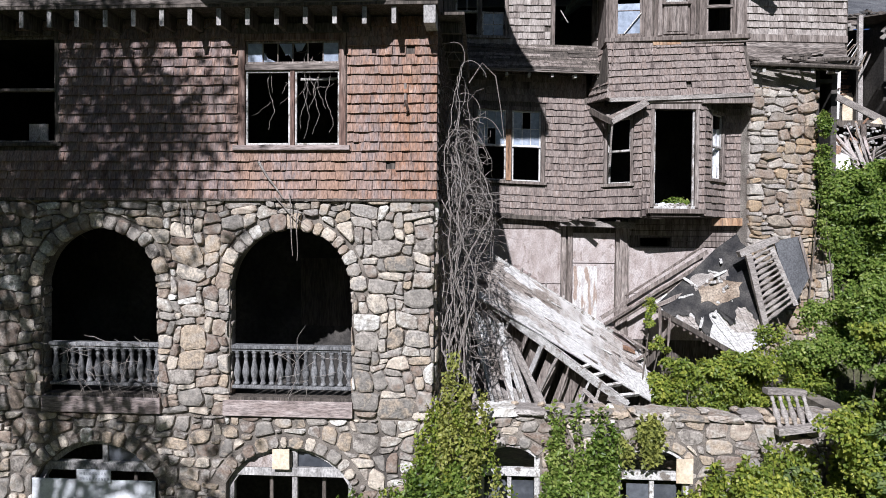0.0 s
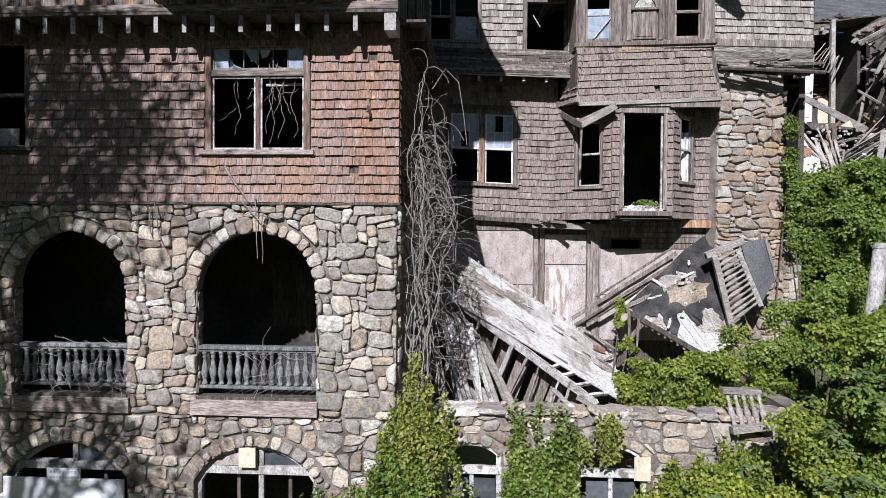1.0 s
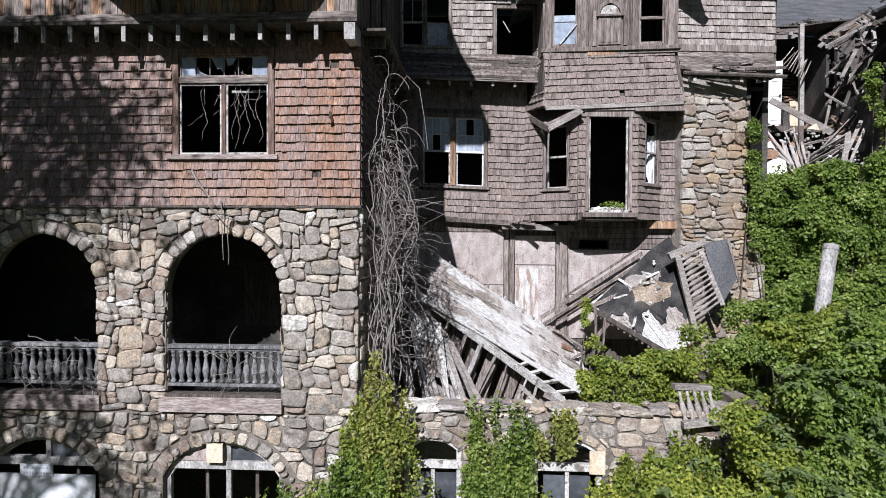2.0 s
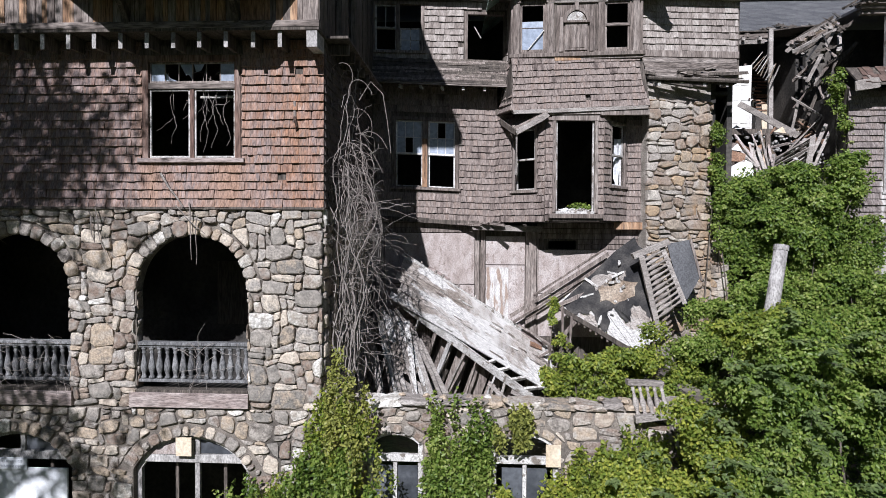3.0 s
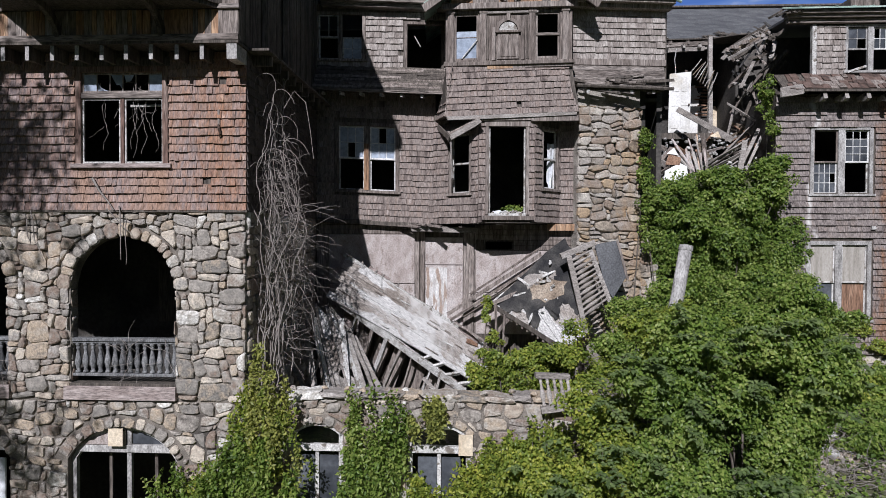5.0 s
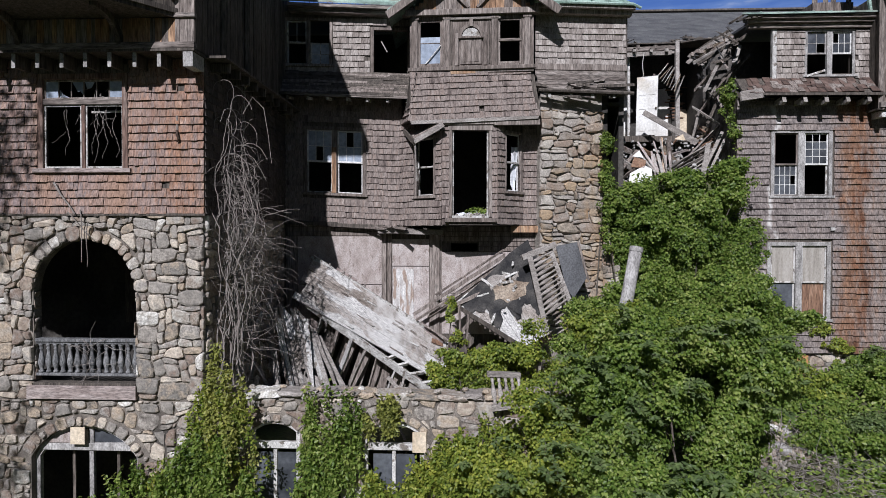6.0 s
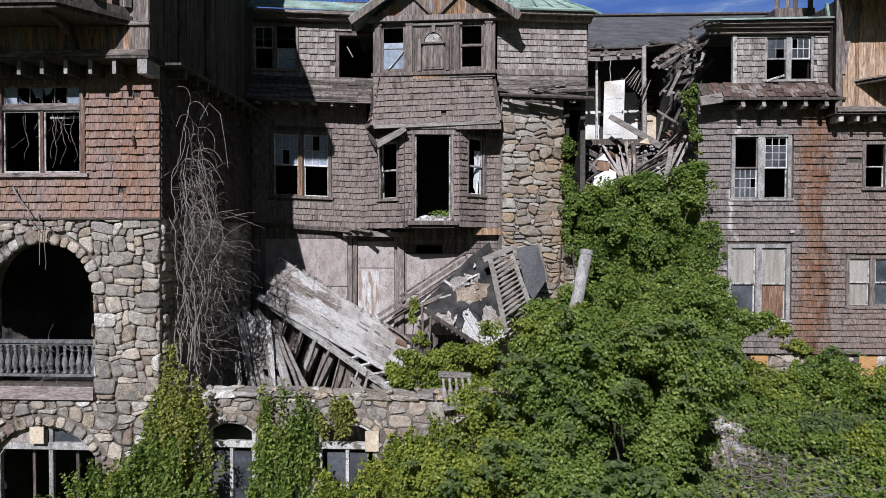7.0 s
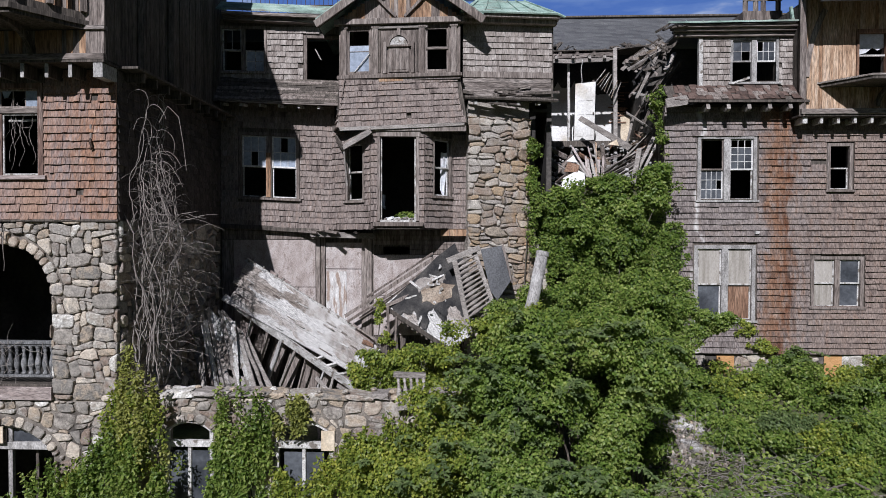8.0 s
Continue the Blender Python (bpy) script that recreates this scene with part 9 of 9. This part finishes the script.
for k in range(60):
    rs = thing("rubble_stone", "pale broken stone on the bank", "stone", "bank rubble")
    part("block", bank_stone(VR.gauss(13.3, 0.5), VR.uniform(14.6, 16.2), VR.uniform(0.06, 0.17)), M_RUBBLE if k % 3 == 0 else M_STONE, rs)
chips = Buf()
for k in range(420):
    q = bank_stone(VR.gauss(13.3, 0.6), VR.uniform(14.3, 16.4), VR.uniform(0.025, 0.07))
    chips.add(q.v, q.f)
tagged(part("rubble_chips", chips, M_STONE_I), "small stone chips and earth on the bank", "rubble", kind="stuff")

gc = np.random.default_rng(55)
gxy = np.stack([gc.uniform(10.5, 24, 26000), gc.uniform(11, 18.6, 26000)], axis=1)
gn = np.sin(gxy[:, 0] * 1.7) * np.cos(gxy[:, 1] * 2.1 + gxy[:, 0] * 0.6)
gxy = gxy[(gn + gc.normal(size=len(gn)) * 0.5 > -0.45) & (((gxy[:, 0] - 13.3) / 0.9) ** 2 + ((gxy[:, 1] - 15.2) / 1.1) ** 2 > gc.uniform(0.0, 1.3, len(gn)))]
gpos = np.array([(x, y, ground_z(x, y) + abs(gc.normal()) * 0.16) for x, y in gxy])
tagged(new("ground_cover", leaf_mesh("ground_cover", gpos, gc.normal(size=gpos.shape) * 0.4 + np.array([-0.1, -0.4, 0.9]), gc.uniform(0.06, 0.12, len(gpos)), M_LEAF, gc)), "low leafy weeds covering the bank", "weeds", kind="stuff")
# unseen trees added behind the camera's way to block low skylight
wrng = np.random.default_rng(71)
WR = random.Random(71)
kinds = []
for k in range(3):
    tt = thing("tree", "unseen leafy tree added to block low skylight", "tree", "trees across the drive", at=(0, -60, 0))
    h = 15 + 2 * k
    part("trunk", Buf().tube([(0, 0, -0.3), (0.15, 0.1, h * 0.35), (-0.1, 0.1, h * 0.7), (0.1, 0, h * 0.95)], 0.38, 0.08, 8), M_BARK, tt, smooth=True)
    cn2 = np.stack([wrng.normal(size=70) * 2.3, wrng.normal(size=70) * 2.3, h * wrng.uniform(0.12, 1.05, 70)], axis=1)
    pp = (cn2[:, None] + wrng.normal(size=(70, 60, 3)) * np.array([0.8, 0.8, 0.6])).reshape(-1, 3)
    cwn = new("crown", leaf_mesh("crown", pp, wrng.normal(size=pp.shape) + np.array([0, 0.3, 0.6]), wrng.uniform(0.35, 0.6, len(pp)), M_LEAF, wrng))
    cwn.parent = tt
    lb2 = Buf()
    for q in range(14):
        e = Vector(cn2[q * 5])
        s0 = Vector((0, 0.1, max(2.0, e.z - 1.5)))
        lb2.tube([s0, s0.lerp(e, 0.5) + Vector((0, 0, 0.3)), e], 0.09, 0.03, 5)
    part("limb_growth", lb2, M_BARK, tt)
    kinds.append(tt)
for k in range(27):
    wa = -0.3 + (math.pi + 0.6) * k / 26
    wr0 = WR.uniform(36, 46)
    m = pose(4 + wr0 * 1.15 * math.cos(wa), 8 - wr0 * math.sin(wa), 0, 0, 0, WR.uniform(0, 360))
    if k < 3:
        kinds[k].matrix_basis = m
    else:
        copy_thing(kinds[k % 3], m)

# tree beside the drive, whose crown throws the dappled shade
tree = thing("tree", "tall broadleaf tree standing before the stone block", "tree", at=(-9.6, 0.6, 0))
trk = Buf().tube([(0, 0, -0.2), (0.1, 0.1, 4), (0.0, 0.2, 8), (0.4, 0.2, 12), (0.8, 0.3, 16)], 0.32, 0.10, 9)
part("trunk", trk, M_BARK, tree, smooth=True)
TRR = random.Random(4)
lim = Buf()
tips = []
for c, n, rx, rz in (((1.4, 0.3, 17.7), 21, 2.1, 1.3), ((-0.8, 0.3, 18.6), 13, 1.3, 1.5), ((-1.0, 0.2, 15.4), 20, 1.2, 3.0), ((0.9, 0.2, 12.0), 7, 1.5, 0.45)):
    for k in range(n):
        a = TRR.uniform(0, 6.28)
        q = math.sqrt(TRR.random())
        e = Vector((c[0] + rx * q * math.cos(a), c[1] + TRR.uniform(-1, 1), c[2] + rz * q * math.sin(a)))
        s = Vector((0.3, 0.2, max(6.0, min(16.0, e.z - 2.2))))
        lim.tube([s, s.lerp(e, 0.5) + Vector((0, 0, 0.3)), e], 0.07, 0.02, 5)
        tips.append(e)
part("limbs", lim, M_BARK, tree)
trg = np.random.default_rng(44)
cp = []
for e in tips:
    for q in range(9):
        cp.append(np.array(e) + trg.normal(size=3) * np.array([0.55, 0.8, 0.5]))
cp = np.array(cp)
cpos = (cp[:, None] + trg.normal(size=(len(cp), 16, 3)) * 0.26).reshape(-1, 3)
cw = new("crown", leaf_mesh("crown", cpos, trg.normal(size=cpos.shape) + np.array([0, 0, 0.6]), trg.uniform(0.10, 0.17, len(cpos)), M_LEAF, trg))
cw.parent = tree
